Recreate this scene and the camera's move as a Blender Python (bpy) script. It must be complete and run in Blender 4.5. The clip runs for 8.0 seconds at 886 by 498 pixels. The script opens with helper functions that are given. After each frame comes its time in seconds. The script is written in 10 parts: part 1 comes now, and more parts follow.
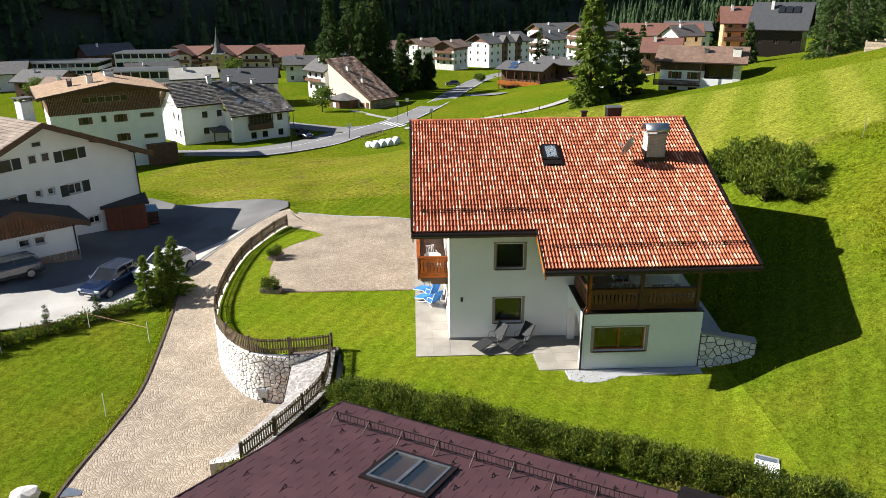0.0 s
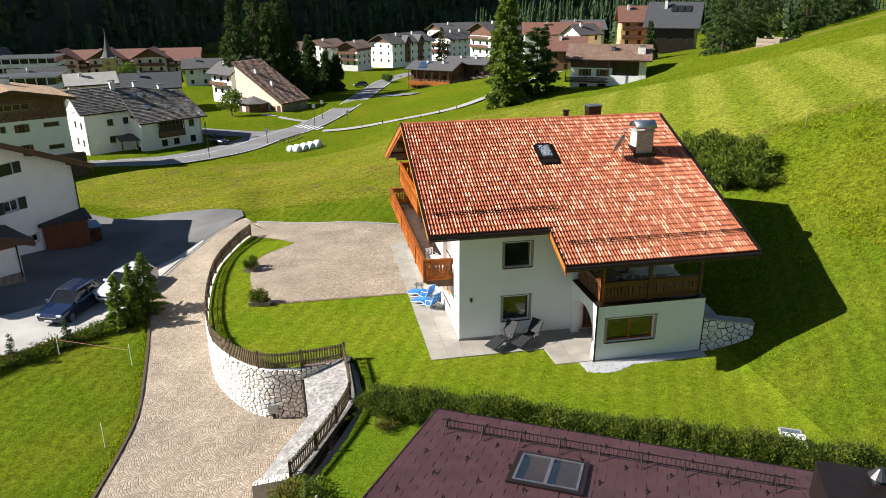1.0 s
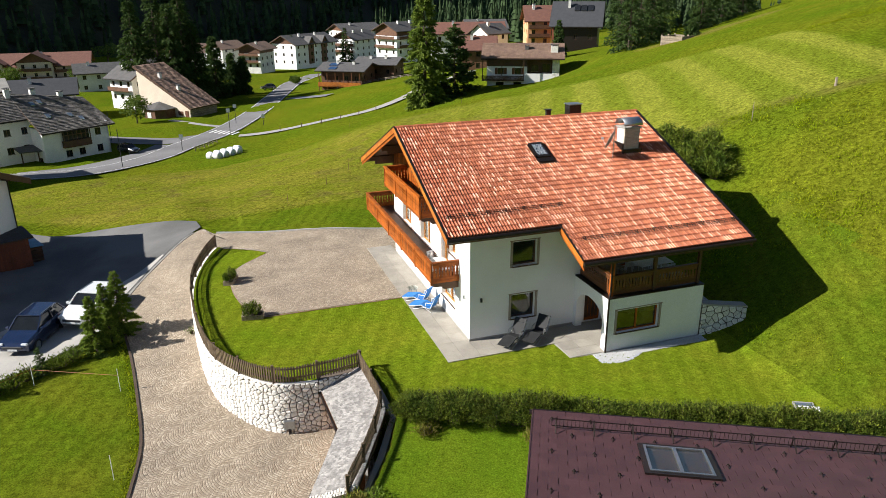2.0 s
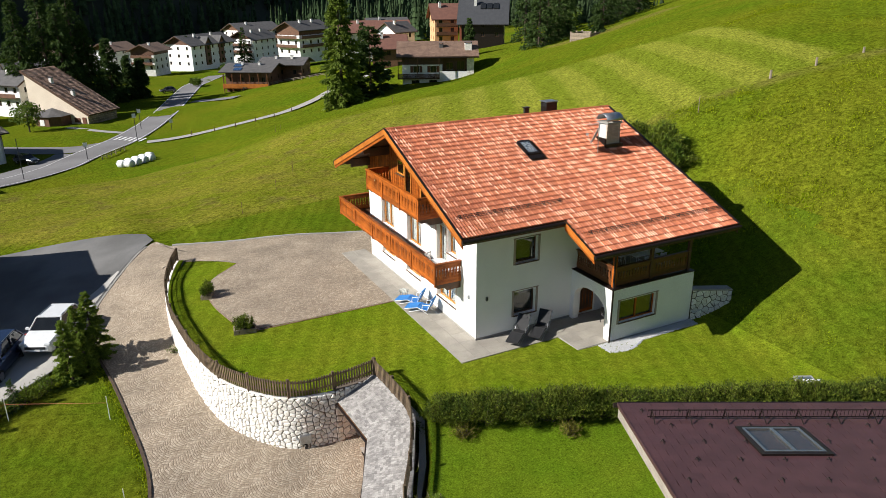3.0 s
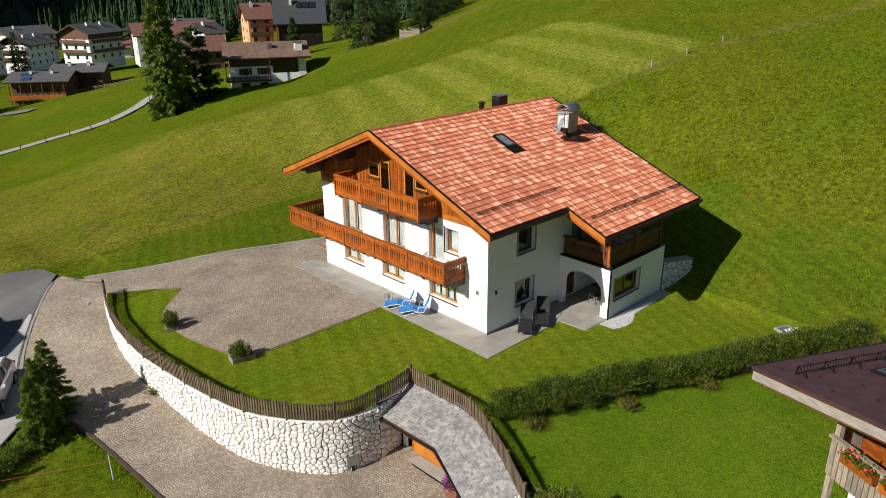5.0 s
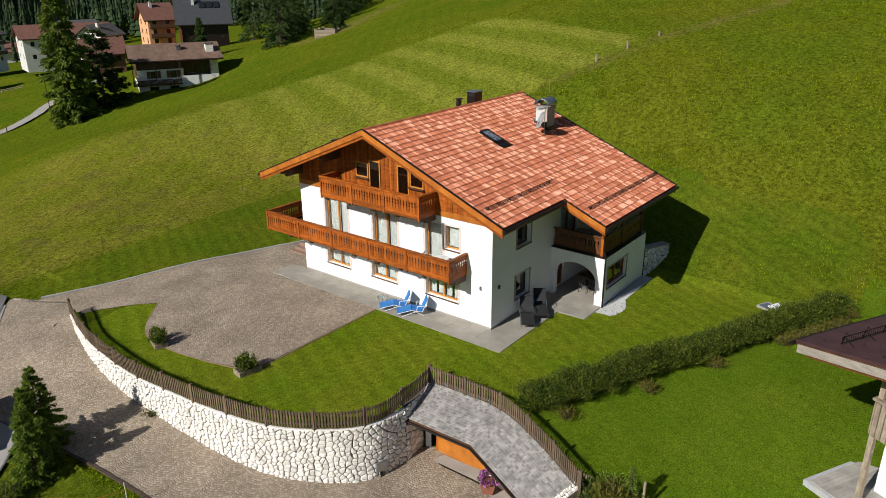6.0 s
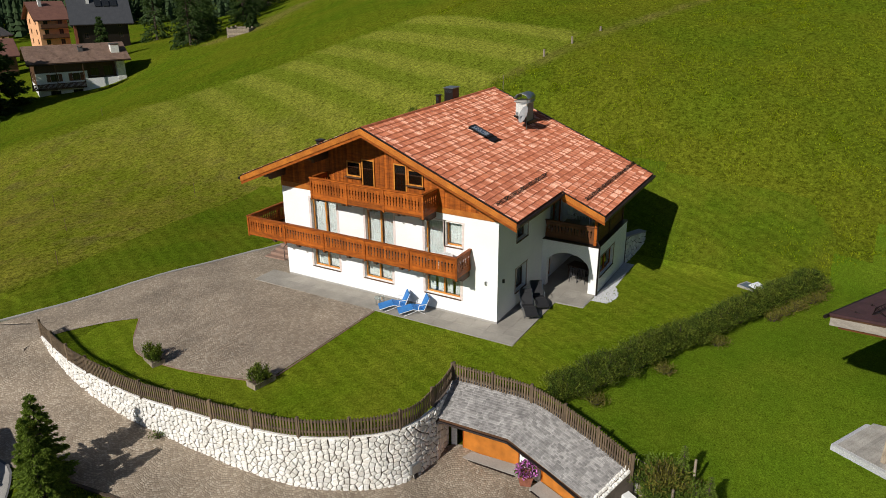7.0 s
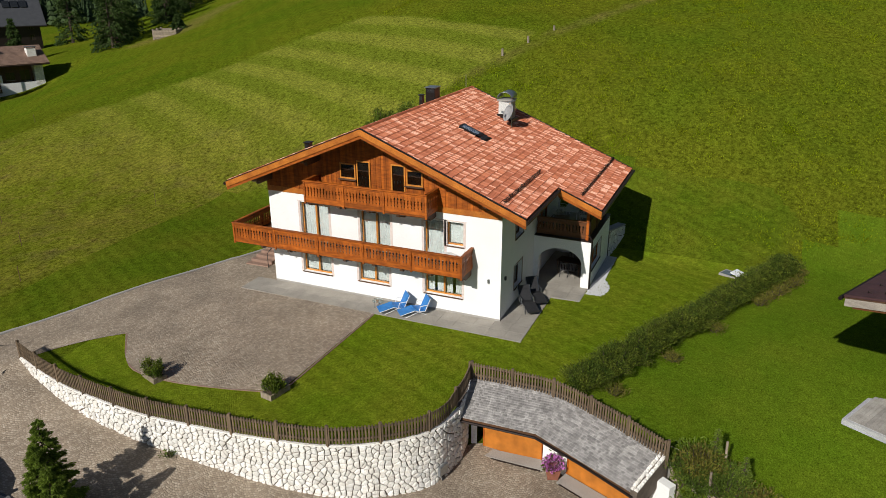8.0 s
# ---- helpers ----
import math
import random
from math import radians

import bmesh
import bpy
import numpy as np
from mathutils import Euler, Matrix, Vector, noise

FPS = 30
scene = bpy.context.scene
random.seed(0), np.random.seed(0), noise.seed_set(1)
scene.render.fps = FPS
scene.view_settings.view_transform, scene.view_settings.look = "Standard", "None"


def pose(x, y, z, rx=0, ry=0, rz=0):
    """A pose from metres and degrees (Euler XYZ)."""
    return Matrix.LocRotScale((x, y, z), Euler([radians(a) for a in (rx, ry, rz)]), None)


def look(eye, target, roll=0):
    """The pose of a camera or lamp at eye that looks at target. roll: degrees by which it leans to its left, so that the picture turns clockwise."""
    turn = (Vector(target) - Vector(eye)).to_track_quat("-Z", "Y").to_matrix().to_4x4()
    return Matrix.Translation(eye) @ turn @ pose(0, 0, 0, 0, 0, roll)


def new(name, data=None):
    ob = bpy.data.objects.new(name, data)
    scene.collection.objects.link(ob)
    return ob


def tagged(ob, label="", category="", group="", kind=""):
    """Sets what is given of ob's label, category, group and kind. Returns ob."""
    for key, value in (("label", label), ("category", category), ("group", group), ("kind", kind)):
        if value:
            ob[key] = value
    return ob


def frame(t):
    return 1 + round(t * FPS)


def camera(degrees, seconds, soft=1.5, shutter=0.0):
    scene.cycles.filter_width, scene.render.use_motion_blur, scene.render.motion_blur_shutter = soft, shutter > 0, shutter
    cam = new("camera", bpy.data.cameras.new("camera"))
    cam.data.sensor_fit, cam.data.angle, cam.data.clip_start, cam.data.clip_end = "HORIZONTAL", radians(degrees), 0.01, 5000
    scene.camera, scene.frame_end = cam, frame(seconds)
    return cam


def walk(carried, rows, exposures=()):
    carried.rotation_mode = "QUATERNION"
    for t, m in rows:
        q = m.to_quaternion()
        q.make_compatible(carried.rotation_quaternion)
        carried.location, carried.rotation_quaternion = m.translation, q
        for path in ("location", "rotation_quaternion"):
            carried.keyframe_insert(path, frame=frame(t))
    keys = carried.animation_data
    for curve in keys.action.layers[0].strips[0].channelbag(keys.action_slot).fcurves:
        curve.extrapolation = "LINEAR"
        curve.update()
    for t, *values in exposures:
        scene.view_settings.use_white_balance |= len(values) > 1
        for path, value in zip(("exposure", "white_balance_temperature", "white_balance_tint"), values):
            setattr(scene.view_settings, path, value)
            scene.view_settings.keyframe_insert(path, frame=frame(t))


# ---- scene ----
cam = camera(63.7, 8.0, soft=0.5)
PATH = [
    (0, (-1.506, -30.851, 16.082), (-1.432, -28.976, 15.389), -0.4),
    (0.5, (-3.97, -30.732, 16.201), (-3.76, -28.868, 15.507), -0.4),
    (1, (-6.496, -30.332, 16.256), (-6.148, -28.489, 15.561), -0.4),
    (1.5, (-8.95, -29.755, 16.329), (-8.47, -27.943, 15.634), -0.4),
    (3, (-15.712, -26.942, 16.519), (-14.851, -25.279, 15.815), -0.4),
    (3.5, (-17.715, -25.555, 16.529), (-16.734, -23.961, 15.823), -0.4),
    (4, (-19.66, -24.178, 16.526), (-18.566, -22.661, 15.818), -0.4),
    (4.5, (-21.515, -22.707, 16.5), (-20.317, -21.271, 15.791), -0.4),
    (6, (-26.276, -17.574, 16.352), (-24.804, -16.423, 15.638), -0.5),
    (6.5, (-27.529, -15.558, 16.288), (-25.981, -14.515, 15.571), -0.5),
    (7, (-28.798, -13.533, 16.276), (-27.181, -12.602, 15.555), -0.4),
    (7.5, (-29.864, -11.506, 16.199), (-28.186, -10.688, 15.48), -0.3),
    (8, (-30.424, -10.098, 16.196), (-28.712, -9.357, 15.477), -0.2),
]
walk(cam, [(t, look(eye, target, roll)) for t, eye, target, roll in PATH], [(0, 1.14), (1.5, 0.91), (3.5, 0.5), (4.5, 0.33), (6, 0.03), (8, -0.16)])

# ---- light: a clear sky and a sun from west by north ----
SUN_ELEV, SUN_AZ = radians(34), radians(279)
sky_world = bpy.data.worlds.new("sky")
scene.world = sky_world
sky_world.use_nodes = True
_wn = sky_world.node_tree
_sky = _wn.nodes.new("ShaderNodeTexSky")
_sky.sky_type, _sky.sun_disc = "NISHITA", False
_sky.sun_elevation, _sky.sun_rotation = SUN_ELEV, SUN_AZ
_sky.altitude = 1600
_wn.links.new(_sky.outputs[0], _wn.nodes["Background"].inputs[0])
_wn.nodes["Background"].inputs[1].default_value = 0.05
sun_data = bpy.data.lights.new("sun", "SUN")
sun_data.energy, sun_data.angle, sun_data.color = 5.0, radians(0.53), (1.0, 0.965, 0.9)
sun_lamp = new("sun", sun_data)
_sun_from = Vector((math.sin(SUN_AZ) * math.cos(SUN_ELEV), math.cos(SUN_AZ) * math.cos(SUN_ELEV), math.sin(SUN_ELEV)))
sun_lamp.matrix_basis = look(_sun_from * 60, (0, 0, 0))


# ---- materials ----
def mat(name, c1, c2=None, scale=4.0, fine=40.0, rough=0.8, bump=0.2, metal=0.0, rand=0.0, island=False, stretch=(1, 1, 1), dist=0.02, spots=None, spec=0.5, coat=0.0, thin=0.0, crest=None):
    """A surface with two scales of colour variation and fine relief; rand: brightness spread from piece to piece."""
    m = bpy.data.materials.new(name)
    m.use_nodes = True
    nt = m.node_tree
    N, L = nt.nodes, nt.links
    p = N["Principled BSDF"]
    p.inputs["Roughness"].default_value = rough
    p.inputs["Metallic"].default_value = metal
    p.inputs["Specular IOR Level"].default_value = spec
    p.inputs["Coat Weight"].default_value = coat
    c2 = c2 or tuple(v * 0.75 for v in c1)
    tc = N.new("ShaderNodeTexCoord")
    mp = N.new("ShaderNodeMapping")
    mp.inputs["Scale"].default_value = stretch
    L.new(tc.outputs["Object"], mp.inputs[0])
    n1 = N.new("ShaderNodeTexNoise")
    n1.inputs["Scale"].default_value, n1.inputs["Detail"].default_value = scale, 4
    n2 = N.new("ShaderNodeTexNoise")
    n2.inputs["Scale"].default_value, n2.inputs["Detail"].default_value = fine, 3
    L.new(mp.outputs[0], n1.inputs["Vector"])
    L.new(mp.outputs[0], n2.inputs["Vector"])
    r1 = N.new("ShaderNodeMapRange")
    r1.inputs[1].default_value, r1.inputs[2].default_value = 0.35, 0.65
    L.new(n1.outputs["Fac"], r1.inputs[0])
    mx = N.new("ShaderNodeMix")
    mx.data_type = "RGBA"
    mx.inputs["A"].default_value, mx.inputs["B"].default_value = (*c1, 1), (*c2, 1)
    L.new(r1.outputs[0], mx.inputs["Factor"])
    out = mx.outputs["Result"]
    mm = N.new("ShaderNodeMapRange")
    mm.inputs[1].default_value, mm.inputs[2].default_value, mm.inputs[3].default_value, mm.inputs[4].default_value = 0.3, 0.7, 0.8, 1.2
    L.new(n2.outputs["Fac"], mm.inputs[0])
    val = mm.outputs[0]
    if rand:
        if island:
            rn = N.new("ShaderNodeNewGeometry").outputs["Random Per Island"]
        else:
            rn = N.new("ShaderNodeObjectInfo").outputs["Random"]
        rr = N.new("ShaderNodeMapRange")
        rr.inputs[3].default_value, rr.inputs[4].default_value = 1 - rand, 1 + rand
        L.new(rn, rr.inputs[0])
        mu = N.new("ShaderNodeMath")
        mu.operation = "MULTIPLY"
        L.new(val, mu.inputs[0]), L.new(rr.outputs[0], mu.inputs[1])
        val = mu.outputs[0]
        if spots:
            ramp = N.new("ShaderNodeValToRGB")
            els = ramp.color_ramp.elements
            ramp.color_ramp.interpolation = "CONSTANT"
            els[0].position, els[0].color = 0.0, (*spots[0][1], 1)
            els[1].position, els[1].color = spots[1][0], (*spots[1][1], 1)
            for pos, col in spots[2:]:
                e = els.new(pos)
                e.color = (*col, 1)
            L.new(rn, ramp.inputs[0])
            mx2 = N.new("ShaderNodeMix")
            mx2.data_type, mx2.blend_type = "RGBA", "MULTIPLY"
            mx2.inputs["Factor"].default_value = 1
            L.new(out, mx2.inputs["A"]), L.new(ramp.outputs[0], mx2.inputs["B"])
            out = mx2.outputs["Result"]
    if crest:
        # sun sheen painted on tile crowns, and pale mottles, stronger on some than others
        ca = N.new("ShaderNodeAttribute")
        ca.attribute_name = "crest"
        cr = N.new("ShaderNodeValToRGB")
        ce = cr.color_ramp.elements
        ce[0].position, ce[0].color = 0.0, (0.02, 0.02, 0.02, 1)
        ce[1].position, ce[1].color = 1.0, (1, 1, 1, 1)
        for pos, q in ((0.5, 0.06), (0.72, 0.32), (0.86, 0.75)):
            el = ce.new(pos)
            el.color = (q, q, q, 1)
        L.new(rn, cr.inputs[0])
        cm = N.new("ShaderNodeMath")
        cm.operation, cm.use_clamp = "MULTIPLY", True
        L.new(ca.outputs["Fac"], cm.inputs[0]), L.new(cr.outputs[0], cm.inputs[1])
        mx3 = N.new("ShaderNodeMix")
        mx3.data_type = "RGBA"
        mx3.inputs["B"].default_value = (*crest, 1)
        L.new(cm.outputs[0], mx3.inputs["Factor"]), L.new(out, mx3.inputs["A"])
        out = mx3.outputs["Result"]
    sc = N.new("ShaderNodeVectorMath")
    sc.operation = "SCALE"
    L.new(out, sc.inputs[0]), L.new(val, sc.inputs["Scale"])
    L.new(sc.outputs[0], p.inputs["Base Color"])
    if thin:
        tl, ms = N.new("ShaderNodeBsdfTranslucent"), N.new("ShaderNodeMixShader")
        ms.inputs[0].default_value = thin
        L.new(sc.outputs[0], tl.inputs["Color"])
        L.new(p.outputs[0], ms.inputs[1]), L.new(tl.outputs[0], ms.inputs[2])
        L.new(ms.outputs[0], N["Material Output"].inputs[0])
    if bump:
        bp = N.new("ShaderNodeBump")
        bp.inputs["Strength"].default_value, bp.inputs["Distance"].default_value = bump, dist
        L.new(n2.outputs["Fac"], bp.inputs["Height"])
        L.new(bp.outputs[0], p.inputs["Normal"])
    return m


def glass_mat(name, tint=(0.9, 0.95, 0.95), rough=0.02, gloss=0.06):
    m = bpy.data.materials.new(name)
    m.use_nodes = True
    N, L = m.node_tree.nodes, m.node_tree.links
    N.remove(N["Principled BSDF"])
    tr, gl, mx, fr = N.new("ShaderNodeBsdfTransparent"), N.new("ShaderNodeBsdfGlossy"), N.new("ShaderNodeMixShader"), N.new("ShaderNodeLayerWeight")
    tr.inputs[0].default_value = (*tint, 1)
    gl.inputs["Roughness"].default_value = rough
    fr.inputs[0].default_value = 0.12
    add = N.new("ShaderNodeMath")
    add.operation, add.use_clamp = "ADD", True
    add.inputs[1].default_value = gloss
    L.new(fr.outputs["Facing"], add.inputs[0])
    L.new(add.outputs[0], mx.inputs[0]), L.new(tr.outputs[0], mx.inputs[1]), L.new(gl.outputs[0], mx.inputs[2])
    L.new(mx.outputs[0], N["Material Output"].inputs[0])
    return m


def grass_mat(name, lush, dry, patch=0.12, mow=0.0, mow_dir=0.0, mow_w=1.1, blades=22.0, mown=False, clumps=3.0, depth=0.3):
    """Turf: dry patches, blade-scale speckle and, where mown, faint parallel strips."""
    m = bpy.data.materials.new(name)
    m.use_nodes = True
    N, L = m.node_tree.nodes, m.node_tree.links
    p = N["Principled BSDF"]
    p.inputs["Roughness"].default_value = 0.85
    p.inputs["Specular IOR Level"].default_value = 0.0
    tc = N.new("ShaderNodeTexCoord")

    def noise_node(s, d, r=0.55):
        n = N.new("ShaderNodeTexNoise")
        n.inputs["Scale"].default_value, n.inputs["Detail"].default_value, n.inputs["Roughness"].default_value = s, d, r
        L.new(tc.outputs["Object"], n.inputs["Vector"])
        return n.outputs["Fac"]

    def remap(v, a, b, c, d):
        r = N.new("ShaderNodeMapRange")
        for i, q in enumerate((a, b, c, d)):
            r.inputs[i + 1].default_value = q
        L.new(v, r.inputs[0])
        return r.outputs[0]

    def mix(f, a, b, blend="MIX"):
        x = N.new("ShaderNodeMix")
        x.data_type, x.blend_type = "RGBA", blend
        for sock, q in (("Factor", f), ("A", a), ("B", b)):
            if isinstance(q, (tuple, float, int)):
                x.inputs[sock].default_value = (*q, 1) if isinstance(q, tuple) else q
            else:
                L.new(q, x.inputs[sock])
        return x.outputs["Result"]

    col = mix(remap(noise_node(patch, 6, 0.6), 0.38, 0.66, 0, 1), lush, dry)
    if mown:
        # a freshly cut field with alternating strips
        at = N.new("ShaderNodeAttribute")
        at.attribute_name = "mown"
        fm = N.new("ShaderNodeMapping")
        fm.inputs["Rotation"].default_value = (0, 0, radians(27))
        L.new(tc.outputs["Object"], fm.inputs[0])
        fw = N.new("ShaderNodeTexWave")
        fw.inputs["Scale"].default_value, fw.inputs["Distortion"].default_value, fw.inputs["Detail"].default_value = 0.314 / 5.2, 0.8, 2
        L.new(fm.outputs[0], fw.inputs["Vector"])
        up = N.new("ShaderNodeSeparateXYZ")
        L.new(tc.outputs["Object"], up.inputs[0])
        high = remap(up.outputs[0], 10, 30, 0, 1)
        cut = mix(remap(fw.outputs["Fac"], 0.25, 0.75, 0, 1), (0.140, 0.172, 0.016), (0.200, 0.216, 0.028))
        after = mix(remap(noise_node(0.09, 5, 0.65), 0.4, 0.62, 0, 1), (0.140, 0.162, 0.013), (0.190, 0.180, 0.024))
        after = mix(remap(noise_node(0.55, 6, 0.7), 0.5, 0.72, 0, 0.8), after, (0.172, 0.132, 0.034))
        after = mix(remap(noise_node(0.23, 4, 0.6), 0.56, 0.7, 0, 0.5), after, (0.115, 0.085, 0.036))
        strip = mix(high, after, cut)
        col = mix(at.outputs["Fac"], col, strip)
        wt = N.new("ShaderNodeAttribute")
        wt.attribute_name = "worn"
        col = mix(wt.outputs["Fac"], col, (0.17, 0.145, 0.035))
    mid = noise_node(0.8, 4)
    col = mix(remap(mid, 0.45, 0.8, 0, 0.3), col, tuple(v * 0.62 for v in lush))
    # clump and blade contrast in the colour, including small shadows among the grass
    clump = noise_node(clumps, 7, 0.74)
    fine = noise_node(blades, 8, 0.82)
    sp = N.new("ShaderNodeVectorMath")
    sp.operation = "SCALE"
    L.new(col, sp.inputs[0]), L.new(remap(fine, 0.3, 0.7, 0.22, 1.78), sp.inputs["Scale"])
    sq = N.new("ShaderNodeVectorMath")
    sq.operation = "SCALE"
    tuft = remap(clump, 0.34, 0.66, 1 - depth, 1 + depth)
    L.new(sp.outputs[0], sq.inputs[0]), L.new(tuft, sq.inputs["Scale"])
    col = sq.outputs[0]
    if mow:
        mp = N.new("ShaderNodeMapping")
        mp.inputs["Rotation"].default_value = (0, 0, mow_dir)
        L.new(tc.outputs["Object"], mp.inputs[0])
        w = N.new("ShaderNodeTexWave")
        w.inputs["Scale"].default_value, w.inputs["Distortion"].default_value, w.inputs["Detail"].default_value = 0.314 / mow_w, 0.6, 1
        L.new(mp.outputs[0], w.inputs["Vector"])
        s2 = N.new("ShaderNodeVectorMath")
        s2.operation = "SCALE"
        L.new(col, s2.inputs[0]), L.new(remap(w.outputs["Fac"], 0.2, 0.8, 1 - mow, 1 + mow), s2.inputs["Scale"])
        col = s2.outputs[0]
    L.new(col, p.inputs["Base Color"])
    bp = N.new("ShaderNodeBump")
    bp.inputs["Strength"].default_value, bp.inputs["Distance"].default_value = 0.9, 0.09
    b2 = N.new("ShaderNodeBump")
    b2.inputs["Strength"].default_value, b2.inputs["Distance"].default_value = 0.6, 0.16 * depth
    L.new(clump, b2.inputs["Height"]), L.new(b2.outputs[0], bp.inputs["Normal"])
    L.new(fine, bp.inputs["Height"]), L.new(bp.outputs[0], p.inputs["Normal"])
    return m


def cobble_mat(name):
    """Small porphyry setts laid in overlapping segmental arcs."""
    m = bpy.data.materials.new(name)
    m.use_nodes = True
    N, L = m.node_tree.nodes, m.node_tree.links
    p = N["Principled BSDF"]
    p.inputs["Roughness"].default_value = 0.75
    tc = N.new("ShaderNodeTexCoord")
    sep = N.new("ShaderNodeSeparateXYZ")
    # the layer's hand: arcs wander a little
    wob = N.new("ShaderNodeTexNoise")
    wob.inputs["Scale"].default_value, wob.inputs["Detail"].default_value = 1.1, 3
    L.new(tc.outputs["Object"], wob.inputs["Vector"])
    wv = N.new("ShaderNodeVectorMath")
    wv.operation = "MULTIPLY_ADD"
    wv.inputs[1].default_value = (0.34, 0.34, 0.0)
    L.new(wob.outputs["Color"], wv.inputs[0]), L.new(tc.outputs["Object"], wv.inputs[2])
    L.new(wv.outputs[0], sep.inputs[0])

    def op(kind, a, b=None):
        n = N.new("ShaderNodeMath")
        n.operation = kind
        for i, q in enumerate((a, b)):
            if q is None:
                continue
            if isinstance(q, (int, float)):
                n.inputs[i].default_value = q
            else:
                L.new(q, n.inputs[i])
        return n.outputs[0]

    ang = radians(-62)
    u = op("ADD", op("MULTIPLY", sep.outputs[0], math.cos(ang)), op("MULTIPLY", sep.outputs[1], math.sin(ang)))
    v = op("SUBTRACT", op("MULTIPLY", sep.outputs[1], math.cos(ang)), op("MULTIPLY", sep.outputs[0], math.sin(ang)))
    W, S = 1.3, 0.115
    uu = op("SUBTRACT", op("FLOORED_MODULO", u, W), W / 2)
    arc = op("SQRT", op("MAXIMUM", op("SUBTRACT", W * W * 0.55, op("MULTIPLY", uu, uu)), 0.01))
    row = op("DIVIDE", op("ADD", v, arc), S)
    rowi = op("FLOOR", row)
    cu = op("ADD", op("DIVIDE", uu, S), op("MULTIPLY", op("FLOORED_MODULO", rowi, 2), 0.5))
    comb = N.new("ShaderNodeCombineXYZ")
    L.new(op("FLOOR", cu), comb.inputs[0]), L.new(rowi, comb.inputs[1]), L.new(op("FLOOR", op("DIVIDE", u, W)), comb.inputs[2])
    wn = N.new("ShaderNodeTexWhiteNoise")
    wn.noise_dimensions = "3D"
    L.new(comb.outputs[0], wn.inputs["Vector"])
    fr = op("ABSOLUTE", op("SUBTRACT", op("FRACT", row), 0.5))
    fc = op("ABSOLUTE", op("SUBTRACT", op("FRACT", cu), 0.5))
    joint = N.new("ShaderNodeMapRange")
    joint.inputs[1].default_value, joint.inputs[2].default_value = 0.30, 0.47
    L.new(op("MAXIMUM", fr, op("SUBTRACT", fc, 0.04)), joint.inputs[0])
    ramp = N.new("ShaderNodeValToRGB")
    els = ramp.color_ramp.elements
    els[0].position, els[0].color = 0.0, (0.255, 0.198, 0.142, 1)
    els[1].position, els[1].color = 1.0, (0.455, 0.382, 0.297, 1)
    e = els.new(0.55)
    e.color = (0.355, 0.287, 0.213, 1)
    L.new(wn.outputs["Value"], ramp.inputs[0])
    mx = N.new("ShaderNodeMix")
    mx.data_type = "RGBA"
    mx.inputs["B"].default_value = (0.23, 0.178, 0.128, 1)
    L.new(joint.outputs[0], mx.inputs["Factor"]), L.new(ramp.outputs[0], mx.inputs["A"])
    n1 = N.new("ShaderNodeTexNoise")
    n1.inputs["Scale"].default_value, n1.inputs["Detail"].default_value = 0.45, 5
    L.new(tc.outputs["Object"], n1.inputs["Vector"])
    r1 = N.new("ShaderNodeMapRange")
    r1.inputs[1].default_value, r1.inputs[2].default_value, r1.inputs[3].default_value, r1.inputs[4].default_value = 0.3, 0.7, 0.78, 1.2
    L.new(n1.outputs["Fac"], r1.inputs[0])
    sc = N.new("ShaderNodeVectorMath")
    sc.operation = "SCALE"
    L.new(mx.outputs["Result"], sc.inputs[0]), L.new(r1.outputs[0], sc.inputs["Scale"])
    L.new(sc.outputs[0], p.inputs["Base Color"])
    bp = N.new("ShaderNodeBump")
    bp.inputs["Strength"].default_value, bp.inputs["Distance"].default_value = 0.6, 0.02
    L.new(op("SUBTRACT", 1.0, joint.outputs[0]), bp.inputs["Height"]), L.new(bp.outputs[0], p.inputs["Normal"])
    return m


PLASTER = mat("white_plaster", (0.86, 0.855, 0.84), (0.81, 0.805, 0.79), 0.8, 60, 0.9, 0.15, dist=0.006)
PLASTER_OLD = mat("aged_plaster", (0.72, 0.71, 0.68), (0.6, 0.59, 0.56), 0.5, 30, 0.92, 0.2)
CREAM = mat("cream_plaster", (0.72, 0.62, 0.5), (0.66, 0.56, 0.45), 0.5, 30, 0.92, 0.2)
YELLOW = mat("yellow_plaster", (0.62, 0.46, 0.16), (0.55, 0.4, 0.14), 0.5, 30, 0.92, 0.1)
WOOD = mat("larch_wood", (0.40, 0.103, 0.010), (0.235, 0.054, 0.006), 2.2, 26, 0.55, 0.25, rand=0.3, stretch=(1, 1, 4), spec=0.3)
# brown wood; on the terrace balustrade it is larch darkened for roof shade
WOOD_BROWN_SHADED = mat("brown_and_shaded_wood", (0.15, 0.05, 0.013), (0.10, 0.033, 0.009), 2.2, 26, 0.5, 0.25, rand=0.22, stretch=(1, 1, 4))
WOOD_LIGHT = mat("golden_larch", (0.50, 0.165, 0.022), (0.36, 0.105, 0.014), 2, 24, 0.45, 0.2, rand=0.12, coat=0.2)
WOOD_GOLD = mat("golden_window_wood", (0.58, 0.235, 0.035), (0.47, 0.17, 0.024), 2, 10, 0.45, 0.1, rand=0.12, coat=0.2)
WOOD_DARK = mat("dark_wood", (0.10, 0.045, 0.02), (0.06, 0.028, 0.014), 2, 24, 0.6, 0.3, rand=0.2)
WOOD_GREY = mat("weathered_wood", (0.33, 0.27, 0.2), (0.21, 0.165, 0.12), 3, 30, 0.85, 0.4, rand=0.25, stretch=(3, 3, 1))
PICKET = mat("fence_wood", (0.16, 0.11, 0.065), (0.095, 0.066, 0.04), 3, 30, 0.85, 0.4, rand=0.3, stretch=(3, 3, 1))
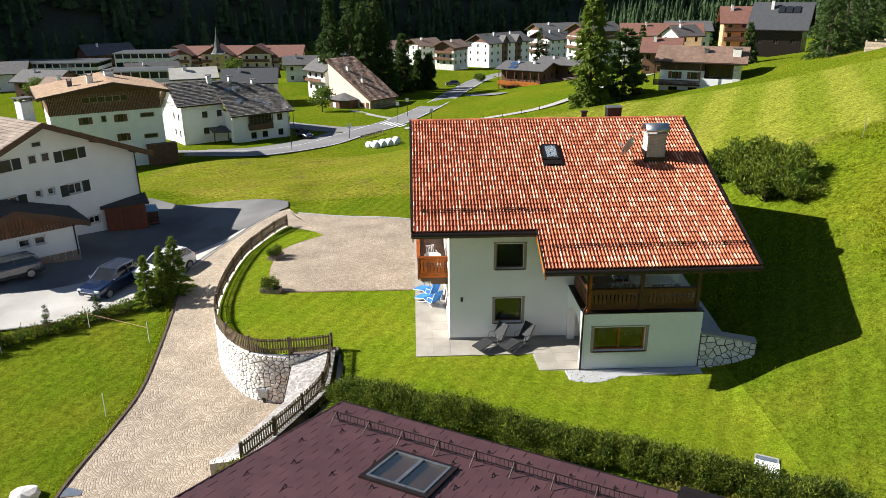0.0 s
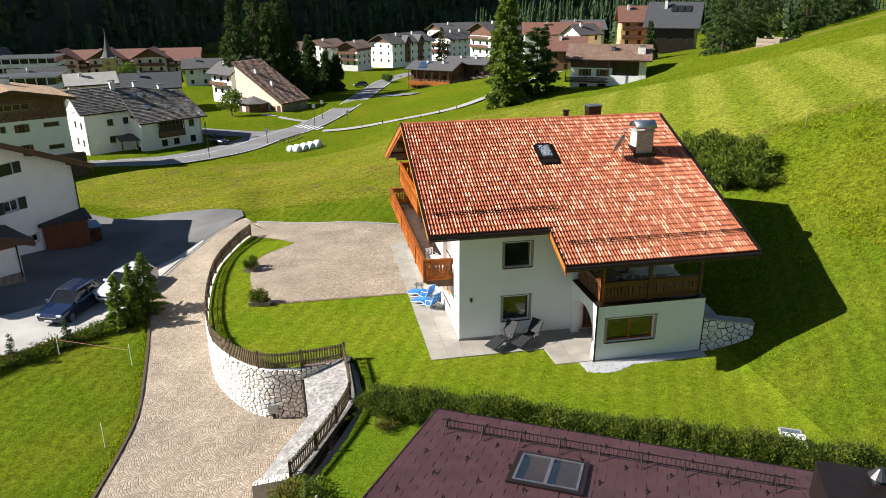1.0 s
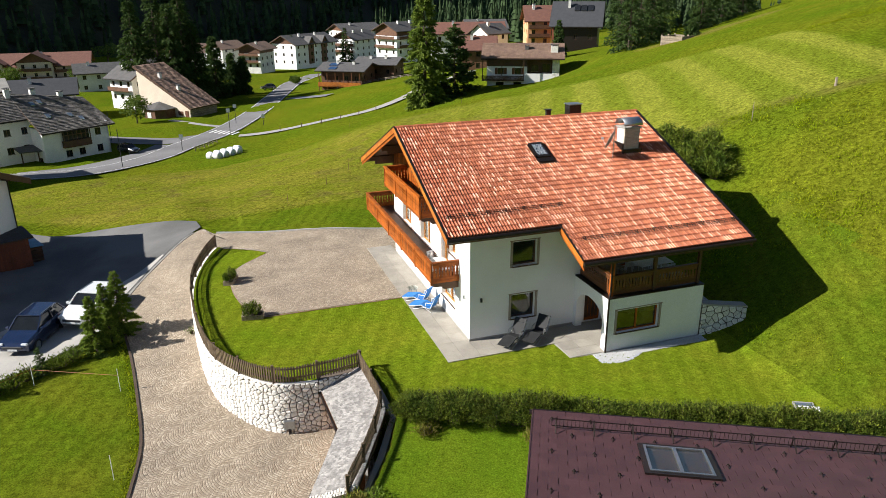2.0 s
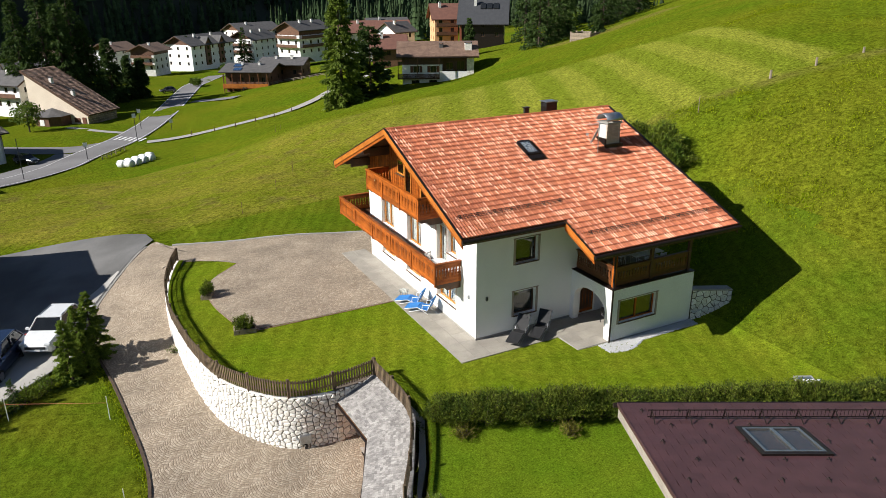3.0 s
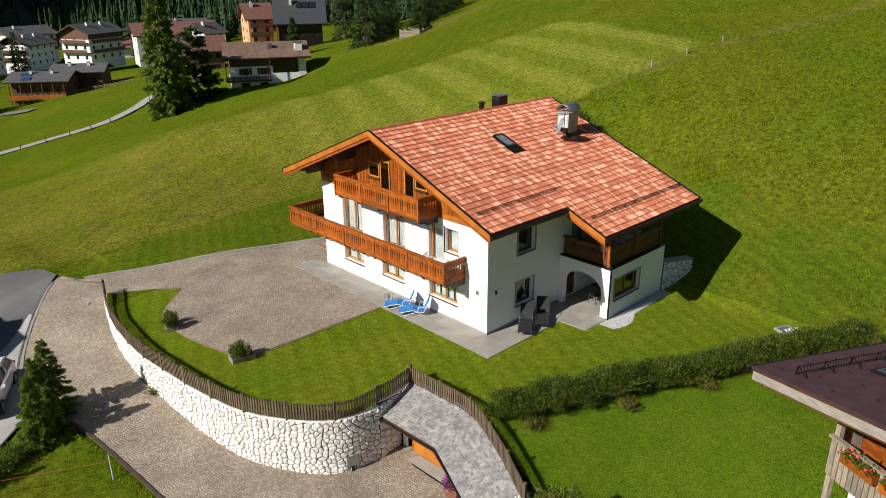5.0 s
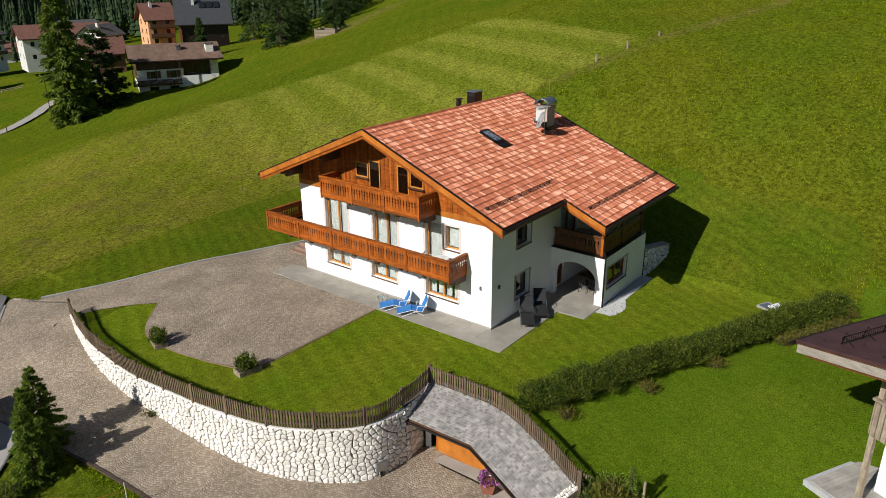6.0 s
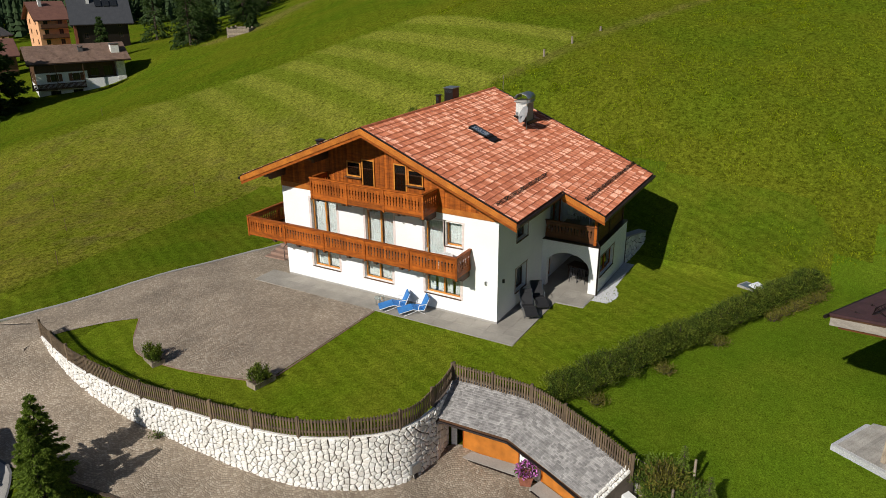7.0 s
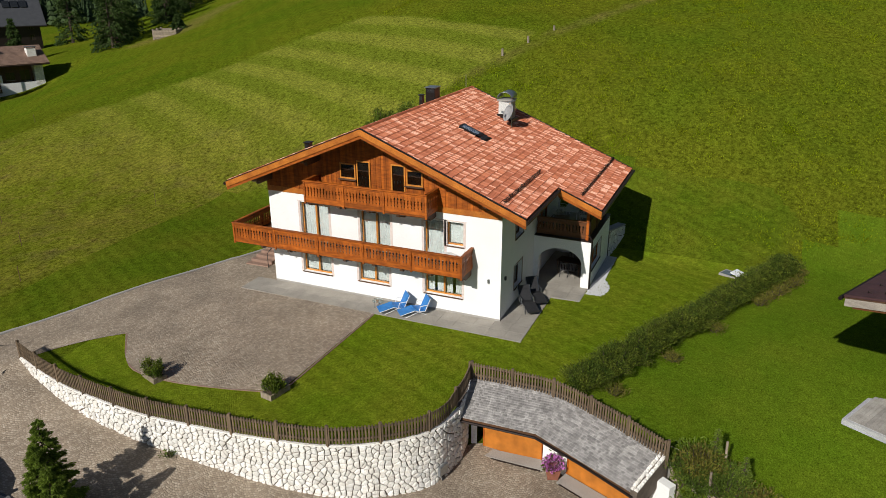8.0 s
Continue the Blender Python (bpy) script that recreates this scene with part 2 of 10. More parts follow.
BROWN = mat("brown_cladding", (0.16, 0.075, 0.04), (0.11, 0.05, 0.027), 1.5, 20, 0.7, 0.3, rand=0.1)
GUTTER = mat("brown_metal", (0.035, 0.025, 0.022), (0.028, 0.02, 0.018), 3, 30, 0.4, 0.03, metal=0.6)
STEEL = mat("grey_metal", (0.45, 0.47, 0.49), (0.38, 0.4, 0.42), 3, 30, 0.35, 0.03, metal=0.9)
DARK_METAL = mat("dark_metal", (0.05, 0.05, 0.055), (0.035, 0.035, 0.04), 3, 30, 0.45, 0.03, metal=0.5)
# crest: pale colour of the painted sheen and mottles on the tile crowns
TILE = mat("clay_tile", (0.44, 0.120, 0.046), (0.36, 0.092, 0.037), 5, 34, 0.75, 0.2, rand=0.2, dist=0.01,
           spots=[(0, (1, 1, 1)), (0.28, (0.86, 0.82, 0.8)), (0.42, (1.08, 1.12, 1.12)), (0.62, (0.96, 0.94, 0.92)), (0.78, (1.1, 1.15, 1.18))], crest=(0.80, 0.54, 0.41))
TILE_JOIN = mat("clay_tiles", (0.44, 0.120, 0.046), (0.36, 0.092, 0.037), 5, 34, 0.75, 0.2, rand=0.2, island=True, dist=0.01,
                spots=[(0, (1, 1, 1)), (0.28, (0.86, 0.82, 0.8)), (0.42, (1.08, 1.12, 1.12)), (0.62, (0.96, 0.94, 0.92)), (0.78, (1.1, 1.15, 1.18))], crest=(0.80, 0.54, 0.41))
SLATE = mat("stone_shingle", (0.36, 0.34, 0.325), (0.25, 0.235, 0.225), 2.2, 30, 0.8, 0.5, rand=0.3)
SLATE_JOIN = mat("stone_shingles", (0.36, 0.34, 0.325), (0.25, 0.235, 0.225), 2.2, 30, 0.8, 0.5, rand=0.3, island=True)
MAROON = mat("maroon_shingle", (0.074, 0.033, 0.036), (0.06, 0.027, 0.030), 2, 60, 0.5, 0.15, rand=0.1)
MAROON_JOIN = mat("maroon_shingles", (0.074, 0.033, 0.036), (0.06, 0.027, 0.030), 2, 60, 0.5, 0.15, rand=0.1, island=True)
STONE = mat("pale_limestone", (0.82, 0.80, 0.76), (0.72, 0.68, 0.62), 3, 30, 0.9, 0.6, rand=0.16)
STONE_JOIN = mat("pale_limestones", (0.82, 0.80, 0.76), (0.72, 0.68, 0.62), 3, 30, 0.9, 0.6, rand=0.16, island=True)
MORTAR = mat("mortar", (0.13, 0.10, 0.078), (0.095, 0.075, 0.058), 4, 40, 0.95, 0.4)
GRAVEL = mat("white_gravel", (0.62, 0.62, 0.62), (0.45, 0.45, 0.46), 20, 45, 0.9, 1.0, dist=0.05)
CONCRETE = mat("concrete", (0.36, 0.34, 0.31), (0.30, 0.285, 0.26), 0.8, 40, 0.85, 0.15)
SLAB = mat("terrace_slab", (0.35, 0.32, 0.275), (0.28, 0.255, 0.22), 1.2, 40, 0.7, 0.15, rand=0.07)
ASPHALT = mat("aged_asphalt", (0.16, 0.157, 0.155), (0.10, 0.098, 0.096), 0.3, 50, 0.9, 0.3)
# paler copy of the lot's asphalt, with sunlight put into its colour
LIT_ASPHALT = mat("sunlit_asphalt", (0.42, 0.40, 0.375), (0.30, 0.285, 0.265), 0.35, 40, 0.9, 0.3)
ROAD = mat("road_asphalt", (0.20, 0.195, 0.2), (0.155, 0.15, 0.155), 0.15, 30, 0.9, 0.2)
WHITE = mat("white_paint", (0.78, 0.78, 0.78), (0.7, 0.7, 0.7), 2, 30, 0.6, 0.1)
WRAP = mat("white_film", (0.82, 0.83, 0.84), (0.74, 0.75, 0.77), 2, 18, 0.35, 0.4)
CURTAIN = mat("white_curtain", (0.75, 0.75, 0.73), (0.62, 0.62, 0.6), 2, 30, 0.9, 0.1)
DARKROOM = mat("room_wall", (0.3, 0.27, 0.23), (0.25, 0.22, 0.19), 1, 20, 0.9, 0.0)
BLUE = mat("blue_fabric", (0.035, 0.21, 0.56), (0.028, 0.17, 0.47), 3, 60, 0.7, 0.2)
BLACK = mat("black_fabric", (0.018, 0.018, 0.02), (0.012, 0.012, 0.014), 3, 60, 0.75, 0.2)
ORANGE = mat("orange_door", (0.50, 0.17, 0.02), (0.44, 0.145, 0.016), 0.8, 2.5, 0.5, 0.02)
GLASS = glass_mat("glass")
GLASS_DARK = glass_mat("tinted_glass", (0.35, 0.38, 0.36))
COBBLE = cobble_mat("porphyry_setts")
MEADOW = grass_mat("meadow_grass", (0.084, 0.128, 0.007), (0.124, 0.140, 0.010), 0.07, 0.03, 0.9, 2.2, 9.0, mown=True, clumps=3.2, depth=0.62)
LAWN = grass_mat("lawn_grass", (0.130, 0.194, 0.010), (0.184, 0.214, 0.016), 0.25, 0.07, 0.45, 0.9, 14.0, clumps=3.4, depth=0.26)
# darker and clumpier than LAWN; for the east, north and west lawns
LAWN_E = grass_mat("darker_lawn_grass", (0.090, 0.136, 0.008), (0.130, 0.150, 0.012), 0.25, 0.06, 0.45, 0.9, 12.0, clumps=3.4, depth=0.36)
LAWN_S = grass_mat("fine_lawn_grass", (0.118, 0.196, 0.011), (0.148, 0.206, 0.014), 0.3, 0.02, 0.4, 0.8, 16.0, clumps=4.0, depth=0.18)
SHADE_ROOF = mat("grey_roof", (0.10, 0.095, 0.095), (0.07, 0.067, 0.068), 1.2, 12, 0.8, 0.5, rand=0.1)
BROWN_ROOF = mat("brown_roof", (0.22, 0.145, 0.105), (0.165, 0.11, 0.082), 1.2, 12, 0.8, 0.5, rand=0.1)
RED_ROOF = mat("red_roof", (0.185, 0.082, 0.058), (0.145, 0.064, 0.047), 1.2, 12, 0.8, 0.5, rand=0.1)
NEEDLE = mat("needles", (0.034, 0.066, 0.014), (0.055, 0.09, 0.018), 0.8, 9, 0.8, 0.0, rand=0.35, island=True, spec=0.2, thin=0.35)
NEEDLE_FAR = mat("far_needles", (0.028, 0.050, 0.022), (0.040, 0.062, 0.025), 0.03, 0.4, 0.9, 0.0, rand=0.4, island=True, spec=0.1)
LARCH = mat("larch_needles", (0.16, 0.215, 0.03), (0.11, 0.16, 0.024), 0.8, 9, 0.8, 0.0, rand=0.35, island=True, spec=0.2, thin=0.4)
PINE = mat("mountain_pine", (0.068, 0.115, 0.012), (0.155, 0.185, 0.018), 0.9, 9, 0.75, 0.0, rand=0.65, island=True, spec=0.2, thin=0.35)
LEAF = mat("leaves", (0.08, 0.13, 0.018), (0.115, 0.16, 0.022), 0.9, 9, 0.7, 0.0, rand=0.4, island=True, spec=0.2, thin=0.4)
BARK = mat("bark", (0.09, 0.065, 0.045), (0.06, 0.045, 0.03), 4, 20, 0.95, 0.6)
STEP_STONE = mat("brown_porphyry", (0.30, 0.19, 0.14), (0.23, 0.145, 0.105), 3, 30, 0.8, 0.3)
SOIL = mat("soil", (0.09, 0.06, 0.04), (0.06, 0.04, 0.028), 4, 20, 0.95, 0.6)


# ---- mesh helpers ----
def thing(name, label, category, m=None, group="", kind=""):
    ob = new(name)
    ob.empty_display_size = 0.2
    if m is not None:
        ob.matrix_basis = m
    return tagged(ob, label, category, group, kind)


def mesh_ob(name, verts, faces, material, parent=None, label="", smooth=False):
    me = bpy.data.meshes.new(name)
    me.from_pydata(verts, [], faces)
    me.materials.append(material)
    if smooth:
        me.polygons.foreach_set("use_smooth", [True] * len(me.polygons))
    ob = new(name, me)
    ob.parent = parent
    if label:
        ob["label"] = label
    return ob


def part(name, bm, material, parent, label="", smooth=False):
    bmesh.ops.recalc_face_normals(bm, faces=bm.faces)
    me = bpy.data.meshes.new(name)
    bm.to_mesh(me)
    bm.free()
    me.materials.append(material)
    if smooth:
        me.polygons.foreach_set("use_smooth", [True] * len(me.polygons))
    ob = new(name, me)
    ob.parent = parent
    if label:
        ob["label"] = label
    return ob


def piece(name, me, parent, m):
    """A repeat on shared mesh data."""
    ob = new(name, me)
    ob.parent = parent
    ob.matrix_basis = m
    return ob


CUBE_F = [(0, 3, 2, 1), (4, 5, 6, 7), (0, 1, 5, 4), (1, 2, 6, 5), (2, 3, 7, 6), (3, 0, 4, 7)]


def box(bm, x0, y0, z0, x1, y1, z1, m=None, bevel=0.0):
    vs = [Vector(p) for p in ((x0, y0, z0), (x1, y0, z0), (x1, y1, z0), (x0, y1, z0), (x0, y0, z1), (x1, y0, z1), (x1, y1, z1), (x0, y1, z1))]
    vs = [bm.verts.new(m @ v if m is not None else v) for v in vs]
    fs = [bm.faces.new([vs[i] for i in f]) for f in CUBE_F]
    if bevel:
        bmesh.ops.bevel(bm, geom=list({e for f in fs for e in f.edges}), offset=bevel, segments=1, affect="EDGES")
    return bm


def slab(bm, pts, d):
    """A polygon of 3D points pushed through by the vector d."""
    d = Vector(d)
    a = [bm.verts.new(Vector(p)) for p in pts]
    b = [bm.verts.new(Vector(p) + d) for p in pts]
    n = len(pts)
    bm.faces.new(a)
    bm.faces.new(b[::-1])
    for i in range(n):
        bm.faces.new((a[i], b[i], b[(i + 1) % n], a[(i + 1) % n]))
    return bm


def rod(bm, p0, p1, r0, r1=None, seg=8, cap=True):
    p0, p1 = Vector(p0), Vector(p1)
    r1 = r0 if r1 is None else r1
    q = (p1 - p0).to_track_quat("Z", "Y").to_matrix()
    ra, rb = [], []
    for i in range(seg):
        c = Vector((math.cos(2 * math.pi * i / seg), math.sin(2 * math.pi * i / seg), 0))
        ra.append(bm.verts.new(p0 + q @ (c * r0)))
        rb.append(bm.verts.new(p1 + q @ (c * r1)))
    for i in range(seg):
        bm.faces.new((ra[i], ra[(i + 1) % seg], rb[(i + 1) % seg], rb[i]))
    if cap:
        bm.faces.new(ra[::-1]), bm.faces.new(rb)
    return bm


def B():
    return bmesh.new()


def wall_mesh(u0, u1, v0, v1, holes, depth, place):
    """A wall in (u, v) with square holes through it. place(u, v, d) gives the world point, d inward from the face."""
    us = sorted({u0, u1, *[h[0] for h in holes], *[h[1] for h in holes]})
    vs = sorted({v0, v1, *[h[2] for h in holes], *[h[3] for h in holes]})
    verts, faces, ids = [], [], {}

    def vid(u, v, d):
        k = (round(u, 4), round(v, 4), d)
        if k not in ids:
            ids[k] = len(verts)
            verts.append(tuple(place(u, v, d)))
        return ids[k]

    def solid(i, j):
        if not (0 <= i < len(us) - 1 and 0 <= j < len(vs) - 1):
            return False
        cu, cv = (us[i] + us[i + 1]) / 2, (vs[j] + vs[j + 1]) / 2
        return not any(h[0] < cu < h[1] and h[2] < cv < h[3] for h in holes)

    for i in range(len(us) - 1):
        for j in range(len(vs) - 1):
            if not solid(i, j):
                continue
            a, b, c, e = us[i], us[i + 1], vs[j], vs[j + 1]
            faces.append((vid(a, c, 0), vid(b, c, 0), vid(b, e, 0), vid(a, e, 0)))
            faces.append((vid(a, c, depth), vid(a, e, depth), vid(b, e, depth), vid(b, c, depth)))
            for ii, jj, p, q in ((i - 1, j, (a, e), (a, c)), (i + 1, j, (b, c), (b, e)), (i, j - 1, (a, c), (b, c)), (i, j + 1, (b, e), (a, e))):
                if not solid(ii, jj):
                    faces.append((vid(*q, 0), vid(*p, 0), vid(*p, depth), vid(*q, depth)))
    return verts, faces


# ---- ground ----
GX = [-120, -40, -16, 0, 14, 30, 60, 110, 200]
GY = [-60, -12, 8, 28, 60, 100, 140, 200, 320]
HEIGHTS = np.array([
    [-21.1, -8.4, -2.4, 0.0, -2.3, 0.9, 13.3, 31.1, 56.5],
    [-13.8, -4.8, -3.4, 0.3, 0.8, 7.2, 17.1, 32.1, 53.1],
    [-11.5, -3.5, -2.0, 0.2, 1.1, 8.7, 15.4, 30.6, 51.0],
    [-10.3, -1.6, -1.5, 0.0, 0.9, 6.4, 14.7, 27.1, 47.7],
    [-12.5, -7.6, -6.0, -3.6, 0.2, 2.5, 8.8, 19.7, 40.8],
    [-14.6, -12.3, -12.2, -11.3, -8.7, -6.8, 0.0, 10.3, 31.0],
    [-16.2, -13.8, -12.9, -12.8, -11.3, -8.3, -3.4, 3.4, 21.3],
    [-15.1, -13.8, -14.2, -14.3, -14.2, -13.3, -10.1, -6.0, 3.0],
    [-13.3, -15.6, -16.4, -17.1, -17.8, -18.4, -18.5, -16.0, -8.0],
])


def knots(ks, v):
    """Smooth weights of the height grid's lines at v."""
    v = min(max(v, ks[0]), ks[-1])
    i = min(max(int(np.searchsorted(ks, v)) - 1, 0), len(ks) - 2)
    h = ks[i + 1] - ks[i]
    u = (v - ks[i]) / h
    w = np.zeros(len(ks))
    w[i] += 2 * u ** 3 - 3 * u ** 2 + 1
    w[i + 1] += -2 * u ** 3 + 3 * u ** 2
    for j, c in ((i, u ** 3 - 2 * u ** 2 + u), (i + 1, u ** 3 - u ** 2)):
        a, b = max(j - 1, 0), min(j + 1, len(ks) - 1)
        w[a] -= c * h / (ks[b] - ks[a])
        w[b] += c * h / (ks[b] - ks[a])
    return w


def land(x, y):
    return float(knots(GY, y) @ HEIGHTS @ knots(GX, x)) - 2.2 * math.exp(-((x + 26) / 13) ** 2 - ((y - 81) / 9) ** 2) - 2.0 * math.exp(-((x - 59) / 9) ** 2 - ((y - 110) / 9) ** 2) + 1.1 * math.exp(-((x + 20) / 12) ** 2 - ((y - 64) / 10) ** 2) + 1.4 * math.exp(-((x + 31) / 12) ** 2 - ((y - 61) / 8) ** 2)


def smooth(a, b, v):
    t = min(max((v - a) / (b - a), 0), 1)
    return t * t * (3 - 2 * t)


def drive_z(x, y):
    z = np.interp(y, [-30, -8, -0.7, 10, 20, 24, 29, 40], [-4.6, -3.45, -2.85, -1.8, -1.2, -1.0, -0.95, -1.2])
    return float(z + (x + 12.5) * np.interp(y, [0, 8, 20], [0.03, 0.06, 0.2]))


def pad_z(x, y):
    d = (x + 4) * -0.58 + (y - 10) * 0.81
    return float(np.interp(d, [0, 3, 5, 7.6, 9.5, 12, 16, 24], [-0.04, -0.12, -0.24, -0.26, -0.42, -0.75, -1.05, -1.3]))


# outer face of the curved retaining wall, from its low end to the garage
WALL_LINE = [(-11.15, 20.1), (-11.9, 17.6), (-12.5, 14.8), (-12.8, 11.8), (-12.75, 8.8), (-12.45, 5.3), (-11.85, 2.6), (-10.6, 0.5), (-9.3, -0.6), (-7.6, -0.95)]


def spline(pts, step):
    """Points at even steps along a smooth curve through pts."""
    pts = [Vector(p) for p in pts]
    ext = [2 * pts[0] - pts[1], *pts, 2 * pts[-1] - pts[-2]]
    out = []
    for i in range(1, len(ext) - 2):
        p0, p1, p2, p3 = ext[i - 1:i + 3]
        for k in range(20):
            u = k / 20
            out.append(0.5 * (2 * p1 + (p2 - p0) * u + (2 * p0 - 5 * p1 + 4 * p2 - p3) * u * u + (3 * p1 - p0 - 3 * p2 + p3) * u ** 3))
    out.append(pts[-1])
    acc = [0.0]
    for a, b in zip(out, out[1:]):
        acc.append(acc[-1] + (b - a).length)
    n = max(2, round(acc[-1] / step) + 1)
    ss = np.linspace(0, acc[-1], n)
    dims = [np.interp(ss, acc, [p[k] for p in out]) for k in range(len(out[0]))]
    return [Vector(c) for c in zip(*dims)]


WALL = spline(WALL_LINE, 0.1)
INNER = []
for _i in range(0, len(WALL), 6):
    _a, _b = WALL[max(_i - 1, 0)], WALL[min(_i + 1, len(WALL) - 1)]
    _t = (_b - _a).normalized()
    INNER.append(WALL[_i] + Vector((-_t.y, _t.x)) * 0.42)
EDGE = np.array([(-9.0, 70), (-10.0, 34), (-10.6, 24)] + [tuple(p) for p in INNER] + [(-7.2, -0.45), (-5.2, -0.35), (-4.85, -2.5), (-4.9, -4.5), (-5.9, -6.9), (-7.2, -9.2), (-8.2, -11.5), (-9.5, -20), (-10, -60)])


def edge_side(x, y):
    """Signed distance to the edge between the upper and the lower level: plus on the upper side."""
    a, b = EDGE[:-1], EDGE[1:]
    d = b - a
    t = np.clip(((x - a[:, 0]) * d[:, 0] + (y - a[:, 1]) * d[:, 1]) / (d ** 2).sum(1), 0, 1)
    q = a + d * t[:, None]
    r = np.hypot(x - q[:, 0], y - q[:, 1])
    k = int(r.argmin())
    near = np.flatnonzero(r < r[k] + 1e-6)
    s = 0.0
    for k in near:
        c = d[k, 0] * (y - q[k, 1]) - d[k, 1] * (x - q[k, 0])
        s += c / np.hypot(*d[k])
    return float(r[k] if s > 0 else -r[k])


def ground_z(x, y):
    base = land(x, y)
    if x < -45 or x > 20 or y < -45 or y > 60:
        return base
    mask = smooth(-16.5, -13, x) * (1 - smooth(10.7, 14, x)) * smooth(-15, -9, y) * (1 - smooth(20, 30, y))
    high = base + (pad_z(x, y) - base) * mask
    low_mask = smooth(-34, -20, x) * smooth(-30, -14, y) * (1 - smooth(30, 44, y))
    low = base + (drive_z(x, y) - base) * low_mask
    s = edge_side(x, y)
    w = 0.3 if -8.8 < y < 19 else (0.3 + 2.7 * smooth(8.8, 10.5, -y) if y < 0 else 0.3 + 4 * smooth(19, 22, y))
    return low + (high - low) * smooth(-w, 0, s)


def lines(parts):
    out = []
    for a, b, st in parts:
        out += list(np.linspace(a, b, max(2, round((b - a) / st) + 1))[:-1])
    return out + [parts[-1][1]]


def LAWN_EAST(y):
    """Where the smooth lawn behind the chalet meets the rough meadow."""
    return float(np.interp(y, [-14, -12, -6, -2, 3, 9, 14, 26], [17.0, 20.2, 20.0, 20.7, 21.6, 19.0, 17.0, 12.0])) + 0.35 * noise.noise((y * 0.5, 3.0, 7.0))


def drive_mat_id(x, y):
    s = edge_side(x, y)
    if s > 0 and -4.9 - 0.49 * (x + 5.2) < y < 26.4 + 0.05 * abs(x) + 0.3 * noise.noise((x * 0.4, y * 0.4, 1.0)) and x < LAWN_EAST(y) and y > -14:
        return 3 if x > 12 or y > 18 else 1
    if s > 0 and y <= -4.9 - 0.49 * (x + 5.2) and x < 19:
        return 2
    if s <= 0 and y < 12 and x < -14:
        return 3
    return 0


MOWN_FIELD = [(-7.3, 27.2), (0.3, 26.1), (6.6, 25.8), (12.3, 25.2), (19.5, 19.5), (27, 14.4), (32.6, 11.2), (39, 10.0), (43.6, 20.4), (51.7, 35.5), (44.6, 43.2), (38.3, 47.1), (32.4, 51), (24, 55.6), (15.6, 57.2), (6, 63), (-4, 77), (-30, 70), (-36, 48), (-15.5, 30.4)]


def field(x, y):
    """1 on the hay field of the hillside, falling to 0 across its edge."""
    d, inside = 1e9, False
    for (ax, ay), (bx, by) in zip(MOWN_FIELD, MOWN_FIELD[1:] + MOWN_FIELD[:1]):
        u = min(max(((x - ax) * (bx - ax) + (y - ay) * (by - ay)) / ((bx - ax) ** 2 + (by - ay) ** 2), 0), 1)
        d = min(d, math.hypot(x - ax - u * (bx - ax), y - ay - u * (by - ay)))
        if (ay > y) != (by > y) and x < ax + (y - ay) / (by - ay) * (bx - ax):
            inside = not inside
    soft = 0.45 if x > 14 else 0.45 + 2.5 * smooth(40, 60, y)
    return smooth(-soft, soft, d if inside else -d)


TRACK = [(25, 15.2), (28.5, 13.0), (32.7, 10.7), (39, 7.7), (46, 4), (60, -4)]


BANK = [(79, 101), (84, 96.5), (90, 98.5), (101, 104), (114, 107)]


def track(x, y):
    """The worn strip along the posts below the mown field."""
    d = 1e9
    for (ax, ay), (bx, by) in zip(TRACK, TRACK[1:]):
        u = min(max(((x - ax) * (bx - ax) + (y - ay) * (by - ay)) / ((bx - ax) ** 2 + (by - ay) ** 2), 0), 1)
        d = min(d, math.hypot(x - ax - u * (bx - ax), y - ay - u * (by - ay)))
    e = 1e9
    for (ax, ay), (bx, by) in zip(BANK, BANK[1:]):
        u = min(max(((x - ax) * (bx - ax) + (y - ay) * (by - ay)) / ((bx - ax) ** 2 + (by - ay) ** 2), 0), 1)
        e = min(e, math.hypot(x - ax - u * (bx - ax), y - ay - u * (by - ay)))
    return max(0.7 * (1 - smooth(0.2, 1.4, d)) * (0.6 + noise.noise((x * 0.5, y * 0.5, 4.0))), 0.75 * (1 - smooth(1.5, 4.5, e)))


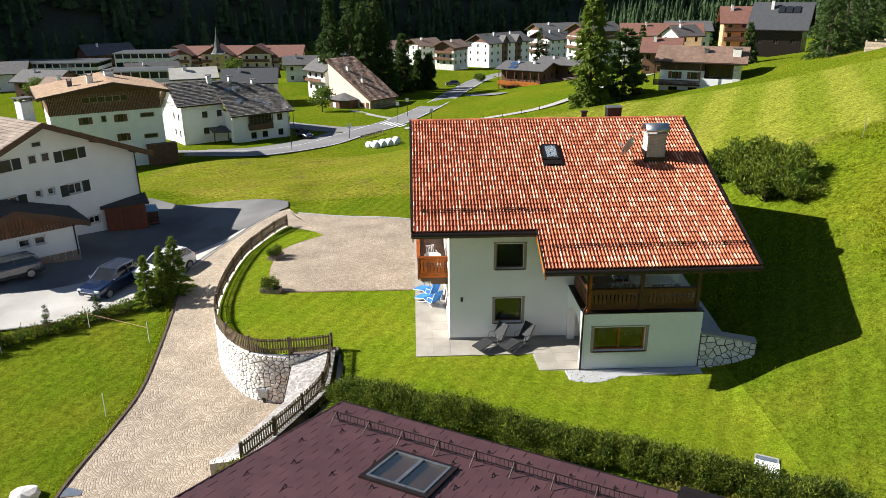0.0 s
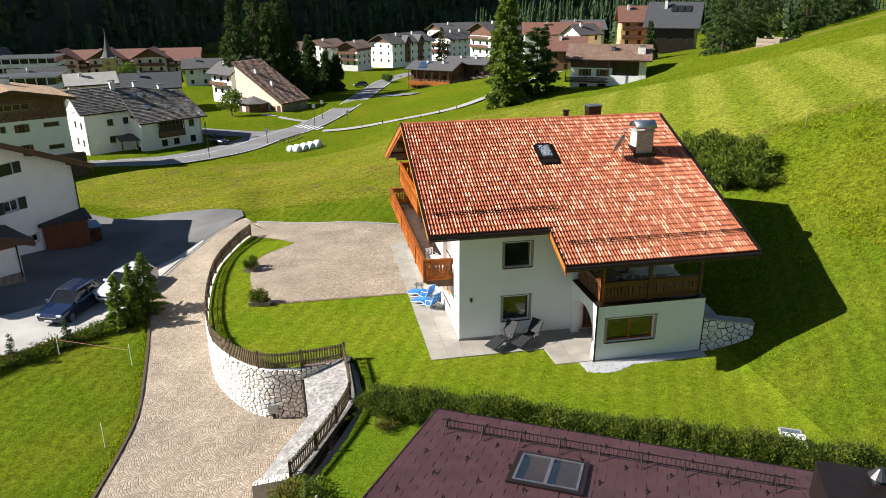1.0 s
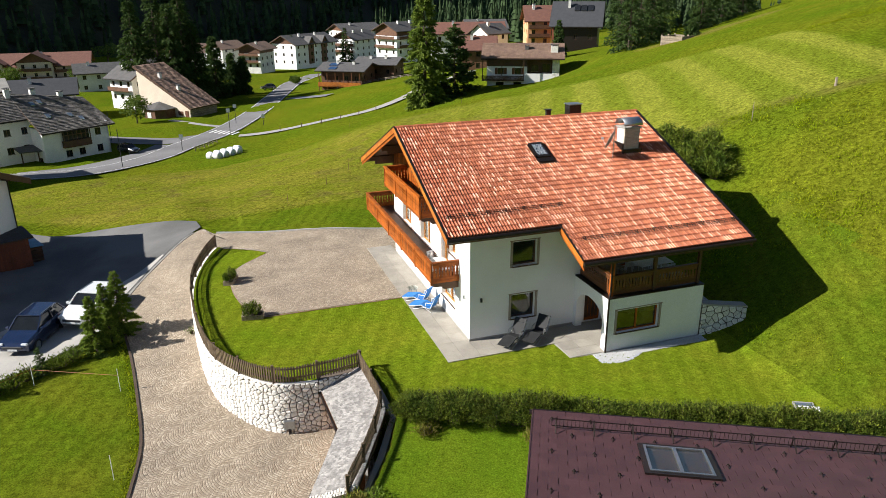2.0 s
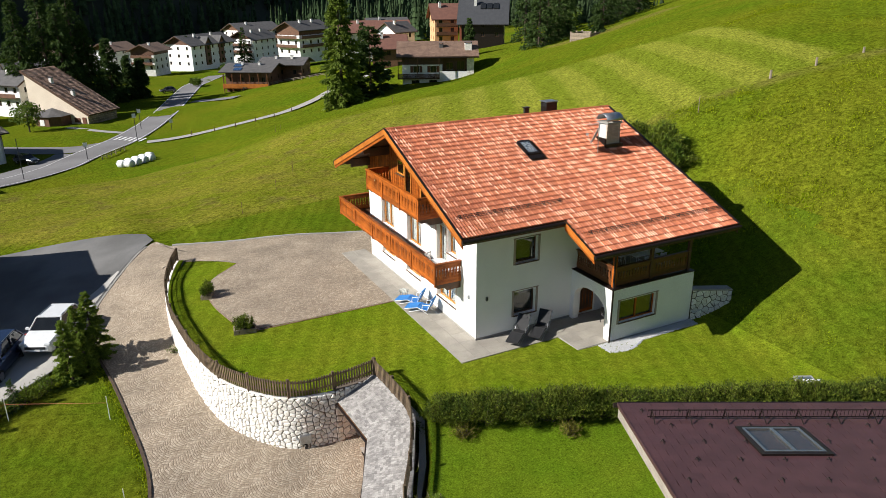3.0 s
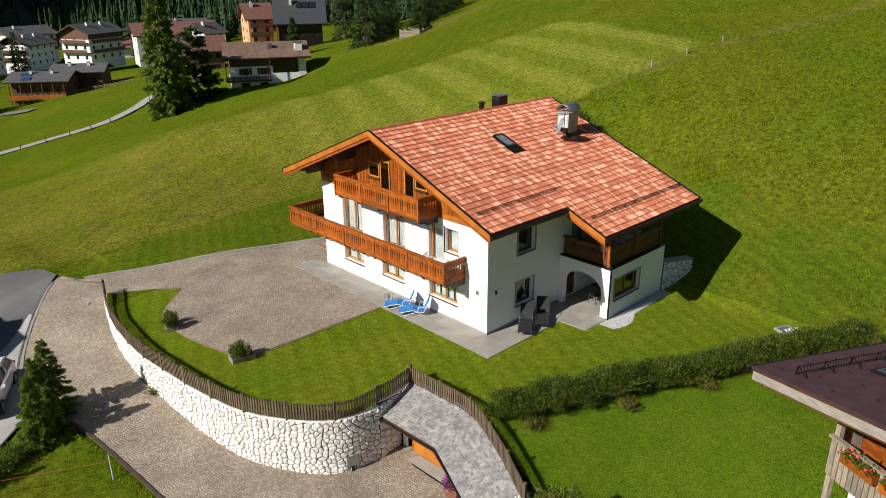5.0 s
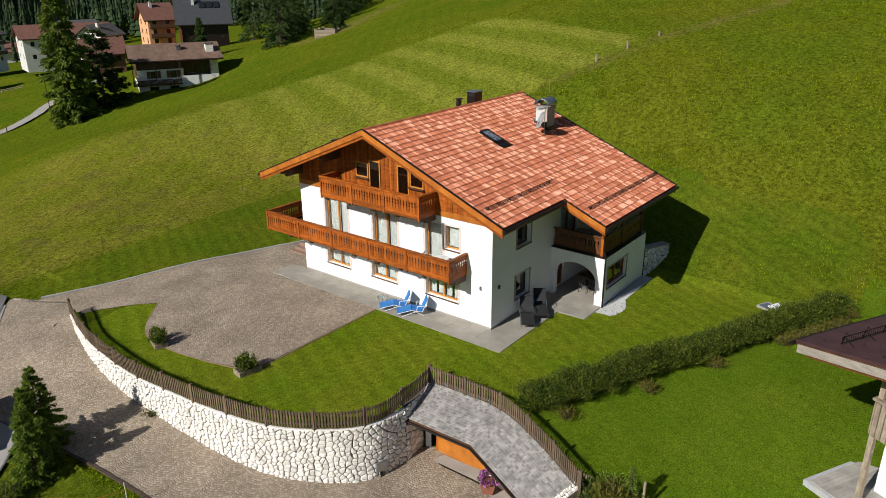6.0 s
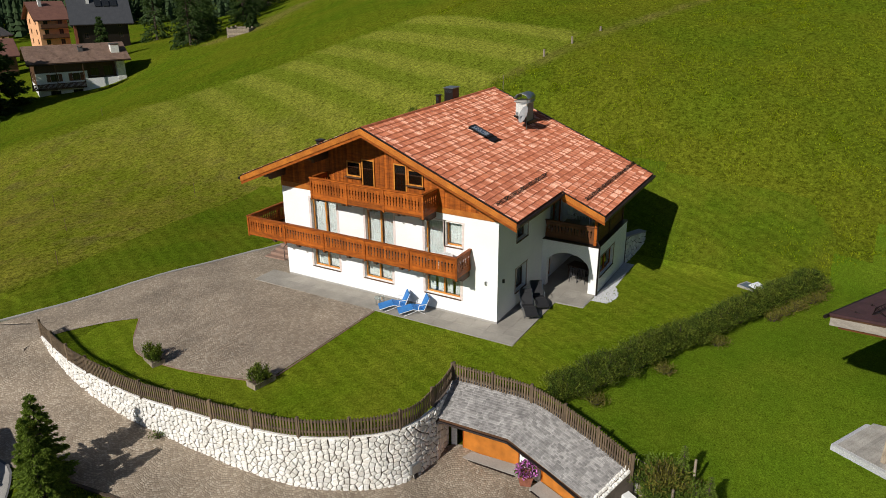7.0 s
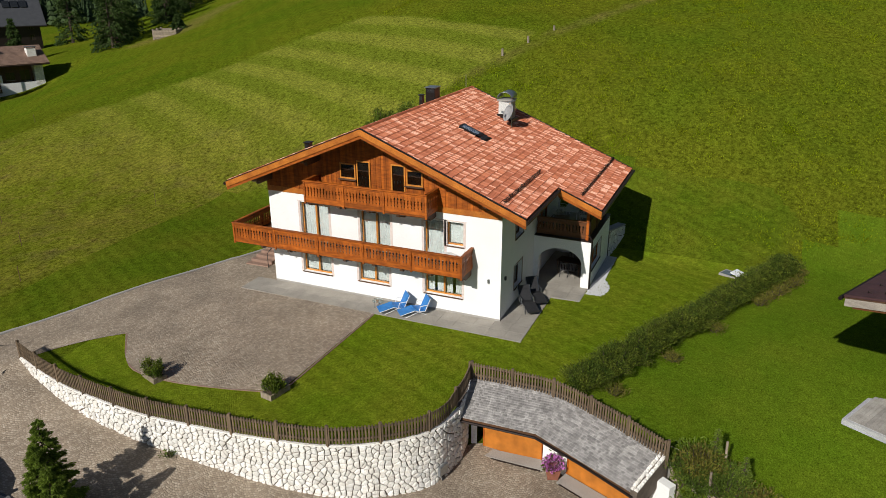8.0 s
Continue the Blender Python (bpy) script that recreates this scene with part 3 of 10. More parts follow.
def build_ground():
    xs = lines([(-900, -140, 60), (-140, -45, 8), (-45, -16, 0.8), (-16, -4, 0.16), (-4, 20, 0.5), (20, 60, 0.9), (60, 130, 2.5), (130, 240, 10), (240, 1500, 90)])
    ys = lines([(-500, -60, 40), (-60, -14, 2), (-14, 22, 0.2), (22, 60, 1.2), (60, 210, 3.5), (210, 420, 12), (420, 1800, 90)])
    verts, faces, mids = [], [], []
    for y in ys:
        for x in xs:
            z = ground_z(x, y)
            rough = 0.02 if -20 < x < 12 and -20 < y < 24 else 0.12
            if -16 < x < 11 and -5 < y < 22 or -47 < x < -9 and 5 < y < 40:
                rough = 0.0
            z += rough * noise.noise((x * 0.35, y * 0.35, 3.0)) + (rough * 3 * noise.noise((x * 0.06, y * 0.06, 8.0)) if rough > 0.05 else 0)
            verts.append((x, y, z))
    n = len(xs)
    for j in range(len(ys) - 1):
        for i in range(n - 1):
            faces.append((j * n + i, j * n + i + 1, (j + 1) * n + i + 1, (j + 1) * n + i))
            cx, cy = (xs[i] + xs[i + 1]) / 2, (ys[j] + ys[j + 1]) / 2
            mids.append(drive_mat_id(cx, cy) if -45 < cx < 24 and -45 < cy < 40 else 0)
    ob = mesh_ob("ground", verts, faces, MEADOW, smooth=True)
    mown = ob.data.attributes.new("mown", "FLOAT", "POINT")
    mown.data.foreach_set("value", [field(v[0], v[1]) if -40 < v[0] < 56 and 5 < v[1] < 82 else 0.0 for v in verts])
    worn = ob.data.attributes.new("worn", "FLOAT", "POINT")
    worn.data.foreach_set("value", [track(v[0], v[1]) if 22 < v[0] < 62 and -8 < v[1] < 20 or 70 < v[0] < 122 and 88 < v[1] < 116 else 0.0 for v in verts])
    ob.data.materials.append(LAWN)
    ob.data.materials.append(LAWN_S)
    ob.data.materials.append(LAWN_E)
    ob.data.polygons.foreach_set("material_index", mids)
    return tagged(ob, "sloping alpine meadow and mown lawns round the chalet", "ground", kind="structure")


build_ground()


def ruled(name, left, right, across, lift, material, label, category, step=0.5):
    """A paved strip that lies on the ground between two edges."""
    a, b = spline(left, step), spline(right, step)
    n = max(len(a), len(b))

    def even(c):
        idx = np.linspace(0, len(c) - 1, n)
        return [c[int(k)].lerp(c[min(int(k) + 1, len(c) - 1)], k - int(k)) for k in idx]

    a, b = even(a), even(b)
    verts, faces = [], []
    for p, q in zip(a, b):
        for k in range(across + 1):
            c = p.lerp(q, k / across)
            verts.append((c.x, c.y, ground_z(c.x, c.y) + lift))
    w = across + 1
    for i in range(n - 1):
        for k in range(across):
            faces.append((i * w + k, i * w + k + 1, (i + 1) * w + k + 1, (i + 1) * w + k))
    ob = mesh_ob(name, verts, faces, material, smooth=True)
    return tagged(ob, label, category, kind="structure")


# setts: the drive along the wall, and the forecourt above it
DRIVE_W = [(-20.5, -44.0), (-18.6, -24.0), (-17.2, -14.0), (-16.6, -9.5), (-16.3, -5.5), (-15.7, -2.0), (-15.4, 0.8), (-15.7, 4.5), (-16.2, 8.6), (-16.9, 12.6), (-17.1, 15.6), (-16.1, 18.6), (-14.5, 21.9), (-12.6, 25.0)]
DRIVE_E = [(-15.0, -44.0), (-12.0, -24.0), (-8.6, -14.0), (-7.2, -9.6), (-6.6, -7.4), (-6.2, -5.2), (-6.2, -3.0), (-6.4, -1.0), (-9.2, -0.45), (-11.7, 2.7), (-12.55, 7.5), (-12.6, 12.5), (-11.9, 17.3), (-10.9, 21.0)]
ruled("driveway", DRIVE_W, DRIVE_E, 22, 0.03, COBBLE, "curving driveway of porphyry setts laid in arcs", "driveway", 0.4)
ruled("forecourt", [(-16.0, 19.0), (-12.2, 25.4), (-11.4, 24.3), (-8.6, 22.8), (-5.9, 21.4), (-2.9, 20.0), (0.3, 18.6), (2.6, 17.4), (5.0, 16.4)],
      [(-11.4, 19.6), (-10.9, 20.3), (-9.7, 18.8), (-8.4, 17.3), (-7.85, 16.6), (-5, 15), (-1.6, 13.2), (1.6, 12.9), (5, 12.9)], 24, 0.034, COBBLE,
      "curved apron of porphyry setts between driveway and forecourt", "pavement", 0.4)
ruled("forecourt", [(-7.85, 16.75), (-8.8, 15.8), (-9.7, 14.85), (-10.45, 13.5), (-10.55, 11.3), (-10.3, 9), (-9.6, 6.35)], [(-1.6, 13.5), (-1.6, 11), (-1.6, 9), (-1.6, 7.5), (-1.6, 6.25)], 20, 0.030, COBBLE,
      "forecourt paved with porphyry setts beside the chalet", "pavement", 0.4)
ruled("parking_lot", [(-40, 7.0), (-26.5, 7.6), (-21.5, 9.0), (-17.3, 12.8), (-17.15, 15.6), (-16.15, 18.6), (-14.55, 21.9), (-12.0, 26.0)],
      [(-46, 34), (-38, 37), (-32, 37), (-27, 36), (-23.5, 33.6), (-19.5, 32.4), (-16, 30.6), (-12.3, 27.8)], 34, 0.11, ASPHALT, "sunlit grey asphalt parking lot beside the neighbouring house", "parking lot", 0.6)


# sunlit part of the lot, painted pale up to the house's shadow edge
ruled("sunlit_lot_strip", [(-40, 7.1), (-26.5, 7.7), (-21.5, 9.1), (-17.4, 12.8), (-17.25, 15.6), (-16.25, 18.6), (-14.65, 21.9)],
      [(-40, 11.5), (-30, 12.8), (-26, 13.9), (-22.3, 16.6), (-19, 18.1), (-16.6, 19.8), (-14.75, 22.1)], 16, 0.118, LIT_ASPHALT, "asphalt strip where the cars stand, coloured paler as sunlit", "parking lot", 0.5)


def edging(name, pts, width, low, high, material, label):
    """A raised edge strip along a line on the ground."""
    c = spline(pts, 0.5)
    verts, faces = [], []
    for i, p in enumerate(c):
        t = (c[min(i + 1, len(c) - 1)] - c[max(i - 1, 0)]).normalized()
        nrm = Vector((-t.y, t.x)) * width / 2
        z = ground_z(p.x, p.y)
        for s, h in ((-1, low), (-1, high), (1, high), (1, low)):
            verts.append((p.x + nrm.x * s, p.y + nrm.y * s, z + h + (0.02 * noise.noise((p.x * 2, p.y * 2, 0)) if h == high else 0)))
    for i in range(len(c) - 1):
        for k in range(3):
            faces.append((i * 4 + k, i * 4 + k + 1, i * 4 + 5 + k, i * 4 + 4 + k))
    return tagged(mesh_ob(name, verts, faces, material), label, "kerb", kind="structure")


edging("kerb_1", DRIVE_W[:10], 0.13, -0.1, 0.09, SOIL, "dark earth edge of the lawn along the driveway")
edging("kerb_2", DRIVE_W[10:], 0.22, -0.1, 0.08, CONCRETE, "pale concrete kerb between driveway and asphalt")
edging("kerb_3", [(-10.9, 24.2), (-8.6, 22.9), (-5.9, 21.5), (-2.9, 20.1), (0.3, 18.7), (2.6, 17.5), (5, 16.5)], 0.16, -0.1, 0.09, CONCRETE, "concrete kerb along the meadow")
edging("kerb_4", [(-8.0, 17.0), (-7.85, 16.7), (-8.8, 15.75), (-9.7, 14.8), (-10.45, 13.5), (-10.55, 11.3), (-10.3, 9), (-9.75, 6.7), (-9.4, 6.3), (-8.4, 6.25), (-1.7, 6.2)], 0.07, -0.1, 0.03, STEP_STONE, "thin stone edge between setts and lawn")


# ---- stone shapes ----
def stones(length, top, bottom, size, seed):
    """Irregular stone outlines that tile a strip: lists of (s, z) points."""
    rng = random.Random(seed)
    zmax, zmin = max(top(s) for s in np.linspace(0, length, 60)), min(bottom(s) for s in np.linspace(0, length, 60))
    cols, rows = int(length / size) + 1, int((zmax - zmin) / (size * 0.8)) + 2
    site = {}
    for i in range(-1, cols + 1):
        for j in range(-1, rows + 1):
            site[i, j] = ((i + 0.5 + rng.uniform(-0.42, 0.42)) * size, zmin + (j + 0.5 + rng.uniform(-0.42, 0.42) + 0.5 * (i % 2) - 0.25) * size * 0.8)
    out = []
    for (i, j), (a, b) in site.items():
        poly = [(a - size * 1.5, b - size * 1.5), (a + size * 1.5, b - size * 1.5), (a + size * 1.5, b + size * 1.5), (a - size * 1.5, b + size * 1.5)]
        cuts = []
        for di in (-2, -1, 0, 1, 2):
            for dj in (-2, -1, 0, 1, 2):
                if (di or dj) and (i + di, j + dj) in site:
                    p, q = site[i + di, j + dj]
                    nx, ny = p - a, q - b
                    ll = math.hypot(nx, ny)
                    cuts.append((nx / ll, ny / ll, ((p * p + q * q - a * a - b * b) / 2) / ll))
        cuts += [(0, 1, top(min(max(a, 0), length))), (0, -1, -bottom(min(max(a, 0), length))), (-1, 0, 0), (1, 0, length)]
        for nx, ny, c in cuts:
            new_poly = []
            for k in range(len(poly)):
                p, q = poly[k], poly[(k + 1) % len(poly)]
                dp, dq = nx * p[0] + ny * p[1] - c, nx * q[0] + ny * q[1] - c
                if dp <= 0:
                    new_poly.append(p)
                if dp * dq < 0:
                    u = dp / (dp - dq)
                    new_poly.append((p[0] + (q[0] - p[0]) * u, p[1] + (q[1] - p[1]) * u))
            poly = new_poly
            if len(poly) < 3:
                break
        if len(poly) >= 3:
            clean = [p for k, p in enumerate(poly) if math.hypot(p[0] - poly[k - 1][0], p[1] - poly[k - 1][1]) > 0.04]
            if len(clean) >= 3:
                area = abs(sum(clean[k - 1][0] * clean[k][1] - clean[k][0] * clean[k - 1][1] for k in range(len(clean)))) / 2
                if area > 0.012:
                    out.append(clean)
    return out, rng


def stone_mesh(poly, at, gap, proud, chamfer):
    """Vertices and faces of one stone; at(s, z, d) is the wall's point d outside its face."""
    cx, cz = sum(p[0] for p in poly) / len(poly), sum(p[1] for p in poly) / len(poly)
    rad = max(0.06, min(math.hypot(p[0] - cx, p[1] - cz) for p in poly))
    rings = []
    for shrink, d in ((gap / rad, -0.03), (gap / rad, proud * 0.55), ((gap + chamfer) / rad, proud)):
        k = max(1 - shrink, 0.3)
        rings.append([at(cx + (p[0] - cx) * k, cz + (p[1] - cz) * k, d) for p in poly])
    n = len(poly)
    verts = [tuple(v) for r in rings for v in r]
    faces = [tuple(range(2 * n, 3 * n))]
    for r in range(2):
        for k in range(n):
            faces.append((r * n + k, r * n + (k + 1) % n, (r + 1) * n + (k + 1) % n, (r + 1) * n + k))
    return verts, faces


def stone_wall(owner, length, top, bottom, size, seed, at, limit, gap=0.019, proud=0.05):
    """Lays stones on a wall: the first ones as parts, the rest joined."""
    polys, rng = stones(length, top, bottom, size, seed)
    polys.sort(key=lambda q: -sum(p[0] for p in q) / len(q))
    jv, jf = [], []
    for k, poly in enumerate(polys):
        v, f = stone_mesh(poly, at, gap, proud * rng.uniform(0.6, 1.3), 0.03)
        if k < limit:
            mesh_ob("stone", v, f, STONE, owner)
        else:
            o = len(jv)
            jv += v
            jf += [tuple(i + o for i in q) for q in f]
    if jv:
        tagged(mesh_ob("stones", jv, jf, STONE_JOIN, owner), kind="stuff")


# ---- the curved retaining wall ----
def wall_at(s):
    k = min(max(s / 0.1, 0), len(WALL) - 1.001)
    i = int(k)
    p = WALL[i].lerp(WALL[i + 1], k - i)
    t = (WALL[min(i + 2, len(WALL) - 1)] - WALL[max(i - 1, 0)]).normalized()
    return p, Vector((t.y, -t.x))


WALL_LEN = (len(WALL) - 1) * 0.1


def wall_top(s):
    p, _ = wall_at(s)
    q = p - _ * 0.6
    return pad_z(q.x, q.y) + 0.05 - 0.2 * smooth(0.5, 5.0, s)


def wall_foot(s):
    p, _ = wall_at(s)
    return drive_z(p.x, p.y) - 0.05


retaining_wall = thing("retaining_wall", "curved retaining wall of pale irregular limestone beside the driveway", "wall", kind="structure")


def build_wall_core():
    verts, faces = [], []
    steps = int(WALL_LEN / 0.3)
    for i in range(steps + 1):
        s = WALL_LEN * i / steps
        p, nrm = wall_at(s)
        a, b = p - nrm * 0.02, p - nrm * 0.5
        verts += [(a.x, a.y, wall_foot(s) - 0.3), (a.x, a.y, wall_top(s)), (b.x, b.y, wall_top(s)), (b.x, b.y, wall_foot(s) - 0.3)]
    for i in range(steps):
        for k in range(4):
            faces.append((i * 4 + k, i * 4 + (k + 1) % 4, i * 4 + 4 + (k + 1) % 4, i * 4 + 4 + k))
    faces += [(0, 3, 2, 1), (steps * 4, steps * 4 + 1, steps * 4 + 2, steps * 4 + 3)]
    mesh_ob("core", verts, faces, MORTAR, retaining_wall, "brownish mortar between the stones")
    cv, cf = [], []
    for i in range(steps + 1):
        s = WALL_LEN * i / steps
        p, nrm = wall_at(s)
        for off, h in ((0.0, -0.02), (0.0, 0.03), (-0.12, 0.03), (-0.12, -0.02)):
            q = p + nrm * off
            cv.append((q.x, q.y, wall_top(s) + h + 0.015 * noise.noise((s * 2, off, 1))))
    for i in range(steps):
        for k in range(4):
            cf.append((i * 4 + k, i * 4 + (k + 1) % 4, i * 4 + 4 + (k + 1) % 4, i * 4 + 4 + k))
    cf += [(0, 3, 2, 1), (steps * 4, steps * 4 + 1, steps * 4 + 2, steps * 4 + 3)]
    mesh_ob("coping", cv, cf, STONE, retaining_wall, "rough stone coping")
    gv, gf = [], []
    for i in range(steps + 1):
        s = WALL_LEN * i / steps
        p, nrm = wall_at(s)
        q = p - nrm * 0.6
        for off, z in ((-0.12, wall_top(s) + 0.035), (-0.3, max(wall_top(s) + 0.03, pad_z(q.x, q.y) - 0.04)), (-0.56, pad_z(q.x, q.y) + 0.02)):
            c = p + nrm * off
            gv.append((c.x, c.y, z + 0.012 * noise.noise((s * 3, off * 9, 4))))
    for i in range(steps):
        for k in range(2):
            gf.append((i * 3 + k, i * 3 + k + 1, i * 3 + 4 + k, i * 3 + 3 + k))
    mesh_ob("turf_edge", gv, gf, LAWN, retaining_wall, "turf grown up to the stone edge", True)


build_wall_core()
stone_wall(retaining_wall, WALL_LEN, wall_top, wall_foot, 0.255, 5, lambda s, z, d: (lambda pn: (pn[0].x + pn[1].x * d, pn[0].y + pn[1].y * d, z))(wall_at(s)), 290)


# ---- garage sunk into the bank ----
GAR_TOP = [(-5.45, -0.6, 0.02), (-5.35, -2.5, 0.02), (-5.4, -4.45, 0.02), (-6.45, -6.75, 0.0), (-7.7, -9.0, -0.02)]
GAR_EAVE = [(-7.5, -0.85, -0.72), (-7.42, -2.4, -0.74), (-7.35, -4.05, -0.76), (-8.25, -6.1, -0.78), (-9.3, -8.15, -0.8)]
garage = thing("garage", "garage sunk into the bank under a grey stone-shingle roof", "garage")


def build_garage():
    deck = B()
    for k in range(len(GAR_TOP) - 1):
        slab(deck, [GAR_TOP[k], GAR_TOP[k + 1], GAR_EAVE[k + 1], GAR_EAVE[k]], (0, 0, -0.16))
    roof = part("roof", deck, WOOD_DARK, garage, "timber roof deck")
    up = Vector((0, 0, 1))
    rng = random.Random(3)
    sl = bpy.data.meshes.new("shingle")
    sl.from_pydata([(0, 0, 0.0), (1, 0, 0.0), (1, 1, 0), (0, 1, 0), (0, 0, 1), (1, 0, 1), (1, 1, 0.4), (0, 1, 0.4)], [], [(4, 5, 6, 7), (0, 1, 5, 4), (1, 2, 6, 5), (3, 0, 4, 7), (2, 3, 7, 6)])
    sl.materials.append(SLATE)
    jv, jf, count = [], [], 0
    rows = 18
    for seg in ((0, 2), (2, 4)):
        t0, t1, e0, e1 = (Vector(p) for p in (GAR_TOP[seg[0]], GAR_TOP[seg[1]], GAR_EAVE[seg[0]], GAR_EAVE[seg[1]]))
        for r in range(rows):
            a0, a1 = e0.lerp(t0, r / rows), e1.lerp(t1, r / rows)
            b0, b1 = e0.lerp(t0, (r + 1.45) / rows), e1.lerp(t1, (r + 1.45) / rows)
            ln = (a1 - a0).length
            x = -rng.uniform(0, 0.15)
            while x < ln:
                w = rng.uniform(0.08, 0.17)
                x0, x1 = max(x, 0) / ln, min(x + w - 0.008, ln) / ln
                x += w
                if x1 - x0 < 0.004:
                    continue
                th = rng.uniform(0.018, 0.034)
                q = [a0.lerp(a1, x0), a0.lerp(a1, x1), b0.lerp(b1, x1), b0.lerp(b1, x0)]
                q = [p + up * 0.035 for p in q]
                vs = q + [q[0] + up * (th + 0.012), q[1] + up * (th + 0.012), q[2] + up * 0.012, q[3] + up * 0.012]
                fs = [(4, 5, 6, 7), (0, 1, 5, 4), (1, 2, 6, 5), (3, 0, 4, 7), (2, 3, 7, 6)]
                count += 1
                if count <= 290:
                    mesh_ob("shingle", [tuple(v) for v in vs], fs, SLATE, roof)
                else:
                    o = len(jv)
                    jv += [tuple(v) for v in vs]
                    jf += [tuple(i + o for i in f) for f in fs]
    tagged(mesh_ob("shingles", jv, jf, SLATE_JOIN, roof), kind="stuff")
    # eave board and gutter
    gut = B()
    for p, q in zip(GAR_EAVE, GAR_EAVE[1:]):
        p, q = Vector(p), Vector(q)
        rod(gut, p + Vector((-0.05, 0, -0.1)), q + Vector((-0.05, 0, -0.1)), 0.055, seg=8)
    part("gutter", gut, GUTTER, garage, "dark metal gutter")
    # back wall, side walls, piers, doors
    floor_z = -2.82
    line = [(-6.35, -0.95), (-6.2, -4.1), (-6.75, -5.5), (-7.95, -8.3)]
    back = B()
    slab(back, [(-5.3, -0.5, floor_z - 0.3), (-5.2, -4.4, floor_z - 0.3), (-6.4, -6.9, floor_z - 0.3), (-7.6, -9.1, floor_z - 0.3), (-7.5, -9.2, floor_z - 0.3), (-6.1, -6.9, floor_z - 0.3), (-4.95, -4.4, floor_z - 0.3), (-5.05, -0.5, floor_z - 0.3)], (0, 0, 2.75))
    part("back_wall", back, CONCRETE, garage)
    piers = B()

    def panel(bm, p, q, z0, z1, th):
        p, q = Vector((*p, 0)), Vector((*q, 0))
        d = (q - p).normalized()
        nrm = Vector((-d.y, d.x, 0)) * th
        slab(bm, [p + up * z0, q + up * z0, q + nrm + up * z0, p + nrm + up * z0], (0, 0, z1 - z0))

    panel(piers, (-6.2, -4.1), (-6.62, -5.2), floor_z - 0.1, -0.62, 0.3)
    part("pier", piers, PLASTER, garage, "white plastered pier")
    piers = B()
    panel(piers, (-8.0, -8.4), (-8.55, -9.3), floor_z - 0.4, -0.75, 0.35)
    part("pier", piers, PLASTER, garage, "white plastered pier")
    lint = B()
    panel(lint, (-6.35, -0.95), (-6.2, -4.1), -0.82, -0.5, 0.3)
    panel(lint, (-6.62, -5.2), (-8.0, -8.4), -0.9, -0.55, 0.3)
    part("lintel", lint, PLASTER, garage)
    for p, q in (((-6.3, -1.5), (-6.2, -4.08)), ((-6.64, -5.24), (-7.98, -8.36))):
        d = B()
        panel(d, p, q, floor_z, -0.8, 0.06)
        door = part("garage_door", d, ORANGE, garage, "orange-brown wooden garage door")
        fr = B()
        pv, qv = Vector((*p, 0)), Vector((*q, 0))
        dirv = (qv - pv).normalized()
        outv = Vector((dirv.y, -dirv.x, 0)) * 0.02
        for u in (0.0, 0.98):
            a = pv.lerp(qv, u) + outv
            b = pv.lerp(qv, u + 0.02) + outv
            panel(fr, a.xy, b.xy, floor_z, -0.8, 0.02)
        for z in (floor_z + 0.01, -0.86):
            panel(fr, (pv + outv).xy, (qv + outv).xy, z, z + 0.05, 0.02)
        part("door_frame", fr, WOOD, door)
    en = B()
    panel(en, (-6.38, -0.98), (-6.33, -1.22), floor_z, -0.82, 0.06)
    part("side_panel", en, WHITE, garage, "white door panel")
    ap = B()
    slab(ap, [(-6.4, -1.0, floor_z + 0.03), (-6.9, -1.1, floor_z + 0.03), (-6.85, -4.3, floor_z + 0.03), (-6.2, -4.1, floor_z + 0.03)], (0, 0, 0.05))
    part("threshold", ap, CONCRETE, garage, "pale concrete threshold")
    ap = B()
    slab(ap, [(-6.62, -5.2, floor_z - 0.02), (-7.3, -5.0, floor_z - 0.02), (-8.7, -8.2, floor_z - 0.02), (-8.0, -8.4, floor_z - 0.02)], (0, 0, 0.08))
    part("threshold", ap, CONCRETE, garage, "pale concrete threshold")
    for a, b in (((-6.95, -1.3), (-6.92, -4.2)), ((-7.4, -5.1), (-8.6, -7.9))):
        gr = B()
        panel(gr, a, b, floor_z + 0.02, floor_z + 0.055, 0.12)
        part("drain_grate", gr, GUTTER, garage, "brown metal drain grate")
    # stone flanks of the roof
    for p, q, drop in (((-7.75, -9.1, 0.02), (-9.4, -8.3, -0.72), 0.9),):
        p, q = Vector(p), Vector(q)
        d = (q - p)
        side = Vector((d.y, -d.x, 0)).normalized() * (0.28 if p.y > -5 else -0.28) * -1
        fl = B()
        slab(fl, [p + up * 0.1, q + up * 0.1, q - up * drop, p - up * drop], side)
        part("flank", fl, MORTAR, garage, "stone flank of the roof")
        hl = d.length
        for kk in range(32):
            u0, u1 = (kk // 2) / 16, (kk // 2 + rng.uniform(0.7, 0.95)) / 16
            s0, s1 = (side * 0.0, side * rng.uniform(0.4, 0.6)) if kk % 2 else (side * 0.62, side * 1.05)
            pts = [p.lerp(q, u0) + s0, p.lerp(q, u1) + s0, p.lerp(q, u1) + s1, p.lerp(q, u0) + s1]
            v = [tuple(c + up * (0.09 + rng.uniform(0, 0.01))) for c in pts] + [tuple(c.lerp(sum(pts, Vector()) / 4, 0.3) + up * rng.uniform(0.13, 0.22)) for c in pts]
            mesh_ob("stone", v, CUBE_F, STONE, garage)
    # stone wall between lawn and roof, its top level with the lawn
    p0, p1 = Vector((-7.62, -0.93)), Vector((-5.3, -0.6))
    dd = (p1 - p0).normalized()
    nn, ln = Vector((dd.y, -dd.x)), (p1 - p0).length
    cheek = B()
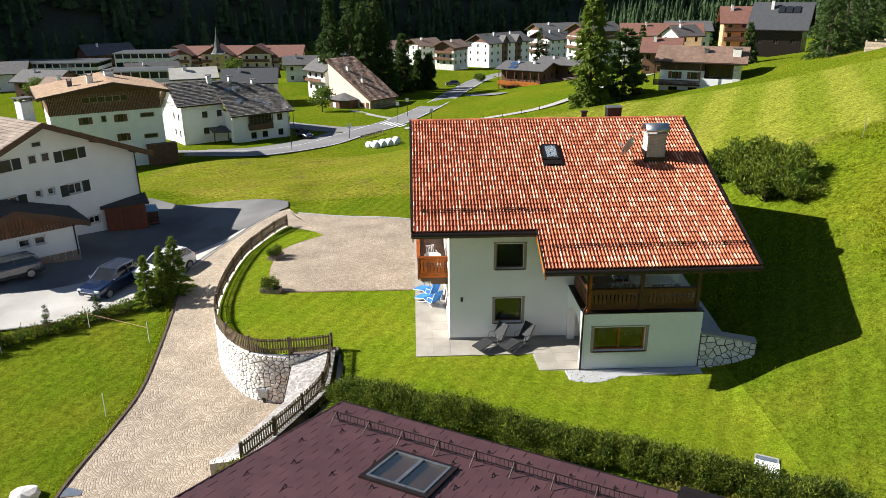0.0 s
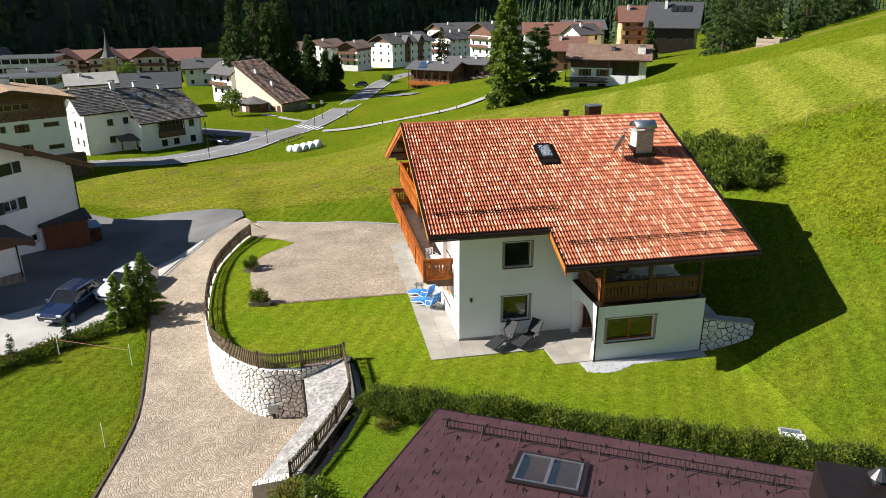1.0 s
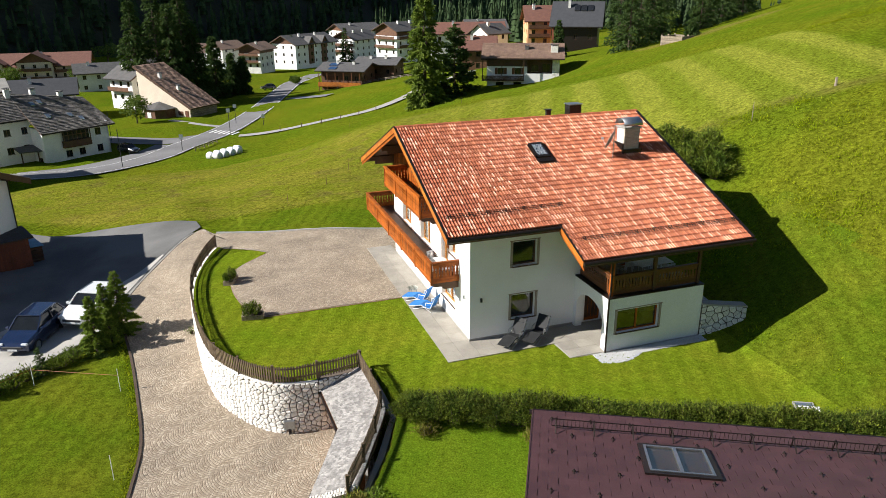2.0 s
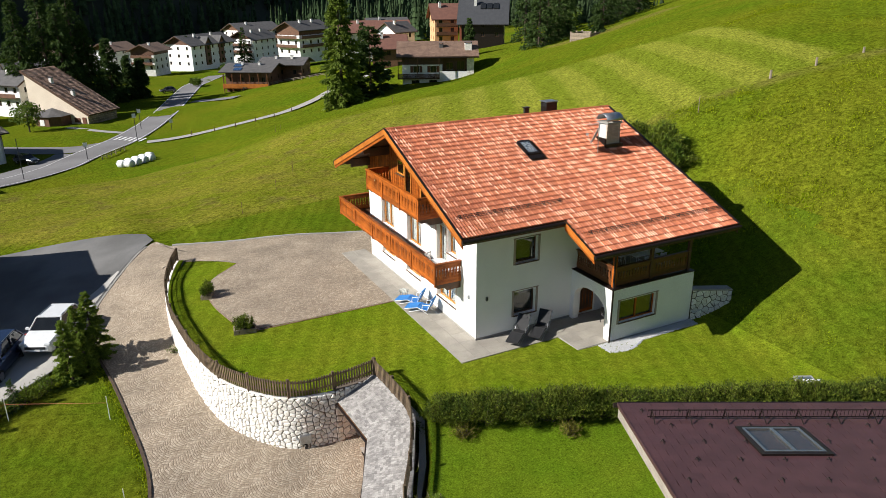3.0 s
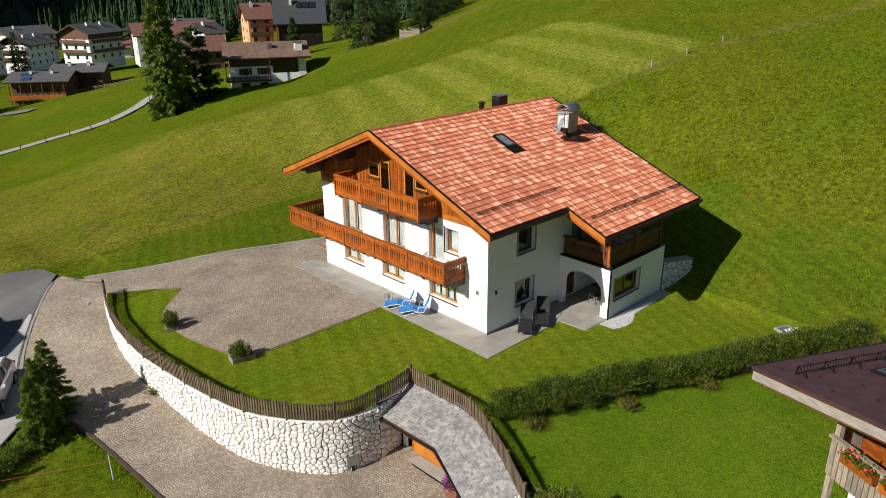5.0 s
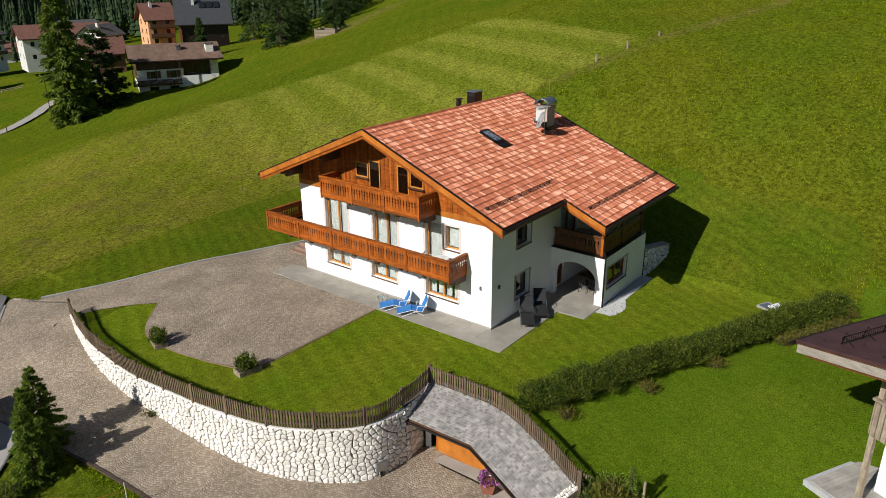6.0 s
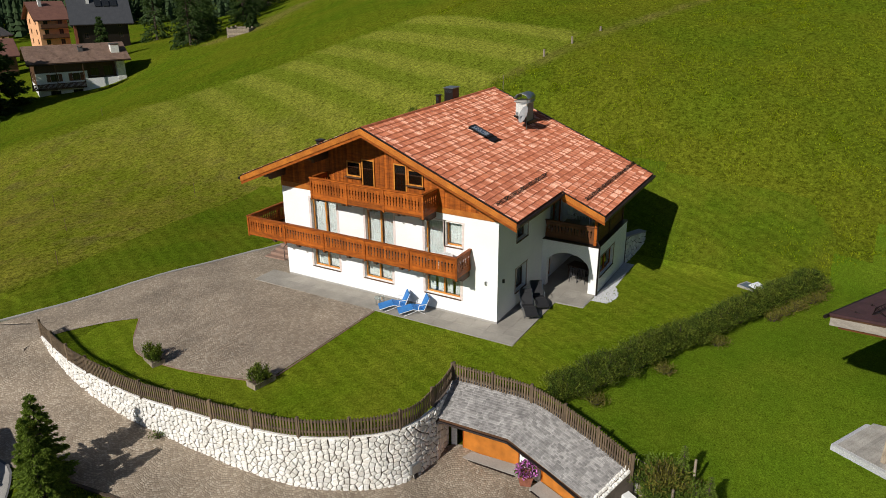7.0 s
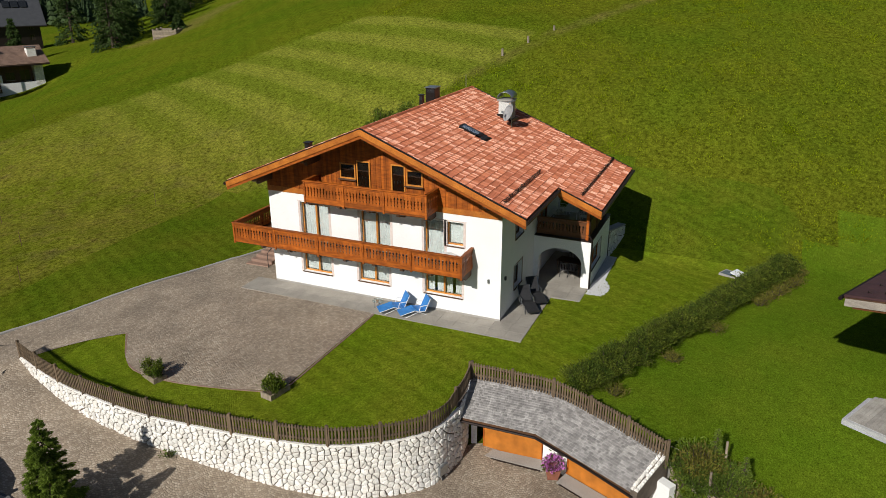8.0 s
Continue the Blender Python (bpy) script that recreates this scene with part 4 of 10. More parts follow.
    slab(cheek, [(p0.x, p0.y, -1.1), (p1.x, p1.y, -0.3), (p1.x, p1.y, -0.08), (p0.x, p0.y, -0.17)], (-nn.x * 0.35, -nn.y * 0.35, 0))
    part("cheek_wall", cheek, MORTAR, garage)
    q0, d0, n0 = p0.copy(), dd.copy(), nn.copy()
    stone_wall(garage, ln, lambda s: -0.15 + 0.06 * s / ln, lambda s: -0.78 + 0.68 * s / ln, 0.27, 9,
               lambda s, z, d: ((q0 + d0 * s + n0 * d).x, (q0 + d0 * s + n0 * d).y, z), 60)
    # stone return wall under the eave
    rw = B()
    slab(rw, [(-7.65, -0.97, floor_z - 0.2), (-6.3, -0.8, floor_z - 0.2), (-6.3, -0.5, floor_z - 0.2), (-7.65, -0.5, floor_z - 0.2)], (0, 0, 1.95))
    part("return_wall", rw, MORTAR, garage)
    p0, p1 = Vector((-7.62, -0.97)), Vector((-6.35, -0.81))
    dd = (p1 - p0).normalized()
    nn = Vector((dd.y, -dd.x))
    stone_wall(garage, (p1 - p0).length, lambda s: -0.95, lambda s: floor_z, 0.36, 8,
               lambda s, z, d: ((p0 + dd * s + nn * d).x, (p0 + dd * s + nn * d).y, z), 40)


build_garage()


# ---- picket fences ----
def picket_mesh(h, w, name):
    v = [(-w / 2, -0.011, 0), (w / 2, -0.011, 0), (w / 2, -0.011, h - 0.03), (0, -0.011, h), (-w / 2, -0.011, h - 0.03)]
    v += [(a, 0.011, c) for a, _, c in v]
    f = [(0, 1, 2, 3, 4), (9, 8, 7, 6, 5)] + [(k, k + 5, (k + 1) % 5 + 5, (k + 1) % 5) for k in range(5)]
    me = bpy.data.meshes.new(name)
    me.from_pydata(v, [], f)
    me.materials.append(PICKET)
    return me


def fence(line, label, height=0.84, pitch=0.124, post_every=1.9):
    """line: 3D points of the foot, even steps; pickets upright with two rails and posts."""
    ob = thing("picket_fence", label, "fence")
    pk = picket_mesh(height - 0.06, 0.066, "picket")
    acc = [0.0]
    for a, b in zip(line, line[1:]):
        acc.append(acc[-1] + (b - a).length)
    rng = random.Random(len(line))

    def at(s):
        return Vector([np.interp(s, acc, [p[k] for p in line]) for k in range(3)])

    s = 0.05
    while s < acc[-1]:
        p, q = at(max(s - 0.05, 0)), at(min(s + 0.05, acc[-1]))
        t = q - p
        nrm = Vector((t.y, -t.x, 0)).normalized() * 0.035
        m = Matrix.Translation(at(s) + nrm + Vector((0, 0, 0.05 + rng.uniform(-0.012, 0.012)))) @ Matrix.Rotation(math.atan2(t.y, t.x) + rng.uniform(-0.04, 0.04), 4, "Z") @ Matrix.Rotation(rng.uniform(-0.015, 0.015), 4, "Y")
        piece("picket", pk, ob, m)
        s += pitch
    n = max(1, round(acc[-1] / post_every))
    for k in range(n + 1):
        p = at(acc[-1] * k / n)
        bm = B()
        box(bm, -0.055, -0.055, -0.25, 0.055, 0.055, height + 0.03, Matrix.Translation(p), 0.008)
        part("post", bm, PICKET, ob)
    for k in range(n):
        for z in (0.2, height - 0.2):
            bm = B()
            cnt = 6
            for i in range(cnt):
                a, b = at(acc[-1] * (k + i / cnt) / n), at(acc[-1] * (k + (i + 1) / cnt) / n)
                t = b - a
                nv = Vector((t.y, -t.x, 0)).normalized() * 0.022
                slab(bm, [a + Vector((0, 0, z)) + nv, b + Vector((0, 0, z)) + nv, b + Vector((0, 0, z)) - nv, a + Vector((0, 0, z)) - nv], (0, 0, 0.08))
            bmesh.ops.remove_doubles(bm, verts=bm.verts, dist=0.004)
            part("rail", bm, PICKET, ob)
    return ob


_fl = []
for _k in range(0, int(WALL_LEN - 0.3) * 4):
    _s = _k / 4
    _p, _n = wall_at(_s)
    _p = _p - _n * 0.05
    _z = wall_top(_s) + 0.05
    _fl.append(Vector((_p.x, _p.y, _z)))
_fl += [Vector((-6.7, -0.74, -0.08)), Vector((-5.62, -0.6, -0.02))]
fence(_fl, "weathered wooden picket fence on the curved stone wall")
fence([Vector(p) for p in spline([(-5.6, -0.68, 0.02), (-5.52, -2.5, 0.0), (-5.6, -4.4, 0.0), (-6.65, -6.8, -0.02), (-7.95, -9.05, -0.04)], 0.25)], "weathered wooden picket fence above the garage roof")


# ---- the chalet ----
HX, HY = 10.95, 13.38          # plan of the main body
RIDGE_Y, RIDGE_Z, PITCH = 6.54, 9.42, 0.414
ROOF_W, ROOF_E, EAVE_S, EAVE_X, EAVE_N = -1.68, 12.75, -1.66, -3.94, 14.74
STEP_X = 3.76
chalet = thing("chalet", "white three-storey alpine chalet with wooden balconies and a red tiled roof", "house")
TRIM = mat("painted_trim", (0.62, 0.5, 0.45), (0.7, 0.62, 0.58), 6, 40, 0.85, 0.1)
TRIM_DARK = mat("brown_trim", (0.24, 0.17, 0.135), (0.33, 0.26, 0.22), 9, 40, 0.85, 0.1)
TRIM_BAR = mat("pale_trim", (0.55, 0.48, 0.43), None, 9, 40, 0.85, 0.1)
PLASTIC = mat("white_plastic", (0.78, 0.78, 0.77), None, 3, 30, 0.4, 0.02)


def roof_z(y):
    return RIDGE_Z - PITCH * abs(y - RIDGE_Y)


def window(owner, m, w, h, leaves=2, frame_mat=WOOD_GOLD, sill=True, curtain=True, trim=None, glass=GLASS, name="window", bars=False, deep=0.14):
    """A window in an opening w x h. m: x along the wall, y inward, z up, from the opening's lower corner."""
    bm = B()
    f = 0.07
    for a, b, c, e in ((0, f, 0, h), (w - f, w, 0, h), (f, w - f, 0, f), (f, w - f, h - f, h)):
        box(bm, a, deep, c, b, deep + 0.08, e, m)
    for k in range(1, leaves):
        c = w * k / leaves
        box(bm, c - 0.045, deep - 0.01, f, c + 0.045, deep + 0.07, h - f, m)
    win = part(name, bm, frame_mat, owner)
    for k in range(leaves):
        a, b = (f if k == 0 else w * k / leaves + 0.045), (w - f if k == leaves - 1 else w * (k + 1) / leaves - 0.045)
        bm = B()
        box(bm, a, deep + 0.03, f, b, deep + 0.042, h - f, m)
        g = part("pane", bm, glass, win)
        g.visible_shadow = False
        if curtain:
            n = 18
            vs, fs = [], []
            for i in range(n + 1):
                u = a + (b - a) * i / n
                d = deep + 0.16 + 0.025 * math.sin(i * 1.9 + k)
                vs += [tuple(m @ Vector((u, d, f))), tuple(m @ Vector((u, d, h - f)))]
            for i in range(n):
                if curtain == "gap" and n * 0.4 < i < n * 0.6:
                    continue
                fs.append((2 * i, 2 * i + 2, 2 * i + 3, 2 * i + 1))
            mesh_ob("curtain", vs, fs, CURTAIN, win, "white gathered curtain", True)
    if sill:
        bm = B()
        box(bm, -0.06, -0.05, -0.05, w + 0.06, deep + 0.0, -0.002, m)
        part("sill", bm, WOOD_DARK, win, "dark sill")
    if trim:
        tw = 0.13
        bm = B()
        for a, b, c, e in ((-tw, 0, -0.05, h + 0.04), (w, w + tw, -0.05, h + 0.04)):
            box(bm, a, -0.012, c, b, 0.0, e, m)
        box(bm, -tw - 0.03, -0.016, h + 0.04, w + tw + 0.03, 0.0, h + 0.085, m)
        part("trim", bm, trim, win, "painted band round the opening")
        if bars:
            bm = B()
            n = int(h / 0.1)
            for side in (-tw, w):
                for i in range(n):
                    z = 0.02 + i * h / n
                    slab(bm, [m @ Vector(p) for p in ((side + 0.02, -0.016, z), (side + tw - 0.02, -0.016, z + 0.06), (side + tw - 0.02, -0.016, z + 0.095), (side + 0.02, -0.016, z + 0.035))], m.to_3x3() @ Vector((0, 0.004, 0)))
            part("trim_bars", bm, TRIM_BAR, win)
    return win


# walls; west face x = 0, south face y = 0
W_HOLES = [(2.05, 4.1, 0.88, 2.12), (6.15, 7.95, 0.9, 2.12), (9.65, 11.45, 0.9, 2.12),
           (3.0, 4.1, 2.78, 4.9), (1.98, 2.9, 3.66, 4.9), (6.0, 7.75, 2.78, 4.85), (9.65, 11.4, 2.78, 4.9)]
S_HOLES = [(2.2, 3.48, 3.62, 4.87), (2.18, 3.46, 0.84, 2.12), (6.3, 7.25, 0.02, 2.05), (6.6, 8.6, 2.78, 4.9)]
v_, f_ = wall_mesh(0.36, HY, -0.3, 5.36, W_HOLES, 0.36, lambda u, v, d: (d, u, v))
mesh_ob("wall", v_, f_, PLASTER, chalet, "white plastered west wall")
v_, f_ = wall_mesh(0.0, HX, -0.3, 6.42, S_HOLES, 0.36, lambda u, v, d: (u, d, v))
mesh_ob("wall", v_, f_, PLASTER, chalet, "white plastered south wall")
v_, f_ = wall_mesh(0.36, HX, -0.3, 6.3, [(3, 4, 3.2, 4.8), (7, 8, 3.2, 4.8)], 0.36, lambda u, v, d: (u, HY - d, v))
mesh_ob("wall", v_, f_, PLASTER, chalet)
_b = B()
slab(_b, [(HX, 0.36, -0.3), (HX, HY - 0.36, -0.3), (HX, HY - 0.36, roof_z(HY) - 0.3), (HX, RIDGE_Y, RIDGE_Z - 0.3), (HX, 0.36, roof_z(0.36) - 0.3)], (-0.36, 0, 0))
part("wall", _b, PLASTER, chalet)
for z in (-0.1, 2.62, 5.4):
    _b = B()
    box(_b, 0.37, 0.37, z - 0.16, HX - 0.37, HY - 0.37, z)
    part("floor_slab", _b, CONCRETE, chalet)
_b = B()
box(_b, 3.2, 0.4, 0, 3.3, HY - 0.4, 5.2)
part("inner_wall", _b, DARKROOM, chalet)
_b = B()
box(_b, -0.012, -0.012, -0.06, 0.0, HY, 0.1)
box(_b, 0.0, -0.012, -0.06, 5.69, 0.0, 0.1)
part("plinth", _b, CONCRETE, chalet, "grey plinth strip")

# gable cladding with its openings
G_HOLES = [(7.0, 7.78, 5.62, 7.5), (7.84, 8.75, 6.5, 7.3), (5.05, 5.83, 5.62, 7.5), (4.1, 4.99, 6.5, 7.3)]


def gable_boards():
    y, k = 0.02, 0
    while y < HY:
        w = min(0.145, HY - y)
        spans = [(5.62, roof_z(y + w / 2) - 0.26)]
        for h in G_HOLES:
            if h[0] - 0.02 < y + w / 2 < h[1] + 0.02:
                nxt = []
                for a, b in spans:
                    if h[2] > a:
                        nxt.append((a, min(b, h[2])))
                    if h[3] < b:
                        nxt.append((max(a, h[3]), b))
                spans = nxt
        for a, b in spans:
            if b - a > 0.05:
                bm = B()
                off = 0.0 if k % 2 else 0.014
                box(bm, -0.03 - off, y, a, 0.0, y + w - 0.006, b)
                part("board", bm, WOOD, chalet)
        y += w
        k += 1


gable_boards()
_b = B()
slab(_b, [(0.0, 0.36, 5.36), (0.0, HY, 5.36), (0.0, HY, roof_z(HY) - 0.28), (0, RIDGE_Y, RIDGE_Z - 0.28), (0.0, 0.36, roof_z(0.36) - 0.28)], (0.02, 0, 0))
part("gable_lining", _b, WOOD_DARK, chalet)
_b = B()
box(_b, -0.05, 0.0, 5.34, 0.0, HY, 5.62)
part("gable_beam", _b, WOOD_LIGHT, chalet, "golden larch beam under the gable")
for a, b, c, e in G_HOLES:
    _m = Matrix(((0, 1, 0, -0.16), (1, 0, 0, a), (0, 0, 1, c), (0, 0, 0, 1)))
    window(chalet, _m, b - a, e - c, 1, sill=(e - c) < 1, curtain=False, glass=GLASS_DARK, name="window" if (e - c) < 1 else "balcony_door", deep=0.08)

for k, (a, b, c, e) in enumerate(W_HOLES):
    _m = Matrix(((0, 1, 0, 0), (1, 0, 0, a), (0, 0, 1, c), (0, 0, 0, 1)))
    is_door = c > 2 and c < 3
    window(chalet, _m, b - a, e - c, 1 if b - a < 1.2 else 2, sill=not is_door, curtain=True if k != 0 else "gap", trim=TRIM, name="balcony_door" if is_door else "window", deep=0.2)
for k, (a, b, c, e) in enumerate(S_HOLES[:2]):
    _m = Matrix(((1, 0, 0, a), (0, 1, 0, 0), (0, 0, 1, c), (0, 0, 0, 1)))
    window(chalet, _m, b - a, e - c, 1, frame_mat=WOOD_DARK, trim=TRIM_DARK, bars=True, deep=0.22, curtain=True, glass=GLASS_DARK)
_m = Matrix(((1, 0, 0, 6.6), (0, 1, 0, 0), (0, 0, 1, 2.78), (0, 0, 0, 1)))
window(chalet, _m, 2.0, 2.12, 2, sill=False, name="balcony_door", curtain=True, frame_mat=WOOD)
for a in (3, 7):
    window(chalet, Matrix(((-1, 0, 0, a + 1), (0, -1, 0, HY), (0, 0, 1, 3.2), (0, 0, 0, 1))), 1.0, 1.6)
_b = B()
box(_b, 6.3, 0.12, 0.02, 7.25, 0.18, 2.05)
_door = part("entrance_door", _b, WOOD, chalet, "brown wooden entrance door")
for i in range(4):
    _b = B()
    box(_b, 6.38 + i * 0.2, 0.105, 0.2, 6.54 + i * 0.2, 0.12, 1.85)
    part("door_panel", _b, WOOD_DARK, _door)


# roof: timber deck with L-shaped south slope, boards, gutters, tiles
def build_roof():
    def top(x, y, off=0.0):
        return (x, y, roof_z(y) + off)

    bm = B()
    slab(bm, [top(ROOF_W, RIDGE_Y), top(ROOF_E, RIDGE_Y), top(ROOF_E, EAVE_S), top(ROOF_W, EAVE_S)], (0, 0, -0.2))
    slab(bm, [top(STEP_X, EAVE_S), top(ROOF_E, EAVE_S), top(ROOF_E, EAVE_X), top(STEP_X, EAVE_X)], (0, 0, -0.2))
    slab(bm, [top(ROOF_W, RIDGE_Y), top(ROOF_W, EAVE_N), top(ROOF_E, EAVE_N), top(ROOF_E, RIDGE_Y)], (0, 0, -0.2))
    roof = part("roof", bm, WOOD_DARK, chalet, "dark timber roof deck")
    # verge boards
    for x0, x1, y0, y1, ma in ((ROOF_W - 0.05, ROOF_W, RIDGE_Y, EAVE_S, WOOD_LIGHT), (ROOF_W - 0.05, ROOF_W, RIDGE_Y, EAVE_N, WOOD_LIGHT), (STEP_X - 0.05, STEP_X, EAVE_S - 0.02, EAVE_X, WOOD_LIGHT),
                               (ROOF_E, ROOF_E + 0.05, RIDGE_Y, EAVE_X, WOOD_DARK), (ROOF_E, ROOF_E + 0.05, RIDGE_Y, EAVE_N, WOOD_DARK)):
        for lo, hi, xin in ((-0.24, 0.06, 0.0), (-0.40, -0.2, 0.05)):
            bm = B()
            sgn = 1 if x0 < 5 else -1
            slab(bm, [(x0 + xin * sgn, y0, roof_z(y0) + lo), (x0 + xin * sgn, y1, roof_z(y1) + lo), (x0 + xin * sgn, y1, roof_z(y1) + hi), (x0 + xin * sgn, y0, roof_z(y0) + hi)], (x1 - x0, 0, 0))
            part("verge_board", bm, ma if lo > -0.3 else (WOOD if ma is WOOD_LIGHT else WOOD_DARK), roof)
        bm = B()
        slab(bm, [(x0 - 0.02, y0, roof_z(y0) + 0.062), (x0 - 0.02, y1, roof_z(y1) + 0.062), (x1 + 0.04, y1, roof_z(y1) + 0.062), (x1 + 0.04, y0, roof_z(y0) + 0.062)], (0, 0, 0.045))
        part("verge_flashing", bm, GUTTER, roof, "dark metal flashing")
    # eave boards and gutters
    for x0, x1, y in ((ROOF_W, STEP_X, EAVE_S), (STEP_X, ROOF_E, EAVE_X), (ROOF_W, ROOF_E, EAVE_N)):
        s = -1 if y < 5 else 1
        bm = B()
        box(bm, x0, min(y, y + s * 0.03), roof_z(y) - 0.24, x1, max(y, y + s * 0.03), roof_z(y) - 0.0)
        part("eave_board", bm, WOOD_DARK, roof)
        bm = B()
        rod(bm, (x0 - 0.05, y + s * 0.09, roof_z(y) - 0.06), (x1 + 0.05, y + s * 0.09, roof_z(y) - 0.06), 0.085, seg=10)
        part("gutter", bm, GUTTER, roof, "dark brown gutter")
    # rafters under the eaves, purlins under the gable
    x = ROOF_W + 0.3
    while x < ROOF_E:
        ye = EAVE_S if x < STEP_X else EAVE_X
        bm = B()
        slab(bm, [(x, 0.1, roof_z(0.1) - 0.2), (x, ye + 0.06, roof_z(ye + 0.06) - 0.2), (x, ye + 0.06, roof_z(ye + 0.06) - 0.3), (x, 0.1, roof_z(0.1) - 0.36)], (0.12, 0, 0))
        part("rafter", bm, WOOD_DARK, roof)
        x += 0.85
    for y in (RIDGE_Y, 3.0, 10.0, 0.3, HY - 0.3):
        bm = B()
        box(bm, ROOF_W + 0.12, y - 0.1, roof_z(y) - 0.5, 0.3, y + 0.1, roof_z(y) - 0.22)
        box(bm, ROOF_W + 0.45, y - 0.08, roof_z(y) - 0.7, 0.1, y + 0.08, roof_z(y) - 0.5)
        part("purlin", bm, WOOD_DARK, roof)
    # clay tiles
    cols = 96
    cw = (ROOF_E - ROOF_W - 0.08) / cols
    rp = 0.352
    prof = [(0, 0.012), (0.14, 0.055), (0.33, 0.078), (0.52, 0.055), (0.66, 0.012), (0.985, 0.006)]
    c_, s_ = math.cos(math.atan(PITCH)), math.sin(math.atan(PITCH))

    def tile_local():
        vs = []
        for d, lift in ((0.0, 0.0), (0.385, 0.05)):
            vs += [(u * cw, -d, z + lift) for u, z in prof]
        vs += [(u * cw, -0.385, z - 0.004) for u, z in prof]
        n = len(prof)
        fs = []
        for r in (0, 1):
            for k in range(n - 1):
                fs.append((r * n + k, (r + 1) * n + k, (r + 1) * n + k + 1, r * n + k + 1))
        return vs, fs

    tv, tf = tile_local()
    tme = bpy.data.meshes.new("roof_tile")
    tme.from_pydata(tv, [], tf)
    tme.materials.append(TILE)
    # weight of the painted sheen across a tile, full on its crown
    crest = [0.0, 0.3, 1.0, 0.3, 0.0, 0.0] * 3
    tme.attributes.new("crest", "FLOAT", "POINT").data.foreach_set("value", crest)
    jv, jf = [], []
    count = 0
    rng = random.Random(11)
    base = np.array(tv)
    for side in (-1, 1):
        rows = int(((RIDGE_Y - EAVE_X) if side < 0 else (EAVE_N - RIDGE_Y)) / c_ / rp) + 1
        for r in range(rows):
            d0 = r * rp
            for c in range(cols):
                x = ROOF_W + 0.04 + c * cw
                lim = ((RIDGE_Y - (EAVE_S if x < STEP_X - 0.02 else EAVE_X)) if side < 0 else (EAVE_N - RIDGE_Y)) / c_ + 0.06
                if d0 + 0.3 > lim:
                    continue
                if side < 0 and 4.72 < x + cw / 2 < 5.78 and 2.55 < RIDGE_Y - (d0 + 0.18) * c_ < 4.4:
                    continue
                y = RIDGE_Y + side * d0 * c_
                z = RIDGE_Z - d0 * s_ + 0.01
                tilt = Matrix.Rotation(math.atan(PITCH), 4, "X")
                m = Matrix.Translation((x if side < 0 else x + cw, y, z + rng.uniform(-0.004, 0.004))) @ (Matrix.Rotation(math.pi, 4, "Z") if side > 0 else Matrix()) @ tilt @ Matrix.Rotation(rng.uniform(-0.008, 0.008), 4, "Z")
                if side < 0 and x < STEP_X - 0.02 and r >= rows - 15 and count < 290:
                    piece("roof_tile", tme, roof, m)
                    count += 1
                else:
                    o = len(jv)
                    M4 = np.array(m)
                    jv += [tuple(q) for q in (base @ M4[:3, :3].T + M4[:3, 3])]
                    jf += [tuple(i + o for i in q) for q in tf]
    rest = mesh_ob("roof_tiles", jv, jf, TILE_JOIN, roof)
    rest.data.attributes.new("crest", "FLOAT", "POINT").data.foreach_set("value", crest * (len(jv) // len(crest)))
    tagged(rest, kind="stuff")
    # ridge caps
    n = 36
    for k in range(n):
        x0, x1 = ROOF_W + (ROOF_E - ROOF_W) * k / n, ROOF_W + (ROOF_E - ROOF_W) * (k + 1.12) / n
        vs, fs = [], []
        for xx, rr in ((x0, 0.12), (x1, 0.135)):
            for i in range(7):
                a = math.pi * i / 6
                vs.append((xx, RIDGE_Y + rr * math.cos(a) * 1.1, RIDGE_Z + 0.0 + rr * math.sin(a) * 0.9))
        for i in range(6):
            fs.append((i, i + 1, i + 8, i + 7))
        fs.append(tuple(range(13, 6, -1)))
        mesh_ob("ridge_tile", vs, fs, TILE, roof)
    return roof


roof = build_roof()


def snow_guard(x0, x1, y):
    bm = B()
    z = roof_z(y)
    up = Vector((0, -PITCH, 1)).normalized() * 0.001
    n = int((x1 - x0) / 0.14)
    for h in (0.1, 0.17, 0.27):
        rod(bm, (x0, y - 0.02, z + h), (x1, y - 0.02, z + h), 0.012, seg=5)
    for k in range(n):
        xa, xb = x0 + (x1 - x0) * k / n, x0 + (x1 - x0) * (k + 1) / n
        rod(bm, (xa, y - 0.02, z + 0.1), ((xa + xb) / 2, y - 0.02, z + 0.27), 0.008, seg=4, cap=False)
        rod(bm, ((xa + xb) / 2, y - 0.02, z + 0.27), (xb, y - 0.02, z + 0.1), 0.008, seg=4, cap=False)
    g = part("snow_guard", bm, GUTTER, roof, "brown metal snow guard")
    k = x0 + 0.2
    while k < x1:
        bm = B()
        rod(bm, (k, y + 0.3, roof_z(y + 0.3) + 0.09), (k, y - 0.03, z + 0.1), 0.018, seg=5)
        rod(bm, (k, y - 0.03, z + 0.05), (k, y - 0.03, z + 0.29), 0.02, seg=5)
        rod(bm, (k, y - 0.03, z + 0.27), (k, y + 0.2, roof_z(y + 0.2) + 0.09), 0.014, seg=5)
        part("bracket", bm, GUTTER, g)
        k += 0.9


snow_guard(-1.35, 4.45, -0.5)
snow_guard(4.2, 12.65, -2.78)


SKY_GLASS = glass_mat("roof_window_glass", (0.75, 0.78, 0.8), 0.02, 0.3)


